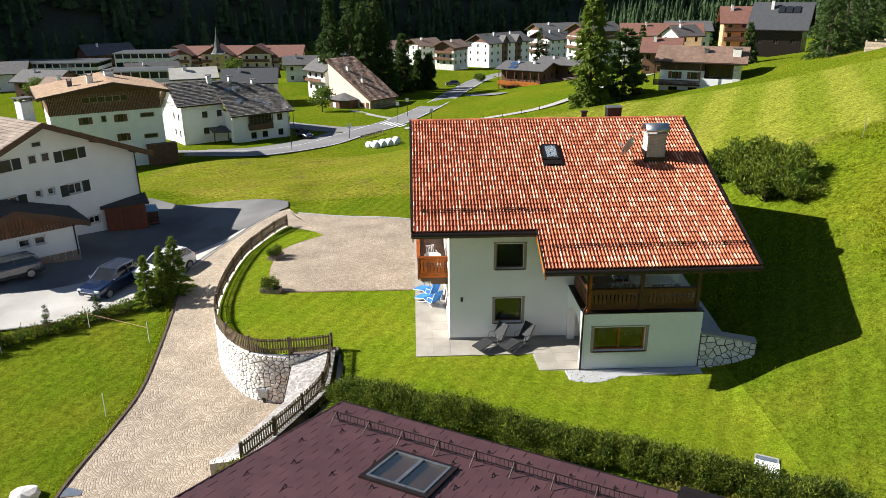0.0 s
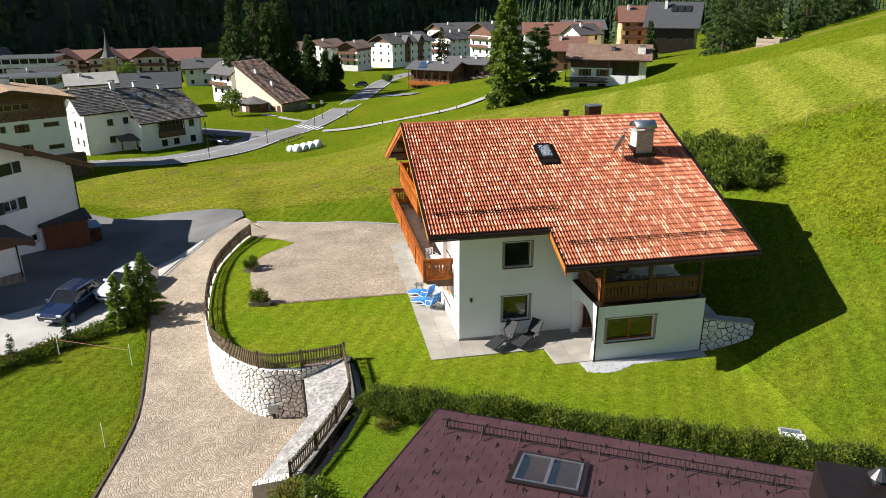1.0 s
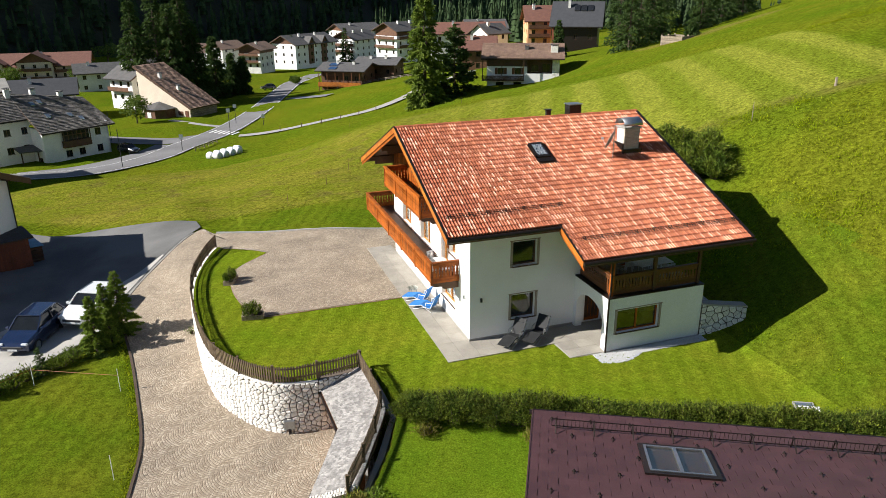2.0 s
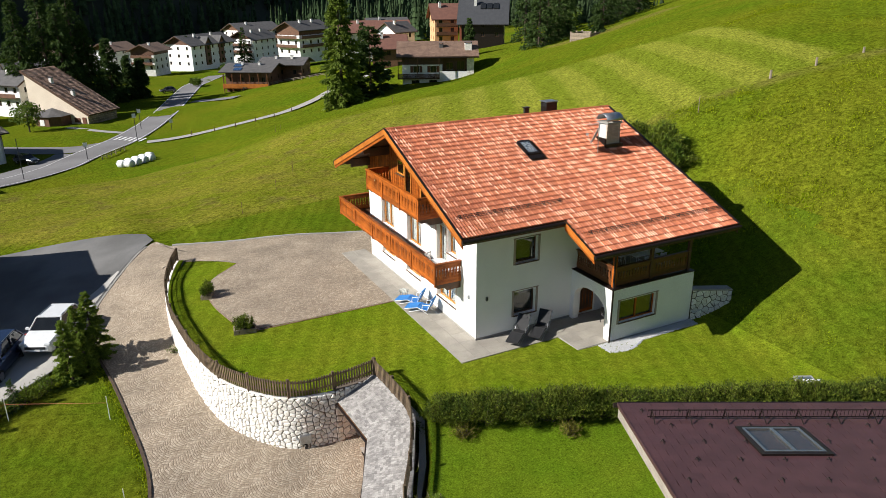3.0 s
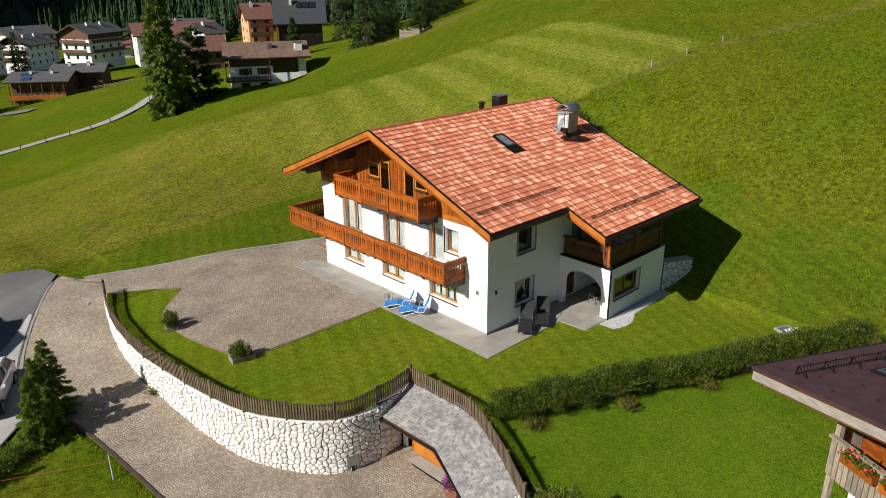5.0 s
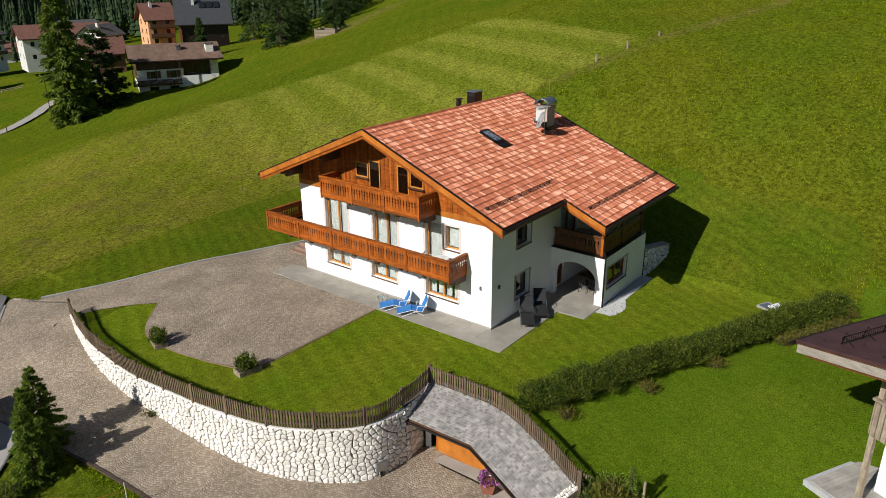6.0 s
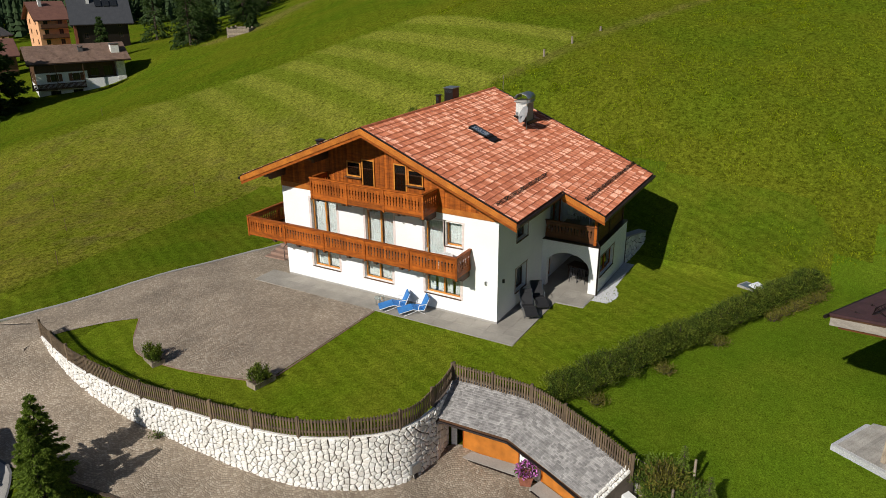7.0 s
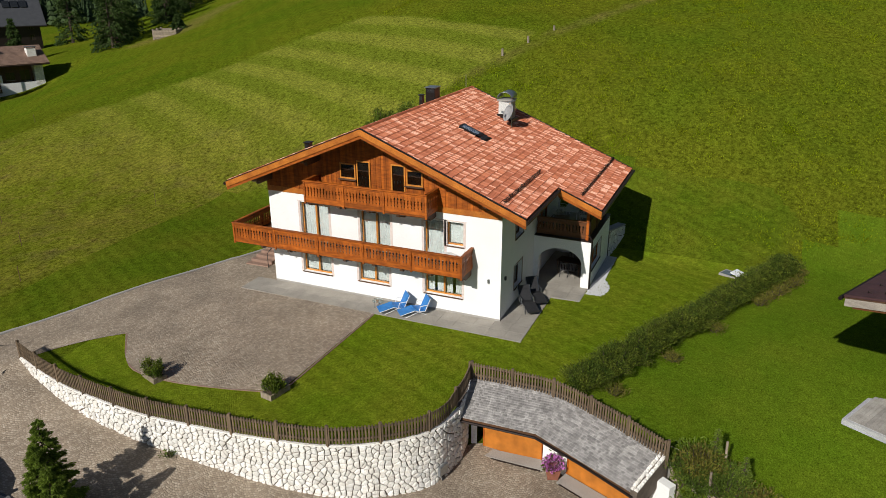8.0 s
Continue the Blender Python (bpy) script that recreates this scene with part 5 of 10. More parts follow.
def roof_light(x0, x1, y0, y1):
    def pt(x, y, h):
        return Vector((x, y, roof_z(y) + h))
    bm = B()
    for a, b, c, e in ((x0, x1, y0, y0 + 0.16), (x0, x1, y1 - 0.1, y1), (x0, x0 + 0.1, y0, y1), (x1 - 0.1, x1, y0, y1)):
        slab(bm, [pt(a, c, 0.0), pt(b, c, 0.0), pt(b, e, 0.0), pt(a, e, 0.0)], (0, 0, 0.16))
    fr = part("skylight", bm, GUTTER, roof, "roof window in a dark metal frame")
    bm = B()
    slab(bm, [pt(x0 + 0.1, y0 + 0.16, 0.135), pt(x1 - 0.1, y0 + 0.16, 0.135), pt(x1 - 0.1, y1 - 0.1, 0.135), pt(x0 + 0.1, y1 - 0.1, 0.135)], (0, 0, 0.02))
    part("pane", bm, SKY_GLASS, fr).visible_shadow = False
    bm = B()
    for a, b, c, e in ((x0 + 0.16, x1 - 0.16, y0 + 0.25, y0 + 0.31), (x0 + 0.16, x1 - 0.16, y1 - 0.2, y1 - 0.15), (x0 + 0.16, x0 + 0.21, y0 + 0.25, y1 - 0.15), (x1 - 0.21, x1 - 0.16, y0 + 0.25, y1 - 0.15)):
        slab(bm, [pt(a, c, 0.1), pt(b, c, 0.1), pt(b, e, 0.1), pt(a, e, 0.1)], (0, 0, 0.032))
    part("sash", bm, WHITE, fr, "pale inner sash")
    bm = B()
    slab(bm, [pt(x0 - 0.05, y0 - 0.3, 0.075), pt(x1 + 0.05, y0 - 0.3, 0.075), pt(x1 + 0.05, y0, 0.085), pt(x0 - 0.05, y0, 0.085)], (0, 0, 0.02))
    part("apron", bm, GUTTER, fr)
    # white sheet added close under the pane to imitate its pale reflection
    bm = B()
    slab(bm, [pt(x0 + 0.1, y0 + 0.16, 0.108), pt(x1 - 0.1, y0 + 0.16, 0.108), pt(x1 - 0.1, y1 - 0.1, 0.108), pt(x0 + 0.1, y1 - 0.1, 0.108)], (0, 0, 0.02))
    part("blind", bm, WHITE, fr, "white sheet under the glass, added for its pale reflection")


roof_light(4.83, 5.6, 3.05, 4.22)


# chimney, flues, dish, aerial
def chimney():
    BR = mat("chimney_brick", (0.56, 0.46, 0.36), (0.46, 0.37, 0.29), 5, 40, 0.85, 0.4, rand=0.15)
    x0, x1, y0, y1 = 9.8, 10.72, 2.95, 3.72
    zt = roof_z(3.3) + 1.15
    bm = B()
    box(bm, x0 + 0.02, y0 + 0.02, roof_z(y0) - 0.3, x1 - 0.02, y1 - 0.02, zt)
    ch = part("chimney", bm, PLASTER_OLD, roof, "brick chimney with a curved metal cowl")
    me = bpy.data.meshes.new("brick")
    bb = B()
    box(bb, 0, 0, 0, 0.215, 0.11, 0.062)
    bb.to_mesh(me)
    bb.free()
    me.materials.append(BR)
    k = 0
    z = roof_z(y0) + 0.1
    rows = int((zt - z) / 0.072)
    for r in range(rows):
        zz = zt - (r + 1) * 0.072
        for i in range(4):
            x = x0 + (i + (0.0 if r % 2 else -0.5)) * 0.23
            if x < x0 - 0.01:
                x = x0
            if x + 0.215 > x1 + 0.01:
                continue
            piece("brick", me, ch, pose(x, y0 - 0.005, zz))
        for i in range(3):
            if zz > roof_z(y0 + i * 0.25 + 0.2) + 0.05:
                piece("brick", me, ch, pose(x1 + 0.005, y0 + 0.02 + i * 0.25, zz, 0, 0, 90))
    bm = B()
    box(bm, x0 - 0.06, y0 - 0.06, zt, x1 + 0.06, y1 + 0.06, zt + 0.07)
    part("cap_slab", bm, CONCRETE, ch)
    vs, fs = [], []
    n = 10
    for xx in (x0 - 0.1, x1 + 0.1):
        for i in range(n + 1):
            a = math.pi * i / n
            yy = (y0 + y1) / 2 + 0.46 * math.cos(a)
            vs.append((xx, yy, zt + 0.16 + 0.36 * math.sin(a)))
    for i in range(n):
        fs.append((i, i + 1, i + n + 2, i + n + 1))
    cw = mesh_ob("cowl", vs, fs, STEEL, ch, "curved grey metal cowl", True)
    so = cw.modifiers.new("thick", "SOLIDIFY")
    so.thickness = 0.02
    for a, b in ((x0, y0), (x1, y0), (x0, y1), (x1, y1)):
        bm = B()
        rod(bm, (a, b - 0.03 if b == y0 else b + 0.03, zt + 0.05), (a, b - 0.03 if b == y0 else b + 0.03, zt + 0.25), 0.02, seg=5)
        part("cowl_leg", bm, STEEL, ch)
    bm = B()
    box(bm, x0 - 0.12, y0 - 0.15, roof_z(y0 - 0.15) + 0.03, x1 + 0.12, y0 + 0.0, roof_z(y0) + 0.22)
    box(bm, x0 - 0.06, y0, roof_z(y0), x0, y1 + 0.06, roof_z(y1) + 0.2)
    box(bm, x1, y0, roof_z(y0), x1 + 0.06, y1 + 0.06, roof_z(y1) + 0.2)
    part("flashing", bm, GUTTER, ch)


chimney()


def flue(x, y, w, h, lid):
    bm = B()
    z = roof_z(y)
    box(bm, x - w / 2, y - w * 0.4, z - 0.2, x + w / 2, y + w * 0.4, z + h, bevel=0.01)
    fl = part("flue", bm, GUTTER, roof, "dark metal-clad flue")
    bm = B()
    box(bm, x - w / 2 - 0.06, y - w * 0.4 - 0.06, z + h, x + w / 2 + 0.06, y + w * 0.4 + 0.06, z + h + 0.05, bevel=0.01)
    part("lid", bm, lid, fl)
    bm = B()
    for k in range(4):
        box(bm, x - w / 2 - 0.008, y - w * 0.3, z + h - 0.1 - k * 0.05, x - w / 2, y + w * 0.3, z + h - 0.07 - k * 0.05)
    part("louvre", bm, DARK_METAL, fl)


flue(9.35, 7.75, 0.75, 0.92, STEEL)
flue(7.75, 7.75, 0.26, 0.68, GUTTER)
flue(1.05, 11.3, 0.35, 0.42, GUTTER)


DISH = mat("grey_dish_paint", (0.36, 0.36, 0.36), (0.3, 0.3, 0.3), 4, 30, 0.5, 0.05)


def dish():
    base = Vector((8.95, 2.6, roof_z(2.6)))
    d = thing("satellite_dish", "grey satellite dish and aerial on a steel mast on the roof", "dish")
    bm = B()
    rod(bm, base - Vector((0, 0, 0.1)), base + Vector((0, 0, 1.75)), 0.024, seg=8)
    part("mast", bm, STEEL, d)
    c = base + Vector((-0.1, 0.1, 0.92))
    axis = Vector((-0.67, 0.63, 0.4)).normalized()
    q = axis.to_track_quat("Z", "Y").to_matrix()
    vs, fs = [], []
    for r in range(6):
        for i in range(20):
            a = 2 * math.pi * i / 20
            rr = 0.46 * r / 5
            vs.append(tuple(c + q @ Vector((rr * math.cos(a), rr * 1.1 * math.sin(a), 0.5 * rr * rr))))
    for r in range(5):
        for i in range(20):
            fs.append((r * 20 + i, r * 20 + (i + 1) % 20, r * 20 + 20 + (i + 1) % 20, r * 20 + 20 + i))
    rf = mesh_ob("reflector", vs, fs, DISH, d, "", True)
    rf.modifiers.new("thick", "SOLIDIFY").thickness = 0.012
    bm = B()
    rod(bm, c - q @ Vector((0, 0.46, 0)), c + q @ Vector((0, -0.1, 0.46)), 0.012, seg=5)
    box(bm, -0.05, -0.05, -0.05, 0.05, 0.05, 0.08, Matrix.Translation(c + q @ Vector((0, -0.1, 0.46))))
    part("feed_arm", bm, STEEL, d)
    bm = B()
    t = base + Vector((0, 0, 1.6))
    rod(bm, t + Vector((-0.75, 0.05, 0.02)), t + Vector((0.35, -0.02, 0)), 0.012, seg=5)
    for k in range(9):
        x = -0.72 + k * 0.12
        rod(bm, t + Vector((x, -0.17, 0.02)), t + Vector((x, 0.2, 0.02)), 0.006, seg=4)
    rod(bm, t + Vector((-0.1, -0.3, -0.3)), t + Vector((0.05, 0.3, -0.3)), 0.008, seg=4)
    part("aerial", bm, STEEL, d)


dish()


# ---- balconies ----
def baluster_mesh(h, w, name):
    """A sawn board whose notched edges leave a pattern of openings between neighbours."""
    half = [(0, 0.5), (0.16, 0.5), (0.2, 0.36), (0.25, 0.36), (0.3, 0.5), (0.36, 0.44), (0.48, 0.3), (0.56, 0.44), (0.6, 0.3), (0.66, 0.24), (0.72, 0.3), (0.76, 0.44), (0.8, 0.5), (1, 0.5)]
    pts = [(w * b, h * a) for a, b in half] + [(-w * b, h * a) for a, b in reversed(half)]
    n = len(pts)
    v = [(x, -0.012, z) for x, z in pts] + [(x, 0.012, z) for x, z in pts]
    f = []
    for k in range(len(half) - 1):
        a, b, c, e = k, k + 1, n - 2 - k, n - 1 - k
        f += [(e, a, b, c), (e + n, c + n, b + n, a + n)]
    f += [(k, k + n, (k + 1) % n + n, (k + 1) % n) for k in range(n)]
    me = bpy.data.meshes.new(name)
    me.from_pydata(v, [], f)
    return me


def railing(owner, p0, p1, z0, height, mat_board=WOOD, mat_rail=WOOD, board_w=0.172, posts=True, fascia=0.24):
    p0, p1 = Vector((*p0, 0)), Vector((*p1, 0))
    d = p1 - p0
    ln = d.length
    ang = math.atan2(d.y, d.x)
    m = Matrix.Translation((p0.x, p0.y, z0)) @ Matrix.Rotation(ang, 4, "Z")
    n = max(1, round(ln / 2.5)) if posts else 1
    hb = height - fascia - 0.1
    key = (round(hb, 3), board_w, mat_board.name)
    if key not in BALUSTERS:
        BALUSTERS[key] = baluster_mesh(hb, board_w, "baluster")
        BALUSTERS[key].materials.append(mat_board)
    me = BALUSTERS[key]
    if posts:
        for k in range(n + 1):
            bm = B()
            x = ln * k / n
            box(bm, x - 0.05, -0.05, -0.06, x + 0.05, 0.05, height - 0.01, m, 0.006)
            part("post", bm, mat_rail, owner)
    for k in range(n):
        a, b = ln * k / n + (0.05 if posts else 0), ln * (k + 1) / n - (0.05 if posts else 0)
        cnt = max(1, round((b - a) / (board_w + 0.006)))
        for i in range(cnt):
            piece("baluster", me, owner, m @ Matrix.Translation((a + (b - a) * (i + 0.5) / cnt, 0, fascia)) @ Matrix.Diagonal(((b - a) / cnt / (board_w + 0.006), 1, 1, 1)))
        bm = B()
        box(bm, a, -0.022, 0.02, b, 0.022, fascia * 0.5 - 0.004, m)
        part("fascia", bm, mat_rail, owner)
        bm = B()
        box(bm, a, -0.026, fascia * 0.5, b, 0.026, fascia + 0.03, m)
        part("lower_rail", bm, mat_rail, owner)
        bm = B()
        box(bm, a, -0.03, height - 0.14, b, 0.03, height - 0.03, m)
        part("upper_rail", bm, mat_rail, owner)
    bm = B()
    box(bm, -0.08, -0.085, height - 0.025, ln + 0.08, 0.085, height + 0.025, m, 0.008)
    part("handrail", bm, WOOD_DARK if mat_rail is WOOD_DARK else mat_rail, owner)


BALUSTERS = {}


def bracket(owner, y, z, reach):
    bm = B()
    for k, (o, h0, h1) in enumerate(((reach, -0.2, -0.02), (reach * 0.62, -0.36, -0.2))):
        pts = [(0, y - 0.08, z + h0), (-o + 0.1, y - 0.08, z + h0), (-o, y - 0.08, z + h0 + 0.07), (-o, y - 0.08, z + h1), (0, y - 0.08, z + h1)]
        slab(bm, pts, (0, 0.16, 0))
    part("bracket", bm, WOOD_DARK, owner, "dark carved bracket")


def balcony_lower():
    b = part("balcony", box(box(B(), -1.4, 1.5, 2.6, -0.0, 14.8, 2.72), 0, HY, 2.6, 3.4, 14.8, 2.72), WOOD_DARK, chalet, "long wooden balcony with sawn balusters")
    railing(b, (-1.43, 1.5), (-1.43, 14.8), 2.62, 1.1)
    railing(b, (0.0, 1.5), (-1.35, 1.5), 2.62, 1.1, posts=False)
    railing(b, (-1.35, 14.8), (3.4, 14.8), 2.62, 1.1)
    for y in (1.62, 3.2, 4.75, 6.3, 8.0, 9.6, 11.4, 13.1):
        bracket(b, y, 2.62, 1.35)
    return b


def balcony_upper():
    b = part("balcony", box(B(), -1.36, 3.34, 5.38, -0.05, 10.06, 5.5), WOOD_DARK, chalet, "upper wooden balcony under the gable")
    railing(b, (-1.39, 3.33), (-1.39, 10.07), 5.42, 1.13)
    railing(b, (-0.05, 3.33), (-1.31, 3.33), 5.42, 1.13, posts=False)
    railing(b, (-1.31, 10.07), (-0.05, 10.07), 5.42, 1.13, posts=False)
    for y in (3.5, 4.9, 6.54, 8.2, 9.9):
        bracket(b, y, 5.42, 1.3)
    return b


balcony_lower()
balcony_upper()


# ---- south-east extension: porch with an arch, roof terrace above ----
EXW, EXE, EXS, EXT = 5.66, 10.92, -3.16, 2.7


def extension():
    v, f = wall_mesh(EXW + 0.36, EXE, -0.4, EXT, [(6.18, 8.46, 0.88, 2.04)], 0.3, lambda u, w, d: (u, EXS + d, w))
    mesh_ob("wall", v, f, PLASTER, chalet, "white wall of the extension")
    bm = B()
    box(bm, EXE - 0.3, EXS + 0.3, -0.4, EXE, -0.001, EXT)
    part("wall", bm, PLASTER, chalet)
    # arched west wall
    y0, y1, spring, apex = -2.72, -0.28, 1.28, 2.12
    n = 16
    arc = [(y0 + (y1 - y0) * (1 - math.cos(math.pi * k / n)) / 2, spring + (apex - spring) * math.sin(math.pi * k / n)) for k in range(n + 1)]
    bm = B()
    slab(bm, [(EXW, EXS, -0.4), (EXW, y0, -0.4), (EXW, y0, EXT), (EXW, EXS, EXT)], (0.36, 0, 0))
    slab(bm, [(EXW, y1, -0.4), (EXW, -0.001, -0.4), (EXW, -0.001, EXT), (EXW, y1, EXT)], (0.36, 0, 0))
    for (a, za), (b, zb) in zip(arc, arc[1:]):
        slab(bm, [(EXW, a, za), (EXW, b, zb), (EXW, b, EXT), (EXW, a, EXT)], (0.36, 0, 0))
    bmesh.ops.remove_doubles(bm, verts=bm.verts, dist=0.0005)
    part("arch", bm, PLASTER, chalet, "white arched porch opening")
    bm = B()
    box(bm, EXW + 0.02, EXS + 0.02, EXT - 0.26, EXE - 0.02, -0.002, EXT - 0.06)
    part("terrace_slab", bm, CONCRETE, chalet)
    bm = B()
    for a, b, c, e in ((EXW - 0.03, EXE + 0.03, EXS - 0.03, EXS + 0.4), (EXW - 0.03, EXW + 0.4, EXS + 0.4, -0.002)):
        box(bm, a, c, EXT, b, e, EXT + 0.035)
    part("ledge", bm, GUTTER, chalet, "dark metal ledge")
    bm = B()
    box(bm, EXW, EXS, -0.3, EXE, -0.002, 0.0)
    part("porch_floor", bm, SLAB, chalet, "grey tiled porch floor")
    m = Matrix(((1, 0, 0, 6.18), (0, 1, 0, EXS), (0, 0, 1, 0.88), (0, 0, 0, 1)))
    window(chalet, m, 2.28, 1.16, 2, frame_mat=WOOD, curtain=False, trim=TRIM_DARK, bars=True, deep=0.16, glass=GLASS_DARK)
    # posts and balustrade
    b = part("terrace_deck", box(B(), EXW + 0.4, EXS + 0.4, EXT - 0.05, EXE - 0.02, -0.002, EXT + 0.02), SLAB, chalet, "covered roof terrace")
    # balustrade boards take the darker wood, with the roof's shade in their colour
    railing(b, (EXW + 0.26, EXS + 0.28), (EXE - 0.2, EXS + 0.28), EXT + 0.05, 0.98, WOOD_BROWN_SHADED, WOOD_BROWN_SHADED)
    railing(b, (EXW + 0.26, EXS + 0.36), (EXW + 0.26, -0.05), EXT + 0.05, 0.98, WOOD_BROWN_SHADED, WOOD_BROWN_SHADED, posts=False)
    for x in (EXW + 0.26, 8.2, EXE - 0.22):
        bm = B()
        y = EXS + 0.28
        box(bm, x - 0.08, y - 0.08, EXT, x + 0.08, y + 0.08, roof_z(y) - 0.2, bevel=0.01)
        part("roof_post", bm, WOOD if x < 6 else WOOD_DARK, b)
    bm = B()
    box(bm, STEP_X + 0.5, EXS + 0.2, roof_z(EXS + 0.28) - 0.42, EXE + 0.6, EXS + 0.38, roof_z(EXS + 0.28) - 0.2)
    part("beam", bm, WOOD_DARK, b)
    bm = B()
    rod(bm, (EXW - 0.03, EXS - 0.06, -0.1), (EXW - 0.03, EXS - 0.06, EXT + 0.1), 0.045, seg=8)
    rod(bm, (EXW - 0.03, EXS - 0.06, EXT + 0.1), (EXW + 0.2, EXS + 0.2, EXT + 0.35), 0.045, seg=8)
    rod(bm, (EXW + 0.16, EXS + 0.16, EXT + 0.3), (EXW + 0.16, EXS + 0.16, roof_z(EXS) - 0.25), 0.045, seg=8)
    part("downpipe", bm, GUTTER, chalet, "dark brown downpipe")


extension()

# wall fittings
for x, y, z, s in ((0.58, -0.05, 2.02, "y"), (-0.05, 0.62, 2.0, "x")):
    _b = B()
    box(_b, x - 0.05, y - 0.05, z, x + 0.05, y + 0.05, z + 0.2, bevel=0.012)
    part("wall_lamp", _b, DARK_METAL if s == "y" else STEEL, chalet, "small wall lamp")

# ---- terrace slabs round the house ----
terrace = thing("terrace", "grey stone-slab terrace round the chalet", "terrace", kind="structure")


def terrace_slabs():
    rng = random.Random(4)
    bed = B()
    slab(bed, [(-1.64, -1.6, -0.2), (3.78, -1.6, -0.2), (3.86, -3.12, -0.2), (EXW, -3.16, -0.2), (EXW, 0, -0.2), (0, 0, -0.2), (0, 14.6, -0.2), (-1.5, 14.6, -0.2)], (0, 0, 0.165))
    part("bed", bed, CONCRETE, terrace)
    areas = [(-1.64, 0.0, -1.6, 14.6, 2, 18), (0.0, 3.78, -1.6, 0.0, 4, 2), (3.78, EXW, -1.6, 0.0, 2, 2), (3.84, EXW, -3.12, -1.6, 2, 2)]
    for x0, x1, y0, y1, nx, ny in areas:
        for i in range(nx):
            for j in range(ny):
                a, b = x0 + (x1 - x0) * i / nx, x0 + (x1 - x0) * (i + 1) / nx
                c, e = y0 + (y1 - y0) * j / ny, y0 + (y1 - y0) * (j + 1) / ny
                bm = B()
                h = rng.uniform(0, 0.003)
                box(bm, a + 0.004, c + 0.004, -0.035, b - 0.004, e - 0.004, -0.005 + h)
                part("slab", bm, SLAB, terrace)


terrace_slabs()

# stone wing wall with its gravel bank at the back corner
wing_wall = thing("stone_wall", "low wing wall of squared grey limestone beside the gravel bank", "wall", kind="structure")


def wing():
    p0, p1 = Vector((EXE + 0.02, -3.2)), Vector((13.2, -3.75))
    d = (p1 - p0).normalized()
    n = Vector((d.y, -d.x))
    ln = (p1 - p0).length

    def top(s):
        return 1.62 - 0.1 * s

    def foot(s):
        q = p0 + d * s
        return ground_z(q.x, q.y) - 0.1

    bm = B()
    pts = [p0, p1, p1 - n * 0.45, p0 - n * 0.45]
    lo = [bm.verts.new((q.x, q.y, -0.4)) for q in pts]
    hi = [bm.verts.new((q.x, q.y, top(0 if k in (0, 3) else ln))) for k, q in enumerate(pts)]
    bm.faces.new(hi)
    for k in range(4):
        bm.faces.new((lo[k], lo[(k + 1) % 4], hi[(k + 1) % 4], hi[k]))
    part("core", bm, MORTAR, wing_wall)
    bm = B()
    slab(bm, [(*(p0 + n * 0.05), top(0)), (*(p1 + n * 0.05), top(ln)), (*(p1 - n * 0.48), top(ln)), (*(p0 - n * 0.48), top(0))], (0, 0, 0.07))
    part("coping", bm, CONCRETE, wing_wall)
    stone_wall(wing_wall, ln, top, foot, 0.34, 9, lambda s, z, dd: ((p0 + d * s + n * dd).x, (p0 + d * s + n * dd).y, z), 80, 0.022)


wing()


def pebbles(name, area, count, seed, label, up):
    """A bed of loose white stones."""
    rng = random.Random(seed)
    vs, fs = [], []
    for _ in range(count):
        x, y = area(rng)
        z = up(x, y)
        r = rng.uniform(0.03, 0.065)
        o = len(vs)
        a = rng.uniform(0, 6.28)
        for k in range(5):
            vs.append((x + r * math.cos(a + k * 1.2566), y + r * math.sin(a + k * 1.2566), z - 0.01))
        vs.append((x + rng.uniform(-0.2, 0.2) * r, y, z + r * rng.uniform(0.5, 0.9)))
        fs += [(o + k, o + (k + 1) % 5, o + 5) for k in range(5)]
    return tagged(mesh_ob(name, vs, fs, GRAVEL), label, "gravel", kind="stuff")


def bank_z(x, y):
    return min(2.4, max(ground_z(x, y), 0.4 + 0.30 * (y + 3.4) + 0.1 * (x - 11)))


pebbles("gravel_strip", lambda r: (lambda u: (5.0 + 6.0 * u, -3.2 - r.uniform(0, 1) * (0.55 + 0.5 * math.sin(3.14 * min(1, u * 2.2 + 0.15)) * (1 if u < 0.4 else 0.25))))(r.random()), 2600, 1, "white pebble strip along the wall of the extension", lambda x, y: ground_z(x, y) + 0.02)
_v = [(10.96 + 1.0 * i / 6 * (0.4 + 0.6 * (1 - j / 12)) * 1.7, -3.4 + 8.5 * j / 12, 0) for j in range(13) for i in range(7)]
_v = [(x, y, bank_z(x, y) + 0.03) for x, y, _ in _v]
_f = [(j * 7 + i, j * 7 + i + 1, j * 7 + i + 8, j * 7 + i + 7) for j in range(12) for i in range(6)]
tagged(mesh_ob("gravel_bank", _v, _f, GRAVEL), "sloping bank of grey gravel beside the house", "gravel", kind="structure")


# ---- the neighbouring house with its maroon roof ----
NE1, NE2 = Vector((0.883, -0.469, 0)), Vector((-0.469, -0.883, 0))
NK = Vector((-3.6, -14.05, 5.5))
NM = Matrix(((NE1.x, NE2.x, 0, NK.x), (NE1.y, NE2.y, 0, NK.y), (0, 0, 1, NK.z), (0, 0, 0, 1)))   # x along the eave, y up the slope
lodge = thing("lodge", "timber house with a maroon shingle roof and grey fascia boards", "house")
FASCIA = mat("grey_fascia", (0.36, 0.315, 0.265), (0.27, 0.235, 0.2), 2, 24, 0.75, 0.3, stretch=(1, 1, 5))


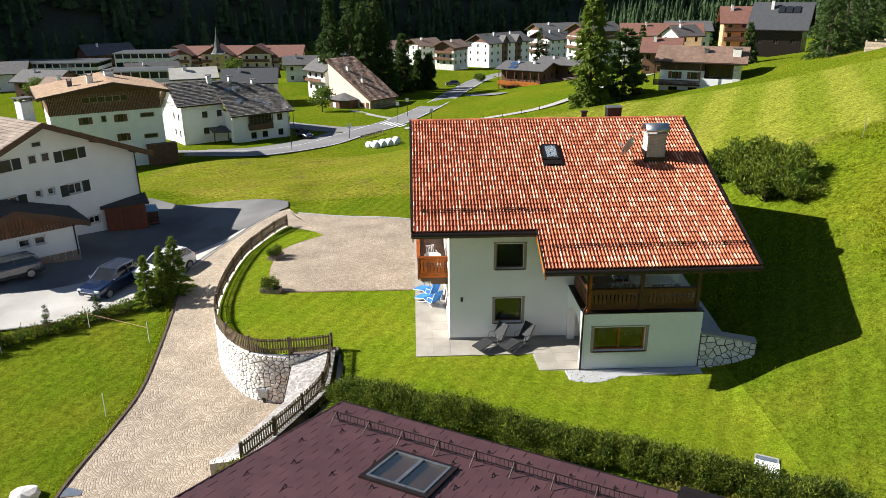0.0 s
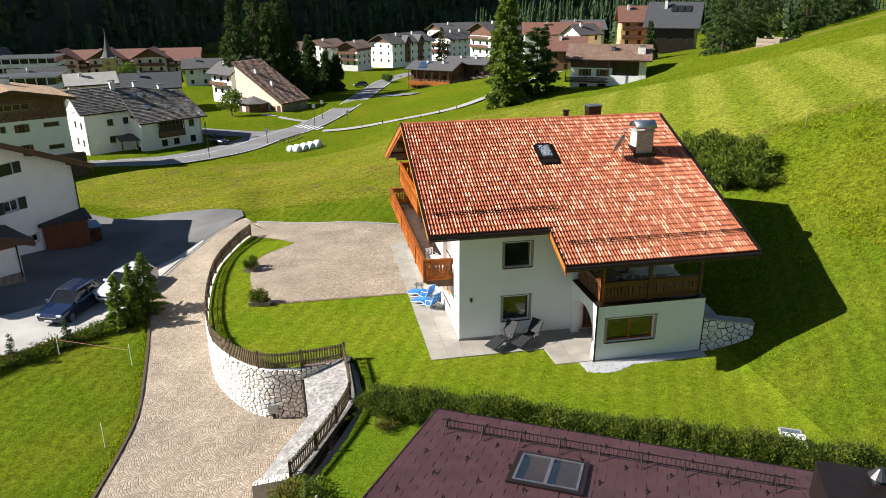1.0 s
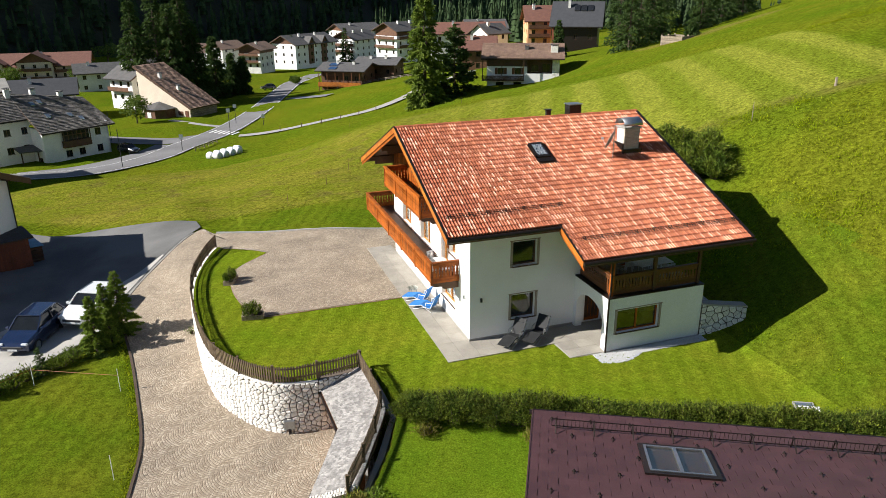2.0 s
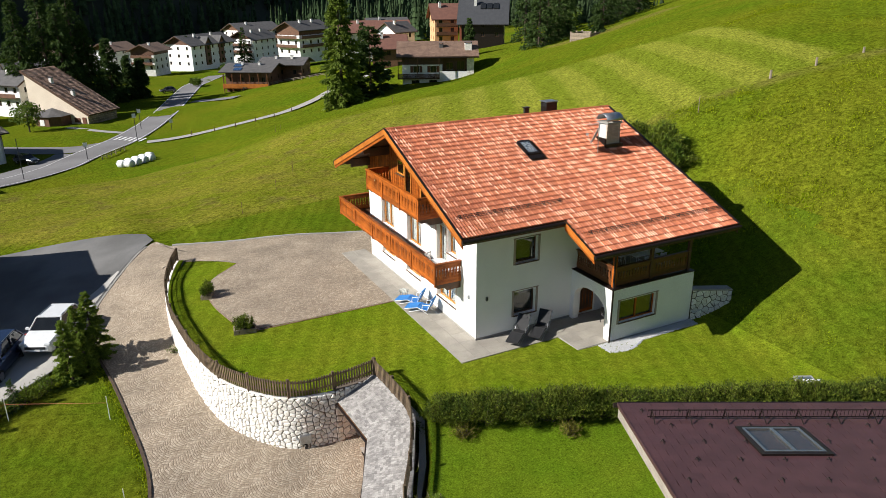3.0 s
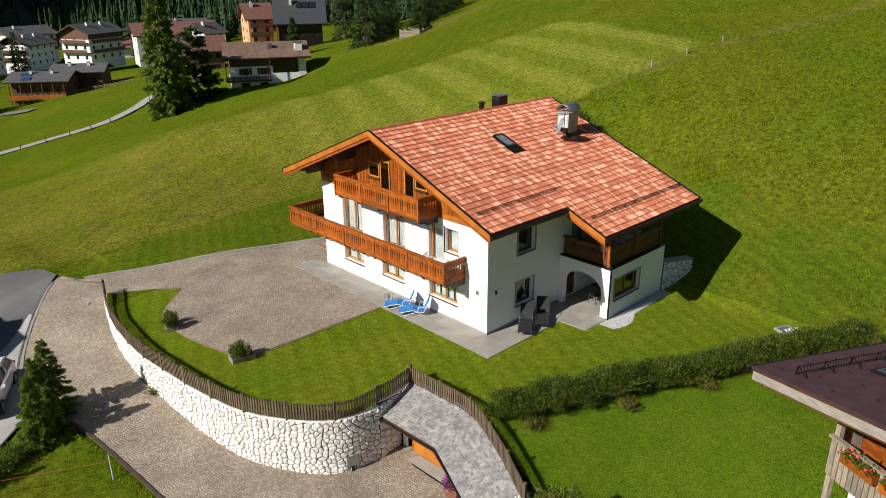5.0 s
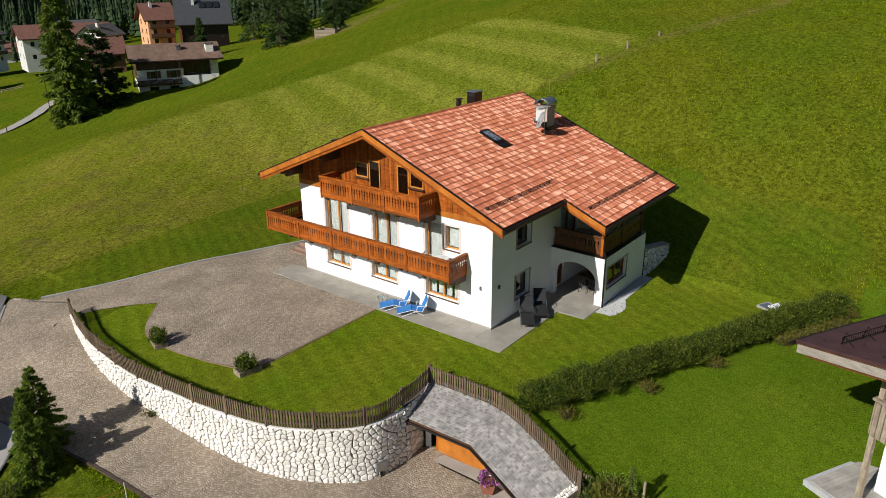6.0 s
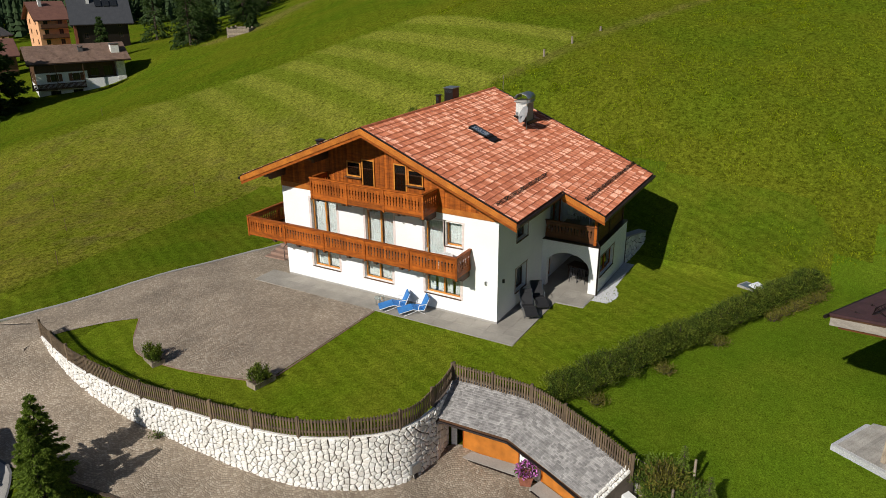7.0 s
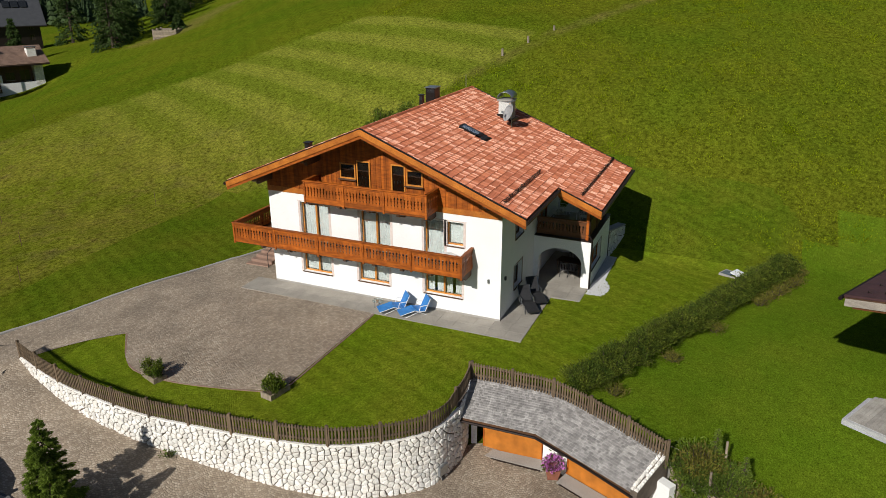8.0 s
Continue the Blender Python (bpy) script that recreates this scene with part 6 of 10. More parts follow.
def build_lodge():
    L, W, sl = 15.0, 8.2, 0.2

    def pt(a, b, h=0.0):
        return NM @ Vector((a, b, sl * (b if b < W else 2 * W - b) + h))

    bm = B()
    slab(bm, [pt(0, 0), pt(L, 0), pt(L, W), pt(0, W)], (0, 0, -0.12))
    slab(bm, [pt(0, W), pt(L, W), pt(L, 2 * W), pt(0, 2 * W)], (0, 0, -0.12))
    rf = part("roof", bm, WOOD_DARK, lodge, "roof deck")
    # shingles
    rng = random.Random(2)
    jv, jf, cnt = [], [], 0
    rw, cw = 0.29, 0.44
    for r in range(int(W / rw)):
        for c in range(-1, int(L / cw) + 1):
            a0 = c * cw + (r % 2) * cw / 2 + rng.uniform(-0.006, 0.006)
            a1 = a0 + cw - 0.012
            a0, a1 = max(a0, 0.0), min(a1, L)
            if a1 - a0 < 0.05:
                continue
            b0, b1 = r * rw, min((r + 1.15) * rw, W)
            if 2.65 < (a0 + a1) / 2 < 4.15 and 1.8 < (b0 + b1) / 2 < 3.1:
                continue
            h = rng.uniform(0, 0.003)
            v = [pt(a0, b0, 0.004), pt(a1, b0, 0.004), pt(a1, b1, 0.004), pt(a0, b1, 0.004), pt(a0, b0, 0.026 + h), pt(a1, b0, 0.026 + h), pt(a1, b1, 0.008 + h), pt(a0, b1, 0.008 + h)]
            v = [tuple(q) for q in v]
            f = [(4, 5, 6, 7), (0, 1, 5, 4), (1, 2, 6, 5), (3, 0, 4, 7)]
            if r < 13 and a0 < 9 and cnt < 280:
                mesh_ob("shingle", v, f, MAROON, rf)
                cnt += 1
            else:
                o = len(jv)
                jv += v
                jf += [tuple(i + o for i in q) for q in f]
    for a0, a1, b0, b1 in ((0, L, W, 2 * W),):
        o = len(jv)
        jv += [tuple(pt(a0, b0, 0.02)), tuple(pt(a1, b0, 0.02)), tuple(pt(a1, b1, 0.02)), tuple(pt(a0, b1, 0.02))]
        jf.append((o, o + 1, o + 2, o + 3))
    tagged(mesh_ob("shingles", jv, jf, MAROON_JOIN, rf), kind="stuff")
    # edge metal, fascia, soffit
    for a, b, c, e, nm, lo, hi, ma in ((-0.03, 0, 0.0, W, "edge_flashing", -0.05, 0.035, MAROON), (L, L + 0.03, 0, W, "edge_flashing", -0.05, 0.045, GUTTER),
                                       (0.02, 0.06, 0.03, W, "fascia", -0.42, -0.12, FASCIA), (0.1, 0.14, 0.3, W, "fascia", -0.52, -0.42, WOOD_BROWN_SHADED)):
        bm = B()
        slab(bm, [pt(a, c, lo), pt(a, e, lo), pt(a, e, hi), pt(a, c, hi)], NE1 * (b - a))
        part(nm, bm, ma, rf)
    bm = B()
    slab(bm, [pt(0.06, 0.02, -0.36), pt(L, 0.02, -0.36), pt(L, 0.02, -0.12), pt(0.06, 0.02, -0.12)], NE2 * 0.04)
    part("fascia", bm, FASCIA, rf)
    bm = B()
    slab(bm, [pt(0, -0.04, -0.02), pt(L, -0.04, -0.02), pt(L, -0.04, 0.04), pt(0, -0.04, 0.04)], NE2 * 0.05)
    part("edge_flashing", bm, GUTTER, rf)
    bm = B()
    rod(bm, pt(-0.1, -0.1, -0.1), pt(L, -0.1, -0.1), 0.07, seg=8)
    part("gutter", bm, GUTTER, rf)
    bm = B()
    slab(bm, [pt(0.14, 0.1, -0.35), pt(L, 0.1, -0.35), pt(L, W, -0.35), pt(0.14, W, -0.35)], (0, 0, -0.05))
    part("soffit", bm, WOOD_BROWN_SHADED, rf, "brown soffit boards")
    # snow guard: brackets and rails
    y = 1.12
    for a, b in ((0.5, 8.6),):
        bm = B()
        for h in (0.1, 0.3):
            rod(bm, pt(a, y, h), pt(b, y, h), 0.014, seg=5)
        k = a
        while k < b:
            rod(bm, pt(k, y, 0.1), pt(k, y, 0.3), 0.007, seg=4, cap=False)
            k += 0.1
        g = part("snow_guard", bm, GUTTER, rf, "brown metal snow guard")
        k = a + 0.1
        while k < b:
            bm = B()
            rod(bm, pt(k, y - 0.08, 0.02), pt(k, y, 0.33), 0.018, seg=5)
            rod(bm, pt(k, y, 0.3), pt(k, y + 0.35, 0.03), 0.016, seg=5)
            part("bracket", bm, GUTTER, g)
            k += 0.95
    hk = B()
    rod(hk, (-0.04, 0, 0.0), (0, 0, 0.07), 0.012, seg=4)
    rod(hk, (0.04, 0, 0.0), (0, 0, 0.07), 0.012, seg=4)
    rod(hk, (0, 0, 0.05), (0, 0.16, 0.02), 0.012, seg=4)
    hm = bpy.data.meshes.new("snow_hook")
    hk.to_mesh(hm)
    hk.free()
    hm.materials.append(GUTTER)
    for r in range(7):
        for c in range(13):
            a, b = 0.5 + c * 1.0 + (r % 2) * 0.5, 0.55 + r * 0.95
            if 2.5 < a < 4.3 and 1.6 < b < 3.3 or a > 9 and b < 3.5:
                continue
            p = pt(a, b, 0.02)
            piece("snow_hook", hm, rf, Matrix.Translation(p) @ NM.to_3x3().to_4x4())
    # roof window
    a0, a1, b0, b1 = 2.68, 4.1, 1.8, 3.12
    bm = B()
    for a, b, c, e in ((a0, a1, b0, b0 + 0.055), (a0, a1, b1 - 0.055, b1), (a0, a0 + 0.055, b0 + 0.055, b1 - 0.055), (a1 - 0.055, a1, b0 + 0.055, b1 - 0.055), ((a0 + a1) / 2 - 0.04, (a0 + a1) / 2 + 0.04, b0 + 0.055, b1 - 0.055)):
        slab(bm, [pt(a, c, -0.1), pt(b, c, -0.1), pt(b, e, -0.1), pt(a, e, -0.1)], (0, 0, 0.2))
    sk = part("skylight", bm, STEEL, rf, "double roof window in a grey metal frame")
    for a, b in ((a0 + 0.055, (a0 + a1) / 2 - 0.04), ((a0 + a1) / 2 + 0.04, a1 - 0.055)):
        bm = B()
        slab(bm, [pt(a, b0 + 0.055, 0.05), pt(b, b0 + 0.055, 0.05), pt(b, b1 - 0.055, 0.05), pt(a, b1 - 0.055, 0.05)], (0, 0, 0.02))
        part("pane", bm, MIRROR_GLASS, sk).visible_shadow = False
        # golden wood sheet for the timber interior seen through the pane
        bm = B()
        slab(bm, [pt(a, b0 + 0.055, -0.5), pt(b, b0 + 0.055, -0.5), pt(b, b1 - 0.055, -0.5), pt(a, b1 - 0.055, -0.5)], (0, 0, 0.02))
        part("blind", bm, WOOD_LIGHT, sk)
    bm = B()
    for a, b, c, e in ((a0 - 0.12, a0, b0 - 0.12, b1 + 0.12), (a1, a1 + 0.12, b0 - 0.12, b1 + 0.12), (a0, a1, b0 - 0.12, b0), (a0, a1, b1, b1 + 0.12)):
        slab(bm, [pt(a, c, 0.03), pt(b, c, 0.03), pt(b, e, 0.03), pt(a, e, 0.03)], (0, 0, 0.05))
    part("flashing", bm, GUTTER, sk)
    # vent box
    bm = B()
    for a, b, c, e, h in ((8.9, 10.3, 1.2, 3.0, 0.55),):
        q = [pt(a, c), pt(b, c), pt(b, e), pt(a, e)]
        top_ = max(v.z for v in q) + h
        lo = [bm.verts.new(v - Vector((0, 0, 0.1))) for v in q]
        hi = [bm.verts.new((v.x, v.y, top_)) for v in q]
        bm.faces.new(hi)
        for k in range(4):
            bm.faces.new((lo[k], lo[(k + 1) % 4], hi[(k + 1) % 4], hi[k]))
    dm = part("dormer", bm, GUTTER, rf, "dark metal-clad roof box")
    bm = B()
    c0 = pt(10.0, 1.6, 0.4)
    rod(bm, c0, c0 + Vector((0, 0, 0.5)), 0.14, seg=12)
    rod(bm, c0 + Vector((0, 0, 0.55)), c0 + Vector((0, 0, 0.75)), 0.22, 0.06, seg=12)
    part("vent", bm, DARK_METAL, dm)
    # body: timber upper floor on a white ground floor
    m0 = NM @ Matrix.Translation((0, 0, -NK.z))
    bm = B()
    box(bm, 2.6, 1.9, -0.2, L - 1.5, 2 * W - 1.5, 3.0, m0)
    part("wall", bm, PLASTER, lodge)
    bm = B()
    box(bm, 2.55, 1.85, 3.0, L - 1.4, 2 * W - 1.4, 5.3, m0)
    part("timber_wall", bm, WOOD, lodge)
    # west balcony with upright boards and flower boxes
    bm = B()
    box(bm, 1.4, 2.0, 3.0, 2.6, 9.0, 3.12, m0)
    bal = part("balcony", bm, WOOD_GREY, lodge, "weathered timber balcony")
    for k in range(38):
        bm = B()
        b = 2.05 + k * 0.18
        box(bm, 1.36, b, 2.85, 1.4, b + 0.15, 4.1 + 0.02 * (k % 2), m0)
        part("board", bm, WOOD_GREY, bal)
    bm = B()
    box(bm, 1.28, 1.95, 4.1, 1.46, 9.1, 4.18, m0)
    part("handrail", bm, WOOD_GREY, bal)
    for k in range(6):
        bm = B()
        box(bm, 1.42 + k * 0.19, 1.96, 2.85, 1.42 + k * 0.19 + 0.16, 2.0, 4.1 + 0.02 * (k % 2), m0)
        part("board", bm, WOOD_GREY, bal)
    for b in (2.1, 5.6, 9.0):
        bm = B()
        box(bm, 1.42, b - 0.08, 0.1, 1.58, b + 0.08, 5.3, m0)
        part("post", bm, WOOD_GREY, bal)
    for k in range(3):
        bm = B()
        b = 2.6 + k * 1.3
        box(bm, 1.1, b, 3.75, 1.34, b + 1.1, 4.0, m0)
        fb = part("flower_box", bm, WOOD, bal)
        rng2 = np.random.default_rng(k)
        n = 260
        base = np.array([m0 @ Vector((1.22 + rng2.normal(0, 0.1), b + rng2.uniform(0, 1.1), 4.0 + abs(rng2.normal(0, 0.1)))) for _ in range(n)])
        blades("flowers", base, rng2.normal(0, 1, (n, 3)) + (0, 0, 0.4), 0.1, 0.07, LEAF, fb)
        blades("blossoms", base[:70] + (0, 0, 0.06), rng2.normal(0, 1, (70, 3)), 0.07, 0.07, RED_BLOOM, fb)
    return pt


def blades(name, base, dirs, length, width, material, owner, kind="", droop=0.0):
    """Many small pointed leaves: base points, directions, sizes."""
    n = len(base)
    rng = np.random.default_rng(n)
    d = np.asarray(dirs, float)
    d = d / (np.linalg.norm(d, axis=1)[:, None] + 1e-9)
    ln = np.broadcast_to(np.asarray(length, float), (n,)) * rng.uniform(0.65, 1.35, n)
    wd = np.broadcast_to(np.asarray(width, float), (n,)) * rng.uniform(0.7, 1.3, n)
    r = rng.normal(0, 1, (n, 3))
    s = np.cross(d, r)
    s /= np.linalg.norm(s, axis=1)[:, None] + 1e-9
    b = np.asarray(base, float)
    mid = b + d * (ln * 0.45)[:, None]
    tip = b + d * ln[:, None] - np.array([0, 0, 1.0]) * (ln * droop)[:, None]
    v = np.stack([b, mid + s * wd[:, None] * 0.5, tip, mid - s * wd[:, None] * 0.5], 1).reshape(-1, 3)
    me = bpy.data.meshes.new(name)
    me.vertices.add(4 * n)
    me.vertices.foreach_set("co", v.astype(np.float32).ravel())
    me.loops.add(4 * n)
    me.loops.foreach_set("vertex_index", np.arange(4 * n, dtype=np.int32))
    me.polygons.add(n)
    me.polygons.foreach_set("loop_start", np.arange(0, 4 * n, 4, dtype=np.int32))
    me.materials.append(material)
    me.update()
    ob = new(name, me)
    ob.parent = owner
    if kind:
        ob["kind"] = kind
    return ob


def mirror_glass():
    return glass_mat("reflecting_glass", (0.7, 0.7, 0.62), 0.01, 0.0)


MIRROR_GLASS = mirror_glass()
RED_BLOOM = mat("red_blossom", (0.6, 0.08, 0.05), None, 5, 30, 0.7, 0.0, rand=0.4, island=True)
PINK_BLOOM = mat("pink_blossom", (0.55, 0.16, 0.5), None, 5, 30, 0.7, 0.0, rand=0.4, island=True)
build_lodge()


# timber deck with its white gravel border
DECKING = mat("grey_decking", (0.40, 0.375, 0.34), (0.30, 0.275, 0.245), 2, 24, 0.8, 0.3, rand=0.15)


def deck():
    d = thing("deck", "weathered timber deck with a white pebble border", "deck")
    o = Vector((-2.95, -14.95, 0.0))
    m = Matrix(((NE1.x, NE2.x, 0, o.x), (NE1.y, NE2.y, 0, o.y), (0, 0, 1, 0.12), (0, 0, 0, 1)))
    for k in range(34):
        bm = B()
        box(bm, 0.15, 0.15 + k * 0.145, 0, 6.0, 0.15 + k * 0.145 + 0.137, 0.05, m)
        part("plank", bm, DECKING, d)
    bm = B()
    box(bm, 0, 0, -0.2, 6.0, 0.15, 0.03, m)
    box(bm, 0, 0.15, -0.2, 0.15, 5, 0.03, m)
    part("border", bm, GRAVEL, d, "white pebble border")


deck()


# ---- village ----
def house(name, label, x, y, z, rz, w, d, h, pitch, walls, roofing, over=0.9, floors=2, cols=4, gcols=3, top=None, top_z=None, balcony=False, shutters=None, chimney=1, win=(1.0, 1.25), found=2.5):
    """A gabled house: local x along the ridge, y across it, from the corner (x, y)."""
    hs = thing(name, label, "house", pose(x, y, z, 0, 0, rz))
    fh = h / floors
    ww, wh = win

    def grid(length, n, fl):
        out = []
        for f in range(fl):
            for i in range(n):
                c = length * (i + 0.5) / n
                out.append((c - ww / 2, c + ww / 2, f * fh + fh * 0.32, f * fh + fh * 0.32 + wh))
        return out

    sides = [("front", w, lambda u, v, q: (u, q, v), grid(w, cols, floors)),
             ("back", w, lambda u, v, q: (w - u, d - q, v), []),
             ("left", d, lambda u, v, q: (q, d - u, v), grid(d, gcols, floors)),
             ("right", d, lambda u, v, q: (w - q, u, v), grid(d, gcols, floors))]
    rise = pitch * d / 2
    for nm, ln, place, holes in sides:
        plain = [True] * len(holes)
        inset = 0.3 if nm in ("left", "right") else 0.0
        v, f = wall_mesh(inset, ln - inset, -found, h, holes, 0.3, place)
        mesh_ob("wall", v, f, walls, hs)
        for (a, b, c, e), shut in zip(holes, plain):
            ww, wh = b - a, e - c
            o, ux, vx, nx = Vector(place(a, c, 0)), Vector(place(a + 1, c, 0)) - Vector(place(a, c, 0)), Vector((0, 0, 1)), Vector(place(a, c, 1)) - Vector(place(a, c, 0))
            m = Matrix(((ux.x, nx.x, 0, o.x), (ux.y, nx.y, 0, o.y), (0, 0, 1, o.z), (0, 0, 0, 1)))
            bm = B()
            for p in ((0, 0.08, 0, wh), (ww - 0.08, ww, 0, wh), (0.08, ww - 0.08, 0, 0.08), (0.08, ww - 0.08, wh - 0.08, wh), (ww / 2 - 0.04, ww / 2 + 0.04, 0.08, wh - 0.08)):
                box(bm, p[0], 0.1, p[2], p[1], 0.16, p[3], m)
            wi = part("window", bm, WHITE if shutters is GREEN_SHUTTER else WOOD_DARK, hs)
            bm = B()
            box(bm, 0.02, 0.13, 0.02, ww - 0.02, 0.15, wh - 0.02, m)
            part("pane", bm, PANE_FAR, wi)
            if shutters and shut:
                for s in (-0.55, ww + 0.03):
                    bm = B()
                    box(bm, s, -0.05, -0.03, s + 0.52, 0.0, wh + 0.03, m)
                    part("shutter", bm, shutters, wi)
    for xx in (0.0, w - 0.3):
        bm = B()
        slab(bm, [(xx, 0, h), (xx, d, h), (xx, d / 2, h + rise)], (0.3, 0, 0))
        part("gable", bm, top or walls, hs)
    if top and top_z is not None:
        for k, (a, b, c, e) in enumerate(((-0.06, 0.0, -0.06, d + 0.06), (w, w + 0.06, -0.06, d + 0.06), (0, w, -0.06, 0), (0, w, d, d + 0.06))):
            bm = B()
            box(bm, a, c, top_z, b, e, h)
            part("cladding", bm, top, hs)
    z0 = h + rise
    for s in (0, 1):
        ye = -over if s == 0 else d + over
        bm = B()
        slab(bm, [(-over, d / 2, z0 + 0.12), (w + over, d / 2, z0 + 0.12), (w + over, ye, h - pitch * over + 0.12), (-over, ye, h - pitch * over + 0.12)], (0, 0, 0.16))
        rf = part("roof", bm, roofing, hs)
        bm = B()
        slab(bm, [(-over, d / 2, z0 - 0.1), (-over, ye, h - pitch * over - 0.1), (-over, ye, h - pitch * over + 0.2), (-over, d / 2, z0 + 0.2)], (-0.06, 0, 0))
        part("verge_board", bm, WOOD_DARK, hs)
        bm = B()
        slab(bm, [(w + over, d / 2, z0 - 0.1), (w + over, ye, h - pitch * over - 0.1), (w + over, ye, h - pitch * over + 0.2), (w + over, d / 2, z0 + 0.2)], (0.06, 0, 0))
        part("verge_board", bm, WOOD_DARK, hs)
        bm = B()
        box(bm, -over, ye - 0.08, h - pitch * over - 0.02, w + over, ye + 0.08, h - pitch * over + 0.14)
        part("gutter", bm, GUTTER, hs)
    for k in range(chimney):
        xx = w * (0.3 + 0.4 * k)
        bm = B()
        box(bm, xx - 0.35, d * 0.36 - 0.35, z0 - rise * 0.4, xx + 0.35, d * 0.36 + 0.35, z0 + 0.7)
        ch = part("chimney", bm, PLASTER_OLD, hs)
        bm = B()
        box(bm, xx - 0.45, d * 0.36 - 0.45, z0 + 0.7, xx + 0.45, d * 0.36 + 0.45, z0 + 0.8)
        part("cap", bm, SHADE_ROOF, ch)
    if balcony:
        for f in range(1, floors):
            for fx in balcony:
                ln = w if fx == "front" else d
                bm = B()
                if fx == "front":
                    box(bm, 0.3, -1.1, f * fh - 0.15, w - 0.3, 0, f * fh)
                elif fx == "left":
                    box(bm, -1.1, 0.3, f * fh - 0.15, 0, d - 0.3, f * fh)
                else:
                    box(bm, w, 0.3, f * fh - 0.15, w + 1.1, d - 0.3, f * fh)
                bl = part("balcony", bm, WOOD_DARK, hs)
                bm = B()
                if fx == "front":
                    box(bm, 0.3, -1.14, f * fh, w - 0.3, -1.08, f * fh + 0.95)
                elif fx == "left":
                    box(bm, -1.14, 0.3, f * fh, -1.08, d - 0.3, f * fh + 0.95)
                else:
                    box(bm, w + 1.08, 0.3, f * fh, w + 1.14, d - 0.3, f * fh + 0.95)
                part("balustrade", bm, BROWN, bl)
    return hs


PANE_FAR = mat("far_window_glass", (0.02, 0.022, 0.025), None, 3, 20, 0.08, 0.0)
GREEN_SHUTTER = mat("dark_green_shutter", (0.012, 0.02, 0.018), None, 3, 20, 0.6, 0.1)
RED_SHUTTER = mat("brown_shutter", (0.14, 0.05, 0.025), None, 3, 20, 0.6, 0.1)
CHARCOAL = mat("charcoal_roof", (0.05, 0.052, 0.058), (0.04, 0.042, 0.048), 1.2, 12, 0.7, 0.4)

def facade(hs, ln, z0, z1, place, holes, walls, shutters=None, frame_mat=None, surround=None, depth=0.3):
    """A wall with its windows; holes: (centre, middle height, width, height, with shutters)."""
    frame_mat = frame_mat or WOOD_DARK
    rects = [(c - a / 2, c + a / 2, e - b / 2, e + b / 2) for c, e, a, b, q in holes]
    v, f = wall_mesh(0, ln, z0, z1, rects, depth, place)
    mesh_ob("wall", v, f, walls, hs)
    for (a, b, c, e), hole in zip(rects, holes):
        ww, wh = b - a, e - c
        o = Vector(place(a, c, 0))
        ux, nx = Vector(place(a + 1, c, 0)) - o, Vector(place(a, c, 1)) - o
        m = Matrix(((ux.x, nx.x, 0, o.x), (ux.y, nx.y, 0, o.y), (0, 0, 1, o.z), (0, 0, 0, 1)))
        t = 0.07
        bm = B()
        for p in ((0, t, 0, wh), (ww - t, ww, 0, wh), (t, ww - t, 0, t), (t, ww - t, wh - t, wh)) + (((ww / 2 - t / 2, ww / 2 + t / 2, t, wh - t),) if ww > 0.8 else ()):
            box(bm, p[0], 0.1, p[2], p[1], 0.16, p[3], m)
        wi = part("window", bm, frame_mat, hs)
        bm = B()
        box(bm, 0.02, 0.13, 0.02, ww - 0.02, 0.15, wh - 0.02, m)
        part("pane", bm, PANE_FAR, wi)
        bm = B()
        box(bm, -0.06, -0.07, -0.07, ww + 0.06, 0.1, 0.0, m)
        part("sill", bm, surround or CONCRETE, wi)
        if surround:
            bm = B()
            for p in ((-0.1, 0.0, 0, wh + 0.1), (ww, ww + 0.1, 0, wh + 0.1), (0, ww, wh, wh + 0.1)):
                box(bm, p[0], -0.03, p[2], p[1], 0.0, p[3], m)
            part("surround", bm, surround, wi)
        if shutters and hole[4]:
            sw = min(0.6, ww * 0.5 + 0.05)
            for q in (-sw - 0.03, ww + 0.03):
                bm = B()
                box(bm, q, -0.06, -0.03, q + sw, -0.005, wh + 0.03, m)
                part("shutter", bm, shutters, wi)


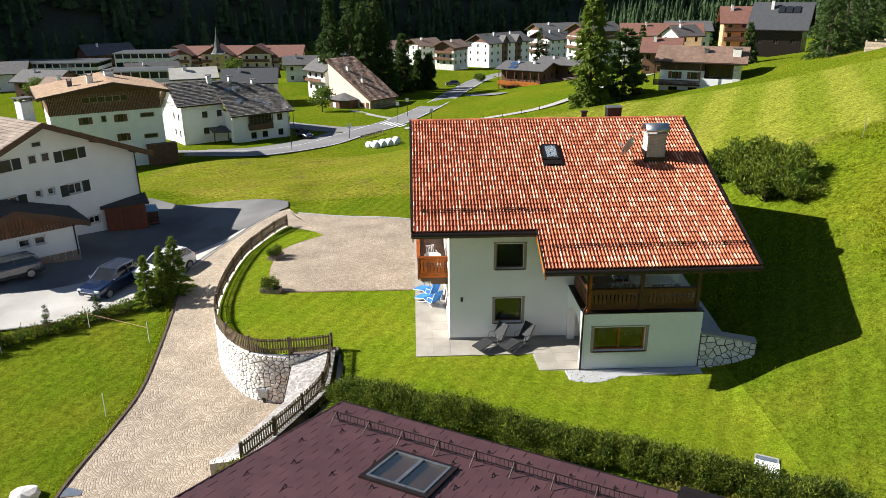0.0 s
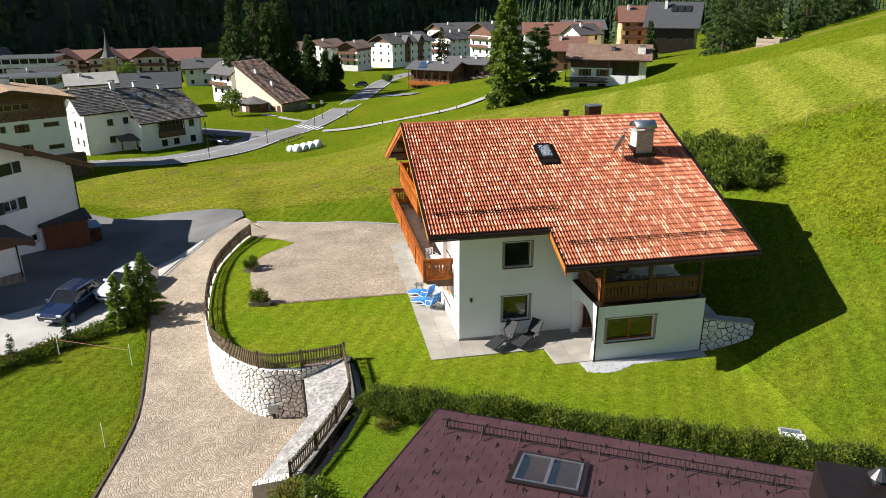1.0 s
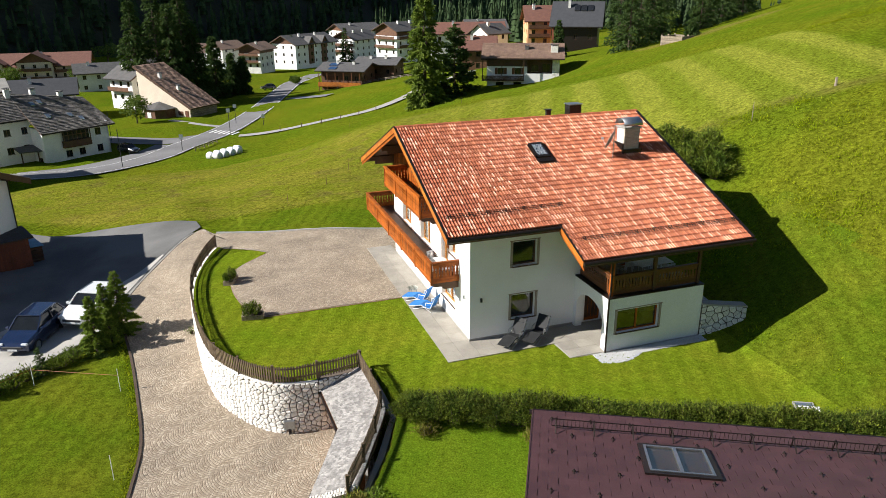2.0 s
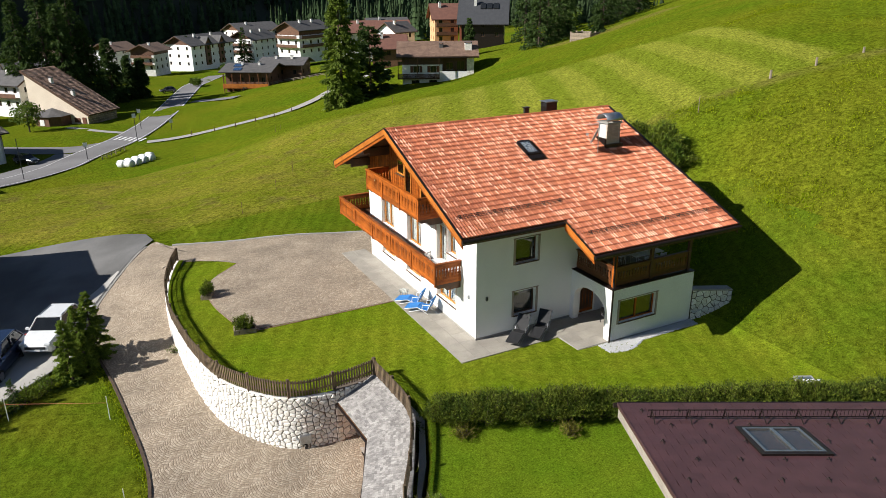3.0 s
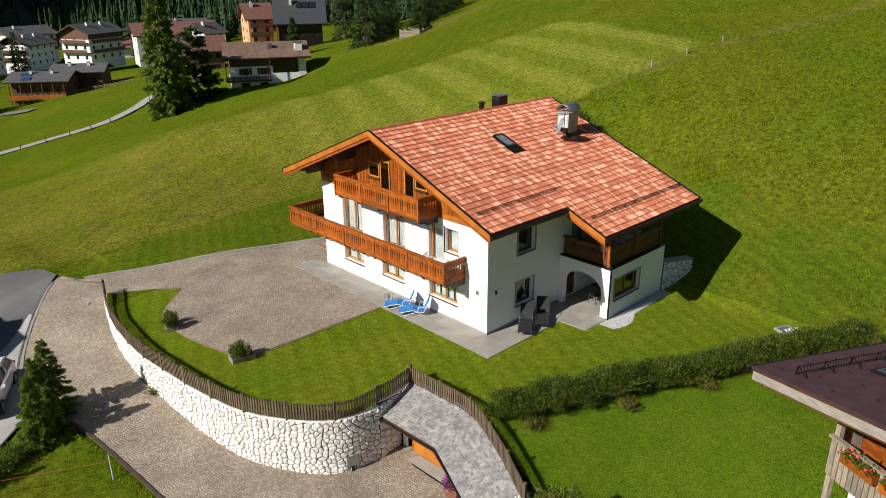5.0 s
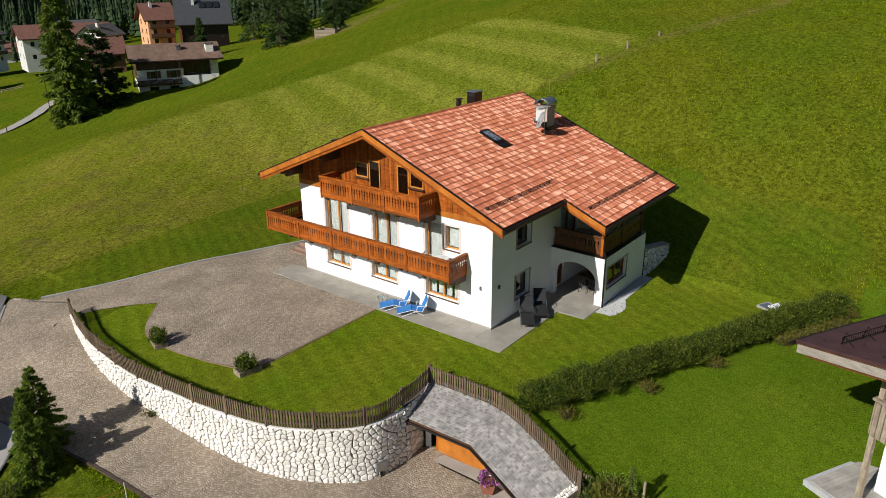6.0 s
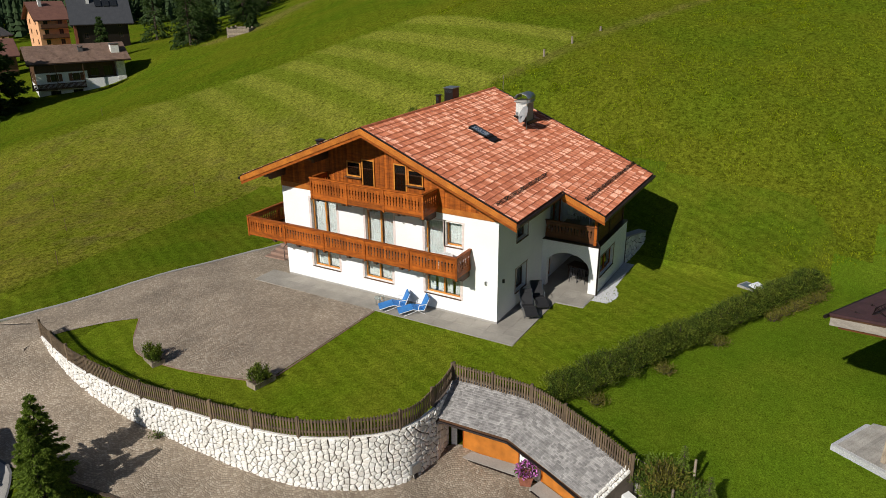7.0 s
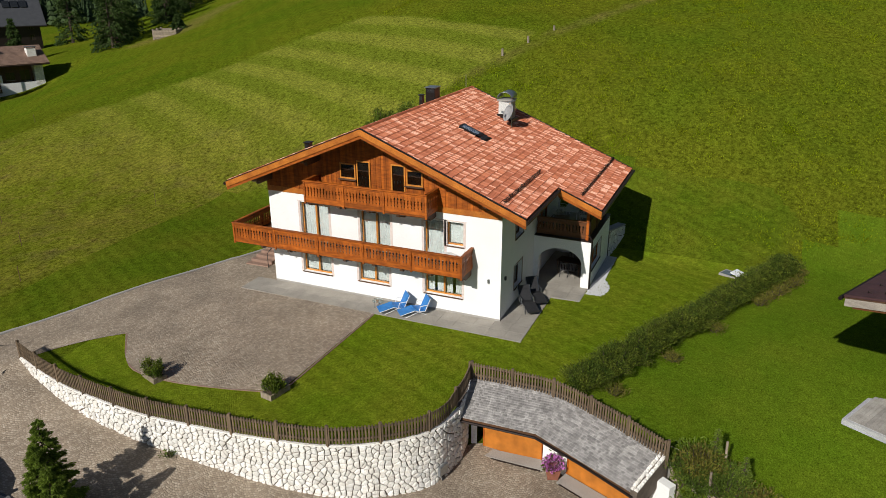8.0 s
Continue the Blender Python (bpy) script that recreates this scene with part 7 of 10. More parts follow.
def slab_roof(owner, e0, e1, r1, r0, cw, ch, material, thick=0.05, seed=1, name="roof_slab"):
    """Rows of overlapping slabs from eave to ridge, uneven in width, tone and lie."""
    e0, e1, r1, r0 = (Vector(p) for p in (e0, e1, r1, r0))
    up = (e1 - e0).cross(r0 - e0).normalized()
    if up.z < 0:
        up = -up
    rng = random.Random(seed)
    rows = max(3, round((r0 - e0).length / ch))
    jv, jf = [], []
    for r in range(rows):
        a0, a1 = e0.lerp(r0, r / rows), e1.lerp(r1, r / rows)
        b0, b1 = e0.lerp(r0, min((r + 1.25) / rows, 1)), e1.lerp(r1, min((r + 1.25) / rows, 1))
        ln = (a1 - a0).length
        x = -rng.uniform(0, cw)
        while x < ln:
            w = cw * rng.uniform(0.7, 1.35)
            x0, x1 = max(x, 0) / ln, min(x + w - 0.02, ln) / ln
            x += w
            if x1 - x0 < 0.002:
                continue
            lift = up * (0.02 + thick * rng.uniform(0.0, 0.6))
            q = [a0.lerp(a1, x0) + lift, a0.lerp(a1, x1) + lift, b0.lerp(b1, x1) + up * 0.02, b0.lerp(b1, x0) + up * 0.02]
            o = len(jv)
            jv += [tuple(p) for p in q] + [tuple(q[0] + up * thick), tuple(q[1] + up * thick), tuple(q[2] + up * 0.02), tuple(q[3] + up * 0.02)]
            jf += [tuple(i + o for i in f) for f in ((4, 5, 6, 7), (0, 1, 5, 4), (1, 2, 6, 5), (3, 0, 4, 7))]
    ob = mesh_ob(name, jv, jf, material, owner)
    ob["kind"] = "stuff"
    return ob


def gable_front(name, label, m, w, d, h, pitch, walls, roofing, over, holes, peak=None, clad=None, clad_z=None, shutters=None, surround=None, found=3.0, tile=(0.42, 0.36), side_over=None, base=None, frame_mat=None):
    """A house whose gable wall lies in y = 0 from x = -w to 0; the ridge runs back from it."""
    hs = thing(name, label, "house", m)
    pk = -w / 2 if peak is None else -peak
    so = side_over if side_over is not None else over
    zr = h + pitch * w / 2
    zl = lambda x: h + (zr - h) * ((x + w) / (pk + w) if x < pk else x / pk)
    facade(hs, w, -found, h, lambda u, v, q: (u - w, q, v), [(c + w, *r) for c, *r in holes if r[0] + r[2] / 2 < h - 0.05], walls, shutters, frame_mat, surround)
    facade(hs, d - 0.6, -found, h, lambda u, v, q: (-q, u + 0.3, v), [], walls)
    facade(hs, d - 0.6, -found, h, lambda u, v, q: (-w + q, d - 0.3 - u, v), [], walls)
    facade(hs, w, -found, h, lambda u, v, q: (-u, d - q, v), [], walls)
    for y0 in (0.0, d - 0.3):
        bm = B()
        slab(bm, [(-w, y0, h), (0, y0, h), (pk, y0, zr)], (0, 0.3, 0))
        part("gable", bm, clad or walls, hs)
    if clad:
        for k in range(round(w / 0.22)):
            x0, x1 = -w + k * 0.22, -w + k * 0.22 + 0.2
            bm = B()
            slab(bm, [(x0, -0.05, clad_z), (x1, -0.05, clad_z), (x1, -0.05, zl(x1) - 0.02), (x0, -0.05, zl(x0) - 0.02)], (0, 0.045, 0))
            part("board", bm, clad, hs)
        for x0, x1 in ((0.0, 0.05), (-w - 0.05, -w)):
            bm = B()
            box(bm, x0, 0, clad_z, x1, d, h)
            part("cladding", bm, clad, hs)
    for c, e, a, b, q in holes:
        if e + b / 2 >= h - 0.05:
            bm = B()
            box(bm, c - a / 2 - 0.09, -0.04, e - b / 2 - 0.09, c + a / 2 + 0.09, 0.0, e + b / 2 + 0.09)
            wi = part("window", bm, surround or frame_mat or WOOD_DARK, hs)
            bm = B()
            box(bm, c - a / 2, -0.055, e - b / 2, c + a / 2, -0.042, e + b / 2)
            part("pane", bm, PANE_FAR, wi)
            if q and shutters:
                for s0 in (c - a / 2 - 0.7, c + a / 2 + 0.1):
                    bm = B()
                    box(bm, s0, -0.06, e - b / 2, s0 + 0.6, -0.005, e + b / 2)
                    part("shutter", bm, shutters, wi)
    for sg, xe in ((-1, -w - so), (1, so)):
        slope = (zr - h) / abs(pk + w if sg < 0 else pk)
        ze = h - slope * so
        bm = B()
        slab(bm, [(pk, -over, zr + 0.05), (xe, -over, ze + 0.05), (xe, d + over, ze + 0.05), (pk, d + over, zr + 0.05)], (0, 0, 0.16))
        rf = part("roof", bm, WOOD_DARK, hs)
        slab_roof(rf, (xe, -over, ze + 0.22), (xe, d + over, ze + 0.22), (pk, d + over, zr + 0.22), (pk, -over, zr + 0.22), tile[0], tile[1], roofing, seed=int(w * 10))
        bm = B()
        slab(bm, [(pk, -over - 0.06, zr - 0.16), (xe, -over - 0.06, ze - 0.16), (xe, -over - 0.06, ze + 0.27), (pk, -over - 0.06, zr + 0.27)], (0, 0.055, 0))
        part("verge_board", bm, WOOD_DARK, hs)
        bm = B()
        rod(bm, (xe, -over, ze + 0.02), (xe, d + over, ze + 0.02), 0.08, seg=8)
        part("gutter", bm, GUTTER, hs)
        for x0 in (pk + (xe - pk) * 0.45, pk + (xe - pk) * 0.82):
            bm = B()
            zz = zr + (ze - zr) * (x0 - pk) / (xe - pk)
            box(bm, x0 - 0.09, -over, zz - 0.2, x0 + 0.09, 0, zz + 0.03)
            part("purlin", bm, WOOD_DARK, hs)
    return hs


def stack(owner, x, y, z0, z1, r=0.4, material=None):
    bm = B()
    box(bm, x - r, y - r, z0, x + r, y + r, z1, None, 0.03)
    ch = part("chimney", bm, material or PLASTER_OLD, owner)
    bm = B()
    for sx in (-r, r - 0.12):
        for sy in (-r, r - 0.12):
            box(bm, x + sx, y + sy, z1, x + sx + 0.12, y + sy + 0.12, z1 + 0.22)
    box(bm, x - r - 0.12, y - r - 0.12, z1 + 0.22, x + r + 0.12, y + r + 0.12, z1 + 0.3)
    part("cap", bm, SHADE_ROOF, ch)


# the white house across the lot, and its annex
ANNEX_ROOF = mat("dark_roof_tiles", (0.055, 0.05, 0.052), (0.04, 0.037, 0.038), 1.2, 12, 0.75, 0.4, rand=0.15, island=True)
GUEST_ROOF = mat("grey_brown_tiles", (0.27, 0.21, 0.165), (0.2, 0.155, 0.12), 1.2, 12, 0.8, 0.4, rand=0.18, island=True)
_g = gable_front("guest_house", "white gabled house with dark green shutters beside the lot", pose(-24.8, 28.6, -0.7, 0, 0, 55.6), 15.3, 9, 4.13, 0.43, PLASTER, GUEST_ROOF, 0.9,
                 [(-7.91, 6.06, 0.60, 0.29, False), (-8.41, 5.02, 0.48, 0.53, False), (-7.43, 5.02, 0.48, 0.53, False), (-5.50, 4.83, 1.11, 0.82, True), (-8.40, 2.43, 0.48, 0.53, False), (-7.46, 2.41, 0.48, 0.53, False), (-5.55, 2.18, 1.11, 0.82, True), (-10.52, 4.92, 1.11, 0.82, True), (-10.52, 2.22, 1.11, 0.82, True), (-4.44, -0.68, 0.96, 0.58, False)],
                 shutters=GREEN_SHUTTER, surround=PLASTER_OLD, frame_mat=WHITE, side_over=1.15)
stack(_g, -7.0, 2.2, 6.6, 8.9, 0.45, WHITE)
_b = B()
rod(_b, (-0.12, -0.12, -1.5), (-0.12, -0.12, 4.1), 0.05, seg=6)
part("downpipe", _b, GUTTER, _g)


_g = gable_front("annex", "low white annex with a dark gabled roof and brown gable boards", pose(-26.35, 19.64, -2.32, 0, 0, 39.6), 7.5, 8, 2.6, 0.37, PLASTER, ANNEX_ROOF, 0.8,
                 [(-2.45, 1.6, 0.72, 0.55, False), (-3.45, 1.6, 0.72, 0.55, False)], clad=WOOD_BROWN_SHADED, clad_z=2.17, surround=PLASTER_OLD, frame_mat=WHITE)
for _k in range(15):
    _b = B()
    box(_b, -7.5 + _k * 0.5, -0.07, -0.6, -7.03 + _k * 0.5, -0.01, 0.35, None, 0.02)
    part("plinth_stone", _b, WOOD_GREY, _g)
_b = B()
rod(_b, (-0.15, -0.1, 0), (-0.15, -0.1, 2.3), 0.05, seg=6)
part("downpipe", _b, GUTTER, _g)


def shed(x, y, z, rz):
    sh = thing("shed", "small reddish-brown wooden shed with a dark pent roof", "shed", pose(x, y, z, 0, 0, rz))
    bm = B()
    slab(bm, [(-3.1, 0, -0.5), (0, 0, -0.5), (0, 0, 1.68), (-3.1, 0, 1.68)], (0, 1.9, 0))
    part("wall", bm, RED_CLAD, sh)
    bm = B()
    slab(bm, [(-3.4, -0.3, 1.68), (0.3, -0.3, 1.68), (0.3, 2.1, 1.95), (-3.4, 2.1, 1.95)], (0, 0, 0.08))
    rf = part("roof", bm, WOOD_DARK, sh)
    slab_roof(rf, (-3.4, -0.3, 1.77), (0.3, -0.3, 1.77), (0.3, 2.1, 2.04), (-3.4, 2.1, 2.04), 0.3, 0.22, ANNEX_ROOF, 0.02, 5)
    for k in range(15):
        bm = B()
        box(bm, -3.1 + k * 0.207, -0.025, -0.3, -3.1 + k * 0.207 + 0.19, 0.0, 1.67)
        part("board", bm, RED_CLAD, sh)
    bt = thing("wood_stack", "blue tarpaulin over a low stack beside the shed", "stack", pose(x, y, z, 0, 0, rz))
    for k in range(5):
        for q in range(4):
            bm = B()
            rod(bm, (0.04, 0.78 + k * 0.36, 0.57 - q * 0.3), (0.95, 0.78 + k * 0.36, 0.57 - q * 0.3), 0.16, seg=7)
            part("log", bm, WOOD_DARK, bt)
    bm = B()
    slab(bm, [(0.03, 0.5, 0.76), (1.05, 0.5, 0.7), (1.05, 2.5, 0.74), (0.03, 2.5, 0.86)], (0, 0, 0.05))
    part("tarpaulin", bm, BLUE_TARP, bt, "pale blue tarpaulin")


BLUE_TARP = mat("blue_tarpaulin", (0.16, 0.36, 0.52), None, 3, 20, 0.5, 0.3)
RED_CLAD = mat("red_brown_boards", (0.20, 0.055, 0.022), (0.15, 0.042, 0.018), 2, 20, 0.7, 0.2, rand=0.15)
shed(-23.88, 26.81, -2.33, 26.5)

INN_ROOF = mat("tan_shingles", (0.40, 0.27, 0.175), (0.31, 0.205, 0.13), 1.2, 12, 0.8, 0.4, rand=0.14, island=True)
_g = gable_front("inn", "white and brown timber inn with red-brown shutters", pose(-42.72, 88.45, -8.49, 0, 0, 28.9), 16.34, 13.6, 9.13, 0.18, PLASTER, INN_ROOF, 1.4,
                 [(-11.5, 5.07, 0.9, 0.98, True), (-8.87, 5.17, 0.6, 0.84, False), (-6.4, 5.07, 0.9, 1.08, True), (-2.37, 5.24, 2.0, 0.55, False), (-11.6, 1.9, 0.9, 1.0, True), (-6.35, 2.0, 0.9, 1.05, True), (-2.2, 1.8, 2.0, 0.55, False)],
                 peak=6.93, clad=BROWN, clad_z=6.19, shutters=RED_SHUTTER, tile=(0.5, 0.42), surround=WOOD_GREY)
_b = B()
box(_b, -11.57, -0.12, 7.78, -4.91, -0.052, 8.68)
_r = part("ribbon_window", _b, WOOD_GREY, _g)
for _k in range(6):
    _b = B()
    box(_b, -11.5 + _k * 1.11, -0.14, 7.86, -11.5 + _k * 1.11 + 0.97, -0.125, 8.6)
    part("pane", _b, PANE_FAR, _r)
stack(_g, -9.6, 3.4, 9.6, 11.6, 0.45)
stack(_g, -6.0, 9.6, 9.8, 11.5, 0.7, WHITE)
stack(_g, -12.5, 4.4, 9.2, 10.9, 0.35, SHADE_ROOF)
# lower flat-roofed wing on the inn's street side
_b = B()
box(_b, -3.2, -1.3, -3.0, 1.4, 0, 0.5)
part("base_storey", _b, BROWN, _g, "brown timber-clad base storey")

STONE_SLABS = mat("stone_slabs", (0.185, 0.165, 0.15), (0.085, 0.076, 0.07), 1.5, 9, 0.85, 0.5, rand=0.5, island=True)


def stone_roof_house():
    hs = thing("stone_roof_house", "white L-shaped house under a dark stone-slab roof", "house", pose(-27.21, 117.48, -13.87, 0, 0, 33.7))
    wr, wl, p, h, ov, ry, zl, zr, pe, dd = 12.0, 8.3, 4.27, 6.7, 0.97, 9.6, 12.4, 10.2, 0.52, 18.0
    facade(hs, wr, -2, h, lambda u, v, q: (u - wr, q, v), [(10.0, 5.1, 1.1, 1.3, False), (10.0, 2.05, 1.1, 1.25, False), (4.2, 1.95, 1.15, 1.2, False), (6.6, 1.97, 1.15, 1.2, False)], PLASTER)
    facade(hs, dd, -2, h, lambda u, v, q: (-q, u, v), [], PLASTER)
    facade(hs, p - 0.3, -2, h, lambda u, v, q: (-wr + q, p - u, v), [(2.2, 1.0, 1.4, 1.2, False)], PLASTER)
    hl = h + pe * p - 0.4
    facade(hs, wl, -2, hl, lambda u, v, q: (u - wr - wl, p + q, v), [(4.5, 6.4, 1.1, 1.2, False), (7.4, 6.4, 1.0, 1.2, False), (4.5, 3.2, 1.1, 1.2, False), (7.3, 3.3, 1.0, 1.2, False)], PLASTER)
    facade(hs, dd - p, -2, hl, lambda u, v, q: (-wr - wl + q, dd - u, v), [(8.5, 6.0, 1.0, 1.2, False), (11.5, 6.0, 1.0, 1.2, False), (8.5, 2.8, 1.0, 1.2, False), (11.5, 2.8, 1.0, 1.2, False)], PLASTER)
    for x0, z1, y0 in ((-0.3, zr, 0), (-wr - wl, zl, p)):
        bm = B()
        slab(bm, [(x0, y0, (h if x0 > -1 else hl)), (x0, dd, 6.4), (x0, ry, z1)], (0.3, 0, 0))
        part("gable", bm, PLASTER, hs)
    el, er = h - pe * ov, h - pe * ov
    quads = [[(-wr - 0.5, -ov, er), (ov, -ov, er), (ov, ry, zr), (-wr - 0.5, ry, zl)],
             [(-wr - wl - ov, p - ov, h + pe * (p - ov)), (-wr - 0.5, p - ov, h + pe * (p - ov)), (-wr - 0.5, ry, zl), (-wr - wl - ov, ry, zl)],
             [(ov, dd + ov, 6.0), (-wr - wl - ov, dd + ov, 6.0), (-wr - wl - ov, ry, zl), (ov, ry, zr)]]
    for k, qd in enumerate(quads):
        bm = B()
        tri = [Vector(c) for c in qd]
        for t in ((0, 1, 2), (0, 2, 3)):
            slab(bm, [tri[i] for i in t], (0, 0, -0.18))
        rf = part("roof", bm, WOOD_DARK, hs)
        slab_roof(rf, qd[0], qd[1], qd[2], qd[3], 0.62, 0.42, STONE_SLABS, 0.09, 3 + k)
        bm = B()
        rod(bm, Vector(qd[0]) - Vector((0, 0, 0.1)), Vector(qd[1]) - Vector((0, 0, 0.1)), 0.09, seg=8)
        part("gutter", bm, GUTTER, hs)
    # glazed timber bay under the eave
    bm = B()
    box(bm, -8.8, -0.9, 3.1, -3.85, 0, 4.3)
    bay = part("bay", bm, WOOD_DARK, hs, "dark timber balcony bay")
    for k in range(7):
        bm = B()
        x0 = -8.8 + k * 0.8
        box(bm, x0, -0.9, 4.3, x0 + 0.12, -0.78, 6.3)
        part("mullion", bm, WOOD_DARK, bay)
    bm = B()
    box(bm, -8.7, -0.3, 4.3, -3.9, -0.26, 6.3)
    part("pane", bm, PANE_FAR, bay)
    for q in (5.3, 6.25):
        bm = B()
        box(bm, -8.8, -0.92, q, -3.85, -0.8, q + 0.1)
        part("rail", bm, WOOD_DARK, bay)
    # porch roof in the inner corner
    bm = B()
    slab(bm, [(-15.4, p, 3.6), (-wr + 0.3, p, 3.6), (-wr + 0.3, p - 3.4, 2.9), (-15.4, p - 2.4, 3.0)], (0, 0, 0.16))
    part("porch_roof", bm, SHADE_ROOF, hs)
    for x0 in (-15.2, -12.4):
        bm = B()
        box(bm, x0, p - 2.3, -1, x0 + 0.16, p - 2.14, 3.0)
        part("post", bm, WOOD_DARK, hs)
    stack(hs, -wr - 0.8, ry - 0.9, 10.8, 13.2, 0.42)
    stack(hs, -8.0, ry + 0.2, 10.6, 12.6, 0.42)
    stack(hs, -3.2, ry, 9.6, 11.6, 0.42)
    for x0, y0 in ((-10.2, 6.0), (-8.6, 6.6), (-9.3, 2.6), (-5.4, 2.6), (-4.0, 1.4)):
        f0 = (y0 + ov) / (ry + ov)
        zt = er + (zl + (zr - zl) * (x0 + wr) / wr - er) * f0
        f1 = (y0 + 1.0 + ov) / (ry + ov)
        zt1 = er + (zl + (zr - zl) * (x0 + wr) / wr - er) * f1
        bm = B()
        slab(bm, [(x0, y0, zt + 0.16), (x0 + 0.75, y0, zt + 0.1), (x0 + 0.75, y0 + 1.0, zt1 + 0.1), (x0, y0 + 1.0, zt1 + 0.16)], (0, 0, 0.1))
        sk = part("roof_light", bm, SKY_PANE, hs, "pale reflecting roof light")


SKY_PANE = mat("roof_light_glass", (0.3, 0.36, 0.42), None, 3, 20, 0.1, 0.0, metal=0.6)
stone_roof_house()


def shed_roof_house():
    hs = thing("mono_pitch_house", "cream house with one tall sloping brown roof", "house", pose(-12.47, 151.73, -10.95, 0, 0, -44))
    ln, dd, zt, zb = 16.7, 9.96, 9.12, -4.0
    up = zt / ln
    bm = B()
    slab(bm, [(-ln + 0.5, 0.4, zb), (-0.5, 0.4, zb), (-0.5, 0.4, 0.1), (-ln + 0.5, 0.4, zt - 0.5)], (0, dd - 0.8, 0))
    part("wall", bm, CREAM, hs)
    bm = B()
    slab(bm, [(-ln, 0, zt - 0.2), (0.3, 0, -0.36), (0.3, dd, -0.36), (-ln, dd, zt - 0.2)], (0, 0, 0.2))
    rf = part("roof", bm, WOOD_DARK, hs)
    slab_roof(rf, (0.3, 0, -0.14), (0.3, dd, -0.14), (-ln, dd, zt + 0.02), (-ln, 0, zt + 0.02), 0.6, 0.45, SHINGLES_FAR, 0.09, 4)
    bm = B()
    slab(bm, [(-ln, -0.06, zt - 0.45), (0.3, -0.06, -0.6), (0.3, -0.06, 0.0), (-ln, -0.06, zt + 0.1)], (0, 0.055, 0))
    part("verge_board", bm, WOOD_DARK, hs)
    for q, y0 in ((0.32, 3.0), (0.62, 3.5)):
        x0 = -ln * (1 - q)
        stack(hs, x0, y0, -x0 * up - 0.6, -x0 * up + 1.1, 0.36)
    # stone base under the low eave
    for r in range(5):
        for k in range(8):
            bm = B()
            y0 = 0.4 + k * 1.15 + (r % 2) * 0.4
            box(bm, -0.5, y0, -2.6 + r * 0.5, -0.42 + 0.04 * ((k * 7 + r * 3) % 3), min(y0 + 1.1, dd - 0.4), -2.6 + r * 0.5 + 0.46, None, 0.03)
            part("stone", bm, WOOD_GREY, hs)
    # polygonal timber porch with a grey roof against the tall wall
    bm = B()
    ring = [(-12.8, 0.4), (-12.8, -2.2), (-10.6, -4.2), (-7.0, -4.2), (-5.2, -2.4), (-5.2, 0.4)]
    slab(bm, [(x0, y0, zb) for x0, y0 in ring], (0, 0, 3.7))
    pr = part("porch", bm, BROWN, hs, "dark timber porch")
    top = (-9.0, -0.6, 1.2)
    bm = B()
    eave = [bm.verts.new((-9 + (x0 + 9) * 1.15, 0.4 if y0 > 0 else y0 * 1.12, -0.2)) for x0, y0 in ring]
    tv = bm.verts.new(top)
    for a, b in zip(eave, eave[1:]):
        bm.faces.new((a, b, tv))
    bm.faces.new(eave[::-1])
    part("porch_roof", bm, SHADE_ROOF, hs, "grey porch roof")
    bm = B()
    box(bm, -9.5, -4.26, -2.2, -8.3, -4.2, -0.9)
    part("window", bm, WHITE, hs)
    for x0, z0, w0, h0 in ((-4.2, -2.0, 1.5, 1.0), (-2.0, -3.0, 1.0, 2.2)):
        bm = B()
        box(bm, x0, 0.3, z0, x0 + w0, 0.4, z0 + h0)
        part("window", bm, RED_SHUTTER, hs)


SHINGLES_FAR = mat("brown_shingles", (0.36, 0.235, 0.175), (0.2, 0.125, 0.09), 1.4, 8, 0.85, 0.5, rand=0.42, island=True)
shed_roof_house()
house("white_villa", "white two-storey villa with a grey roof", -31.5, 178, -12.2, -48, 8.5, 8, 6.6, 0.55, PLASTER, SHADE_ROOF, 1.1, 2, 3, 2, balcony=("front",))


def bay_gable(owner, x, h, w, z1):
    """A pointed timber bay on the long front of a house."""
    bm = B()
    slab(bm, [(x - w / 2, 0, 0.4), (x + w / 2, 0, 0.4), (x + w / 2, 0, h), (x, 0, z1), (x - w / 2, 0, h)], (0, -0.5, 0))
    by = part("bay", bm, BROWN, owner, "brown boarded bay")
    for s0 in (-1, 1):
        bm = B()
        slab(bm, [(x, -1.0, z1 + 0.15), (x + s0 * (w / 2 + 0.9), -1.0, h - 0.5), (x + s0 * (w / 2 + 0.9), 4.5, h - 0.5), (x, 4.5, z1 + 0.15)], (0, 0, 0.2))
        part("bay_roof", bm, SHADE_ROOF, by)
    for f in range(3):
        bm = B()
        box(bm, x - 0.5, -0.54, 1.2 + f * 2.7, x + 0.5, -0.5, 2.4 + f * 2.7)
        part("window", bm, PANE_FAR, by)


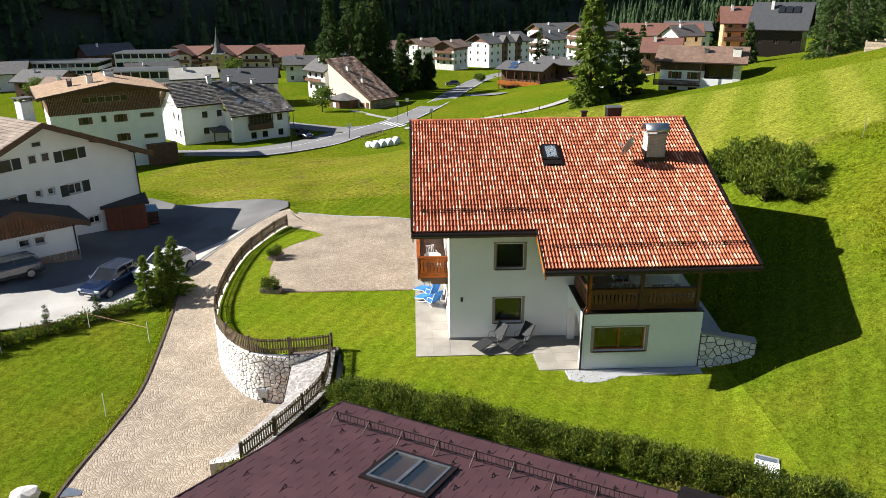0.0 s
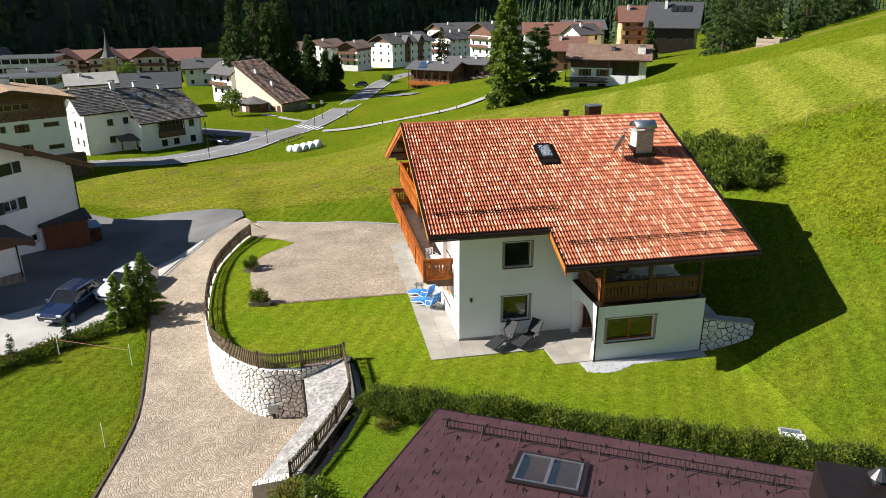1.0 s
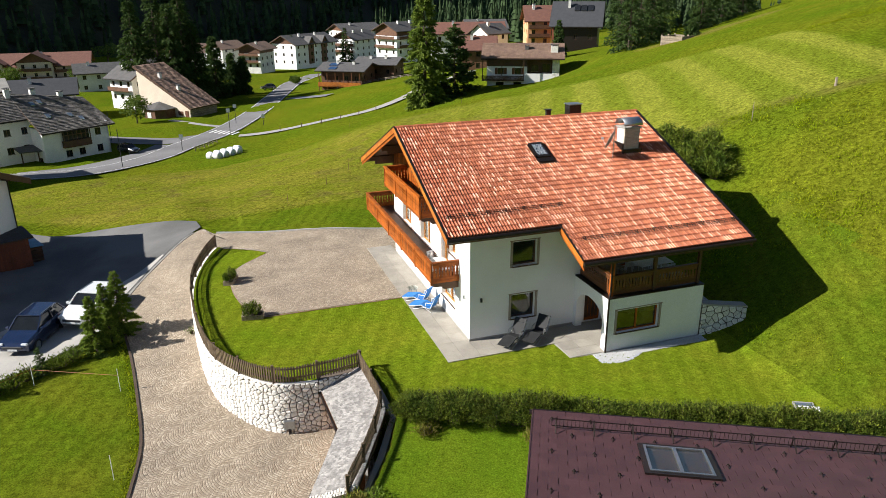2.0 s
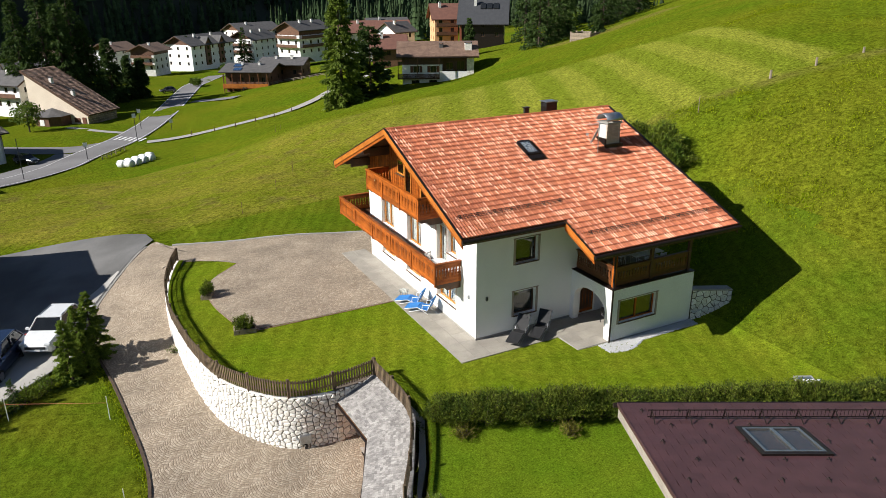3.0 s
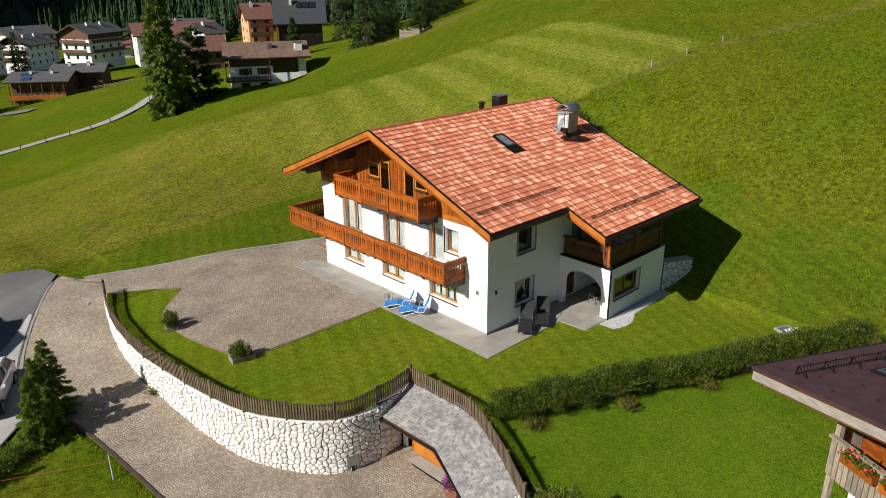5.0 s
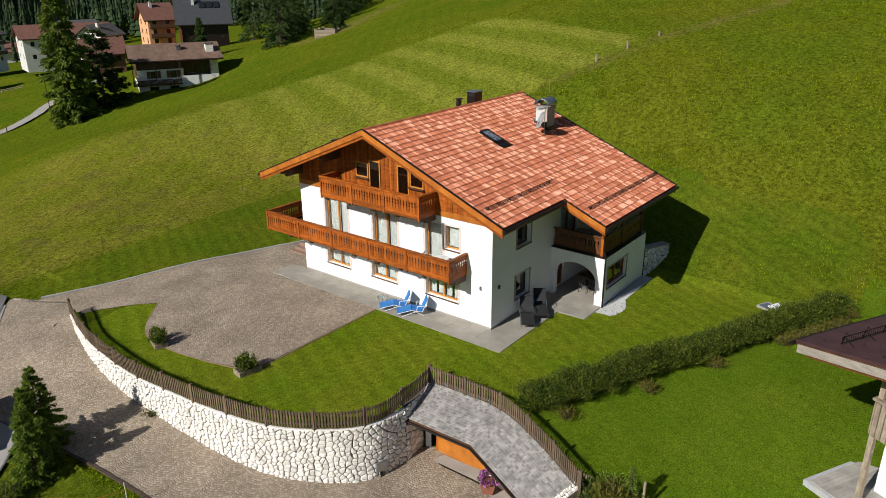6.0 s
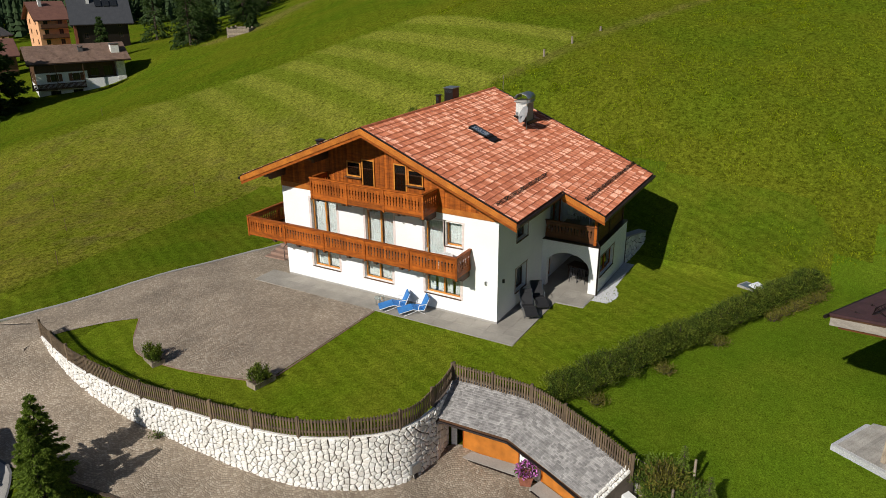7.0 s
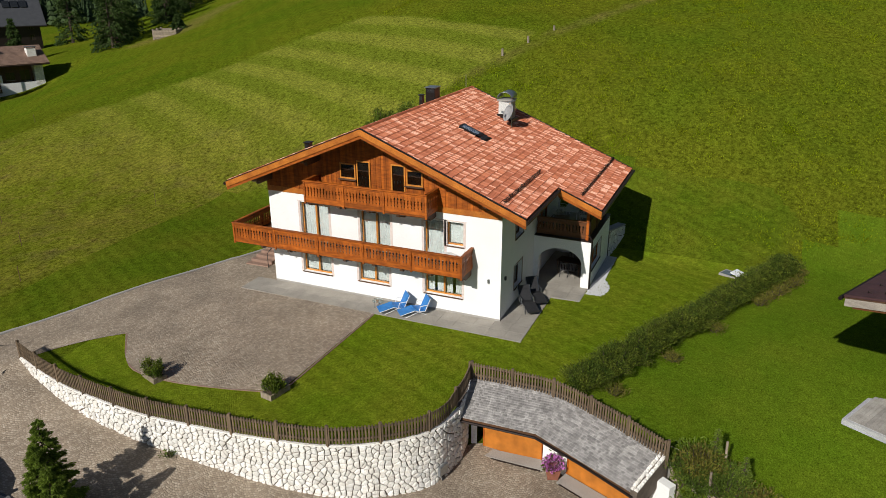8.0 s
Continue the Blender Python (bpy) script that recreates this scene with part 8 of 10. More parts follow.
_a = house("apartment_house", "white alpine apartment house with grey roof and brown pointed bays", 30.69, 278.05, -15.4, 40.5, 25.9, 13.3, 8.8, 0.47, PLASTER, SHADE_ROOF, 1.3, 3, 7, 3, chimney=2, win=(0.95, 1.2), top=BROWN)
bay_gable(_a, 9.5, 8.6, 3.0, 11.2)
bay_gable(_a, 18.0, 8.6, 3.0, 11.2)
_a = house("apartment_house", "white alpine apartment house with a grey gabled roof", 60.4, 300, -15.5, 40, 17, 13, 8.6, 0.47, PLASTER, SHADE_ROOF, 1.3, 3, 4, 3, chimney=2, win=(0.95, 1.2), top=BROWN, balcony=("left",))
house("chalet_house", "white chalet with a brown roof and flowered balconies", 15, 265, -14.6, 55, 11, 9, 7.6, 0.45, PLASTER_OLD, BROWN_ROOF, 1.3, 3, 3, 3, top=BROWN, top_z=6.0, balcony=("left",))
house("chalet_house", "low chalet with a brown roof behind the hedge", 2, 285, -15, 40, 12, 10, 7.2, 0.45, PLASTER_OLD, BROWN_ROOF, 1.3, 3, 3, 3, top=BROWN)
house("chalet_house", "grey-roofed chalet at the foot of the wood", 62, 330, -15, 20, 22, 15, 10, 0.4, PLASTER_OLD, SHADE_ROOF, 1.2, 3, 5, 3, top=BROWN, balcony=("front",))
house("chalet_house", "large white house with dark balconies and a grey roof", 62, 235, -9.0, 30, 16, 11, 9.4, 0.45, PLASTER, SHADE_ROOF, 1.3, 3, 4, 3, top=BROWN, top_z=7.4, balcony=("front", "left"), chimney=2)
SOLAR = mat("solar_glass", (0.03, 0.07, 0.16), None, 3, 20, 0.12, 0.0)
_s = house("solar_lodge", "low timber lodge with a dark roof and solar panels", 24.5, 182.8, -11.0, -33, 12.3, 11.8, 4.27, 0.24, BROWN, SHADE_ROOF, 1.48, 1, 4, 2, chimney=2)
for _a, _c, _w in ((1.5, 2.6, 2.6), (2.4, -0.4, 2.2)):
    _b = B()
    slab(_b, [(_a, _c, 4.6 + 0.24 * _c), (_a + _w, _c, 4.6 + 0.24 * _c), (_a + _w, _c + 2, 4.6 + 0.24 * (_c + 2)), (_a, _c + 2, 4.6 + 0.24 * (_c + 2))], (0, 0, 0.1))
    part("solar_panel", _b, SOLAR, _s, "blue solar panel")
_b = B()
box(_b, -0.4, -1.7, -0.2, 12.6, -1.62, 1.0)
_t = part("terrace_rail", _b, WOOD_LIGHT, _s, "golden wooden balustrade")
_b = B()
box(_b, -0.4, -1.6, -0.4, 12.6, 0, -0.2)
part("terrace_floor", _b, WOOD_LIGHT, _s)
for _k in range(6):
    _b = B()
    box(_b, -0.2 + _k * 2.5, -1.6, -3, 0.0 + _k * 2.5, -1.4, 3.6)
    part("post", _b, WOOD_BROWN_SHADED, _s)
house("solar_lodge", "low timber lodge with a dark roof behind the first", 36.6, 190.4, -10.4, -33, 12, 10, 4.2, 0.28, BROWN, SHADE_ROOF, 1.2, 1, 3, 2, chimney=2)
PEACH = mat("peach_plaster", (0.78, 0.42, 0.22), (0.7, 0.37, 0.19), 0.5, 30, 0.92, 0.1)
FARM_TILES = mat("brown_roof_tiles", (0.22, 0.14, 0.10), (0.17, 0.105, 0.078), 1.2, 12, 0.8, 0.4, rand=0.13, island=True)


def farmhouse():
    w, d, h, pitch, ov = 15.2, 8.8, 6.58, 0.49, 1.2
    hs = thing("farmhouse", "white and dark timber farmhouse with a brown roof on the slope", "house", pose(48.72, 115.88, -4.66, 0, 0, -26.1))
    facade(hs, 8.6, -3, 4.45, lambda u, v, q: (u, q, v), [(2.8, 0.7, 1.7, 1.0, False), (6.6, 0.7, 1.7, 1.0, False), (3.0, 3.5, 1.3, 1.3, True), (6.65, 3.5, 1.3, 1.3, True)], PLASTER, RED_SHUTTER, WOOD_DARK)
    facade(hs, 8.6, 4.46, h, lambda u, v, q: (u, q, v), [], WOOD_DARK)
    facade(hs, 6.5, -3, h, lambda u, v, q: (u + 8.6, q + 1.6, v), [(4.0, 4.0, 1.7, 1.9, False), (1.6, 4.0, 1.5, 1.4, False)], WOOD_DARK)
    facade(hs, 5.3, -3, 3.0, lambda u, v, q: (u + 8.6, q, v), [], PLASTER)
    facade(hs, d - 0.3, -3, 2.2, lambda u, v, q: (q, d - u, v), [(2.0, 0.8, 1.0, 1.0, False), (5.5, 0.8, 1.0, 1.0, False)], PLASTER)
    facade(hs, d - 0.3, 2.21, h, lambda u, v, q: (q, d - u, v), [(2.5, 3.6, 1.1, 1.2, False), (5.8, 3.6, 1.1, 1.2, False)], WOOD_DARK)
    facade(hs, d - 1.6, -3, h, lambda u, v, q: (w - q, 1.6 + u, v), [], PLASTER_OLD)
    facade(hs, w, -3, h, lambda u, v, q: (w - u, d - q, v), [], WOOD_DARK)
    rng = random.Random(6)
    z0 = -1.0
    while z0 < h - 0.3:
        dz = rng.uniform(0.25, 0.42)
        x0 = 13.9
        while x0 < 15.3:
            dx = min(rng.uniform(0.35, 0.7), 15.4 - x0)
            bm = B()
            box(bm, x0, -0.02 - rng.uniform(0, 0.04), z0, x0 + dx - 0.03, 1.6, z0 + dz - 0.03)
            part("pier_stone", bm, STONE, hs)
            x0 += dx
        z0 += dz
    rise = pitch * d / 2
    for x0 in (0.0, w - 0.3):
        bm = B()
        slab(bm, [(x0, 0, h), (x0, d, h), (x0, d / 2, h + rise)], (0.3, 0, 0))
        part("gable", bm, WOOD_DARK, hs)
    for k, (ye, sg) in enumerate(((-ov, 1), (d + ov, -1))):
        ze = h - pitch * ov
        bm = B()
        slab(bm, [(-ov, d / 2, h + rise + 0.02), (w + ov, d / 2, h + rise + 0.02), (w + ov, ye, ze + 0.02), (-ov, ye, ze + 0.02)], (0, 0, 0.16))
        rf = part("roof", bm, WOOD_DARK, hs)
        slab_roof(rf, (-ov, ye, ze + 0.2), (w + ov, ye, ze + 0.2), (w + ov, d / 2, h + rise + 0.2), (-ov, d / 2, h + rise + 0.2), 0.4, 0.36, FARM_TILES, 0.04, 7 + k)
        bm = B()
        rod(bm, (-ov, ye, ze), (w + ov, ye, ze), 0.09, seg=8)
        part("gutter", bm, GUTTER, hs)
    stack(hs, 14.2, 1.6, h - 0.3, h + 2.1, 0.75, STONE)
    stack(hs, 8.4, 2.2, h, h + 1.9, 0.4, SHADE_ROOF)
    bm = B()
    box(bm, -1.0, -1.25, 1.55, 8.0, 0, 1.72)
    bl = part("balcony", bm, WOOD_DARK, hs)
    for z0 in (1.75, 2.55):
        bm = B()
        box(bm, -1.0, -1.25, z0, 8.0, -1.15, z0 + 0.1)
        part("rail", bm, WOOD_DARK, bl)
    for k in range(45):
        bm = B()
        box(bm, -1.0 + k * 0.2, -1.22, 1.8, -1.0 + k * 0.2 + 0.15, -1.18, 2.6)
        part("baluster", bm, WOOD_DARK, bl)
    for x0 in (-0.9, 3.2, 7.8):
        bm = B()
        box(bm, x0, -1.24, 1.7, x0 + 0.14, -1.1, 6.0)
        part("post", bm, WOOD_DARK, bl)


farmhouse()
house("barn", "timber barn with an orange-brown roof", 55.2, 148.5, -5.0, -22, 8.4, 9, 5.6, 0.62, BROWN, RED_ROOF, 0.8, 2, 3, 2)
house("chalet_house", "long house with a dull red roof beyond the barn", 66, 205, -6.0, -15, 24, 12, 7, 0.5, PLASTER_OLD, RED_ROOF, 1.0, 2, 5, 2)
house("chalet_house", "white house with a grey roof beyond the barn", 74, 176, -3.0, 20, 8, 8, 5.4, 0.6, PLASTER, SHADE_ROOF, 0.8, 2, 2, 2)
_v = house("villa", "dark villa with a large charcoal roof", 84.8, 154.9, 1.05, -33.2, 11.7, 13.6, 5.0, 0.77, GUTTER, CHARCOAL, 1.35, 2, 3, 2, chimney=1)
for _a in (5.0, 6.8, 8.6):
    _b = B()
    slab(_b, [(_a, 3.4, 5.5 + 0.77 * 3.4), (_a + 1.5, 3.4, 5.5 + 0.77 * 3.4), (_a + 1.5, 5.2, 5.5 + 0.77 * 5.2), (_a, 5.2, 5.5 + 0.77 * 5.2)], (0, 0, 0.12))
    part("roof_window", _b, PANE_FAR, _v)
_b = B()
box(_b, -0.6, -0.5, -2.0, 0.0, 13.0, 4.6)
part("cladding", _b, RED_CLAD, _v, "reddish brown boarding")
house("peach_house", "peach-coloured house with a reddish roof and balcony", 81.8, 165.5, -0.6, -18, 6.8, 10, 7.2, 0.7, PEACH, RED_ROOF, 1.0, 3, 2, 2, balcony=("front",))
house("chalet_house", "grey-roofed house in the village", 100, 260, -8, -10, 16, 12, 7, 0.5, PLASTER_OLD, SHADE_ROOF, 1.2, 2, 4, 2)
house("village_house", "low house with a hipped dark slate roof", -51.0, 161, -12.5, 6, 13, 11, 5.2, 0.5, PLASTER_OLD, CHARCOAL, 1.0, 2, 3, 2)
house("village_house", "house with a pale sheet-metal roof", -57.3, 141, -9.5, 18, 9.5, 9, 5.6, 0.4, PLASTER_OLD, CONCRETE, 0.8, 2, 3, 2)

# hotel with its gables, church, modern block, roofs on the valley floor
house("hotel", "long cream hotel with a red-brown roof and flowered balconies", -96, 262, -17.2, 0, 50, 14, 7.6, 0.5, CREAM, RED_ROOF, 1.3, 3, 16, 3, balcony=("front",), chimney=2, win=(0.9, 1.2))
for _k in range(3):
    house("hotel_wing", "gabled hotel wing with wooden balconies", -88 + _k * 15.5, 259.0, -17.0, 90, 10, 11, 8.6, 0.55, CREAM, RED_ROOF, 1.3, 3, 2, 3, top=BROWN, balcony=("left",), chimney=0)


def church():
    c = thing("church_tower", "yellow church tower with a slender dark spire", "church", pose(-74.2, 248, -15.6))
    bm = B()
    box(bm, -1.9, -1.9, -1, 1.9, 1.9, 8.2)
    part("tower", bm, YELLOW, c)
    bm = B()
    box(bm, -2.2, -2.2, 8.2, 2.2, 2.2, 8.6)
    part("cornice", bm, PLASTER_OLD, c)
    bm = B()
    rod(bm, (0, 0, 8.6), (0, 0, 10.6), 2.3, 1.2, seg=8)
    rod(bm, (0, 0, 10.6), (0, 0, 16.5), 1.2, 0.05, seg=8)
    part("spire", bm, SHADE_ROOF, c)
    bm = B()
    rod(bm, (0, 0, 16.3), (0, 0, 18), 0.09, seg=5)
    part("cross", bm, STEEL, c)
    for z in (2.4, 4.6, 6.6):
        bm = B()
        rod(bm, (0, -1.9, z), (0, -2.0, z), 0.65, seg=12)
        part("window", bm, PANE_FAR, c)


church()


def flat_block(x, y, z, w, d, h, label, floors=3):
    c = thing("modern_block", label, "building", pose(x, y, z, 0, 0, 4))
    fh = h / floors
    for f in range(floors):
        bm = B()
        box(bm, 0, 0, f * fh, w, d, f * fh + fh * 0.45)
        part("storey_band", bm, PLASTER_OLD, c)
        bm = B()
        box(bm, 0.3, 0.3, f * fh + fh * 0.45, w - 0.3, d - 0.3, (f + 1) * fh)
        part("window_band", bm, PANE_FAR, c)
        n = int(w / 2.5)
        for k in range(n):
            bm = B()
            box(bm, k * w / n, 0.1, f * fh + fh * 0.45, k * w / n + 0.3, 0.3, (f + 1) * fh)
            part("pier", bm, PLASTER_OLD, c)
    bm = B()
    box(bm, -0.4, -0.4, h, w + 0.4, d + 0.4, h + 0.35)
    part("roof", bm, STEEL, c, "grey metal roof")


flat_block(-107, 234, -14.5, 19, 14, 8.6, "modern white block with ribbon windows")
flat_block(-94, 190, -14.5, 19, 12, 7.0, "low block with a blue-grey solar roof", 2)
flat_block(-150, 238, -14.5, 34, 16, 5.0, "long flat-roofed hall with a grey roof", 2)
_rng = random.Random(21)
for _x, _y, _w, _m in ((-120, 190, 14, SHADE_ROOF), (-142, 205, 16, SHADE_ROOF), (-104, 172, 13, BROWN_ROOF), (-88, 198, 14, SHADE_ROOF), (-44, 216, 12, SHADE_ROOF), (-160, 225, 16, SHADE_ROOF),
                       (-30, 226, 13, SHADE_ROOF), (-16, 296, 16, BROWN_ROOF), (20, 305, 16, BROWN_ROOF), (-128, 262, 18, SHADE_ROOF), (118, 300, 16, RED_ROOF), (92, 316, 18, RED_ROOF), (-70, 150, 13, BROWN_ROOF)):
    house("village_house", "village house with weathered roof and pale walls", _x, _y, land(_x, _y) - 0.3, _rng.uniform(-25, 40), _w, _w * 0.8, 6.0, 0.45, PLASTER_OLD if _rng.random() < 0.6 else BROWN, _m, 1.0, 2, 3, 2, top=BROWN)


# ---- roads ----
def ribbon(name, line, width, lift, material, label, category="road"):
    c = spline(line, 2.0)
    lft, rgt = [], []
    for i, p in enumerate(c):
        t = (c[min(i + 1, len(c) - 1)] - c[max(i - 1, 0)]).normalized()
        lft.append((p.x - t.y * width / 2, p.y + t.x * width / 2))
        rgt.append((p.x + t.y * width / 2, p.y - t.x * width / 2))
    verts, faces = [], []
    n = 6
    for a, b in zip(lft, rgt):
        for k in range(n + 1):
            x, y = a[0] + (b[0] - a[0]) * k / n, a[1] + (b[1] - a[1]) * k / n
            verts.append((x, y, ground_z(x, y) + lift))
    for i in range(len(lft) - 1):
        for k in range(n):
            faces.append((i * (n + 1) + k, i * (n + 1) + k + 1, (i + 1) * (n + 1) + k + 1, (i + 1) * (n + 1) + k))
    return tagged(mesh_ob(name, verts, faces, material, smooth=True), label, category, kind="structure")


MAIN_ROAD = [(-90, 128), (-62, 108), (-46.5, 99.8), (-30.4, 96.9), (-20.4, 105.9), (-14.5, 116.5), (-8, 126), (-2, 139), (5, 160), (13, 190), (20, 216), (25.5, 229), (34, 247)]
ribbon("road_1", MAIN_ROAD, 6.4, 0.14, ROAD, "grey asphalt village road")
ribbon("road_2", [(-75, 150), (-40, 138), (-26, 128), (-17, 122.5), (-10, 124)], 5.6, 0.16, ROAD, "grey asphalt side road")
ribbon("path", [(-3.5, 122.2), (3.2, 121.2), (8.3, 120.7), (15, 120.4), (24, 121), (32.5, 125.5), (38, 130.5), (56, 142)], 2.4, 0.15, CONCRETE, "pale gravel footpath", "path")
ribbon("garden_path", [(-17, 149), (-11, 139.7), (-6.8, 135)], 1.7, 0.15, CONCRETE, "pale paved path to the house", "path")
ribbon("parking_bay", [(13.5, 173), (18, 168.5), (23, 163)], 4.0, 0.15, ROAD, "small asphalt bay beside the road", "parking lot")
ribbon("forecourt_village", [(-40, 99.8), (-31, 101.5), (-22, 111), (-17.5, 119)], 4.5, 0.15, ROAD, "small asphalt parking area", "parking lot")
for _side in (-2.9, 2.9):
    _c = spline(MAIN_ROAD[2:], 2.0)
    _l = []
    for _i, _p in enumerate(_c):
        _t = (_c[min(_i + 1, len(_c) - 1)] - _c[max(_i - 1, 0)]).normalized()
        _l.append((_p.x - _t.y * _side, _p.y + _t.x * _side))
    ribbon("road_marking", _l[::4], 0.14, 0.17, WHITE, "white edge line", "road marking")
for _k in range(6):
    _t = Vector((0.55, 0.83, 0))
    _n = Vector((0.7, -0.71, 0))
    _o = Vector((-9.2, 128.2, 0)) + _n * (_k * 1.2)
    _b = B()
    _z = ground_z(_o.x, _o.y) + 0.17
    slab(_b, [(_o.x, _o.y, _z), (*(_o + _n * 0.5).xy, _z), (*(_o + _n * 0.5 + _t * 3).xy, _z + 0.02), (*(_o + _t * 3).xy, _z + 0.02)], (0, 0, 0.012))
    tagged(part("crossing_stripe", _b, WHITE, None, "white stripe of a pedestrian crossing"), category="road marking", kind="structure")


# ---- trees ----
def conifer(name, label, x, y, z, h, r, material, seed, n=1500, blade=0.7, droop=0.25, bare=0.08, group="", full=0.85):
    t = thing(name, label, "tree", pose(x, y, z), group)
    bm = B()
    rod(bm, (0, 0, -0.4), (0, 0, h * 0.5), h * 0.016 + 0.03, h * 0.009 + 0.015, seg=8)
    rod(bm, (0, 0, h * 0.5), (0, 0, h * 0.98), h * 0.009 + 0.015, 0.008, seg=6)
    part("trunk", bm, BARK, t)
    rng = np.random.default_rng(seed)
    base, dirs, sizes = [], [], []
    limbs = B()
    whorls = int(9 + h * 1.1) if h > 8 else int(11 + h * 4)
    per = 7
    total = whorls * per
    each = max(4, n // total)
    for wI in range(whorls):
        u = bare + (1 - bare) * (wI + rng.uniform(-0.3, 0.3)) / whorls
        u = min(max(u, bare), 0.99)
        for k in range(per):
            az = rng.uniform(0, 2 * math.pi)
            reach = r * (1 - u) ** full * rng.uniform(0.55, 1.12) + 0.04 * r
            dz = -droop * reach * rng.uniform(0.4, 1.3) + 0.1 * reach * (u > 0.7)
            p0 = np.array([0, 0, u * h])
            p1 = np.array([math.cos(az) * reach, math.sin(az) * reach, u * h + dz])
            if h > 8 or blade < 0.3:
                rod(limbs, p0, p0 + (p1 - p0) * 0.8, 0.01 * h ** 0.5, 0.004, seg=3, cap=False)
            q = rng.uniform(0.2, 1.0, each) ** 0.75
            pts = p0 + (p1 - p0) * q[:, None] + rng.normal(0, blade * 0.22, (each, 3))
            out = (p1 - p0) / (np.linalg.norm(p1 - p0) + 1e-6)
            side = np.array([-out[1], out[0], 0])
            dd = out + side * rng.normal(0, 0.8, (each, 1)) + rng.normal(0, 0.25, (each, 3)) - np.array([0, 0, droop * 0.9])
            base.append(pts)
            dirs.append(dd)
            sizes.append(np.full(each, blade * (0.55 + 0.6 * (1 - u))))
    if len(limbs.verts):
        part("branching", limbs, BARK, t)["kind"] = "stuff"
    else:
        limbs.free()
    s = np.concatenate(sizes)
    blades("crown", np.concatenate(base), np.concatenate(dirs), s, s * 0.42, material, t, droop=0.15)
    return t


LARCH_DARK = mat("dark_pine_needles", (0.045, 0.08, 0.02), (0.06, 0.098, 0.022), 0.8, 9, 0.8, 0.0, rand=0.35, island=True, spec=0.2, thin=0.35)
conifer("larch_tree", "tall light green larch beside the footpath", 33.7, 112.4, -6.9, 24.0, 4.9, LARCH, 1, 17000, 0.85, 0.2, 0.02, full=0.72)
conifer("stone_pine", "broad dark green pine next to the larch", 41.0, 115.0, -6.6, 14.6, 4.9, LARCH_DARK, 2, 13000, 0.7, 0.05, 0.06, full=0.42)
for _k, (_x, _y, _h, _r) in enumerate(((-24.5, 178, 27, 5.6), (-19, 181, 31, 6.2), (-12.5, 184, 31, 6.2), (-15.5, 176, 26, 5.4), (-10.0, 182, 22, 5.0), (-4.6, 190, 17, 4.0), (0.2, 195, 12, 2.8), (3.4, 196, 11, 2.6))):
    conifer("spruce_tree", "tall dark green spruce in the village", _x, _y, land(_x, _y), _h, _r, NEEDLE, 10 + _k, 6500, 1.05, 0.3, 0.02, "village spruces", 0.7)
for _k, (_x, _y, _h, _r) in enumerate(((79, 109, 15, 4.6), (84, 113, 17, 5), (90, 117, 15, 4.6), (97, 124, 13, 4.4), (104, 118, 12, 4), (111, 124, 14, 5), (118, 128, 12, 5), (126, 130, 13, 5), (88, 100, 3, 1.6), (72, 128, 9, 2.2), (64, 178, 13, 3), (56, 300, 16, 4), (30, 285, 14, 3.4), (133, 138, 15, 5), (110, 140, 17, 5), (96, 140, 18, 5))):
    conifer("spruce_tree", "dark green spruce at the edge of the meadow", _x, _y, land(_x, _y), _h, _r, NEEDLE if _k % 3 else LARCH_DARK, 30 + _k, 5000, 0.6, 0.3, 0.02, "meadow spruces")


def broadleaf(name, label, x, y, z, h, r, seed, n, leaf, material=None):
    t = thing(name, label, "tree", pose(x, y, z))
    bm = B()
    rod(bm, (0, 0, -0.3), (0, 0, h * 0.45), 0.05 * r + 0.02, 0.03 * r + 0.01, seg=7)
    for k in range(6):
        a = k * 1.05
        rod(bm, (0, 0, h * (0.25 + 0.04 * k)), (math.cos(a) * r * 0.6, math.sin(a) * r * 0.6, h * (0.6 + 0.05 * k)), 0.022 * r, 0.006, seg=5)
    part("trunk", bm, BARK, t)
    rng = np.random.default_rng(seed)
    c = rng.normal(0, 1, (26, 3))
    c = c / np.linalg.norm(c, axis=1)[:, None] * rng.uniform(0.3, 0.85, (26, 1)) * (r, r, h * 0.36) + (0, 0, h * 0.58)
    idx = rng.integers(0, 26, n)
    off = rng.normal(0, 1, (n, 3))
    off = off / np.linalg.norm(off, axis=1)[:, None] * rng.uniform(0.6, 1, (n, 1)) * (r * 0.34, r * 0.34, h * 0.13)
    blades("crown", c[idx] + off, off + rng.normal(0, 0.2 * r, (n, 3)), leaf, leaf * 0.6, material or LEAF, t)
    return t


for _k, (_x, _y, _h, _r) in enumerate(((-62, 92, 7, 3), (-70, 98, 6, 3), (-66, 236, 7, 4), (-46, 236, 6, 4), (-24.2, 148.5, 7, 3), (-82, 178, 6, 4), (-92, 205, 7, 4), (21, 214, 3, 2), (-30, 320, 9, 7), (-45, 325, 9, 8), (-12, 328, 8, 7), (-20, 236, 4, 3), (104, 132, 7, 4), (40, 263, 3, 2), (-112, 186, 8, 4), (-55, 205, 5, 3))):
    broadleaf("broadleaf_tree", "rounded green broadleaf tree in the village", _x, _y, land(_x, _y), _h, _r, 60 + _k, 1100, 0.55)


# ---- forested mountainside behind the village ----
def mountain_z(x, y):
    d = (x + 110) * -0.6 + (y - 305) * 0.8
    return -17 + 1.2 * max(0.0, d - 8) + 3 * noise.noise((x * 0.02, y * 0.02, 5)) * smooth(0, 60, d)


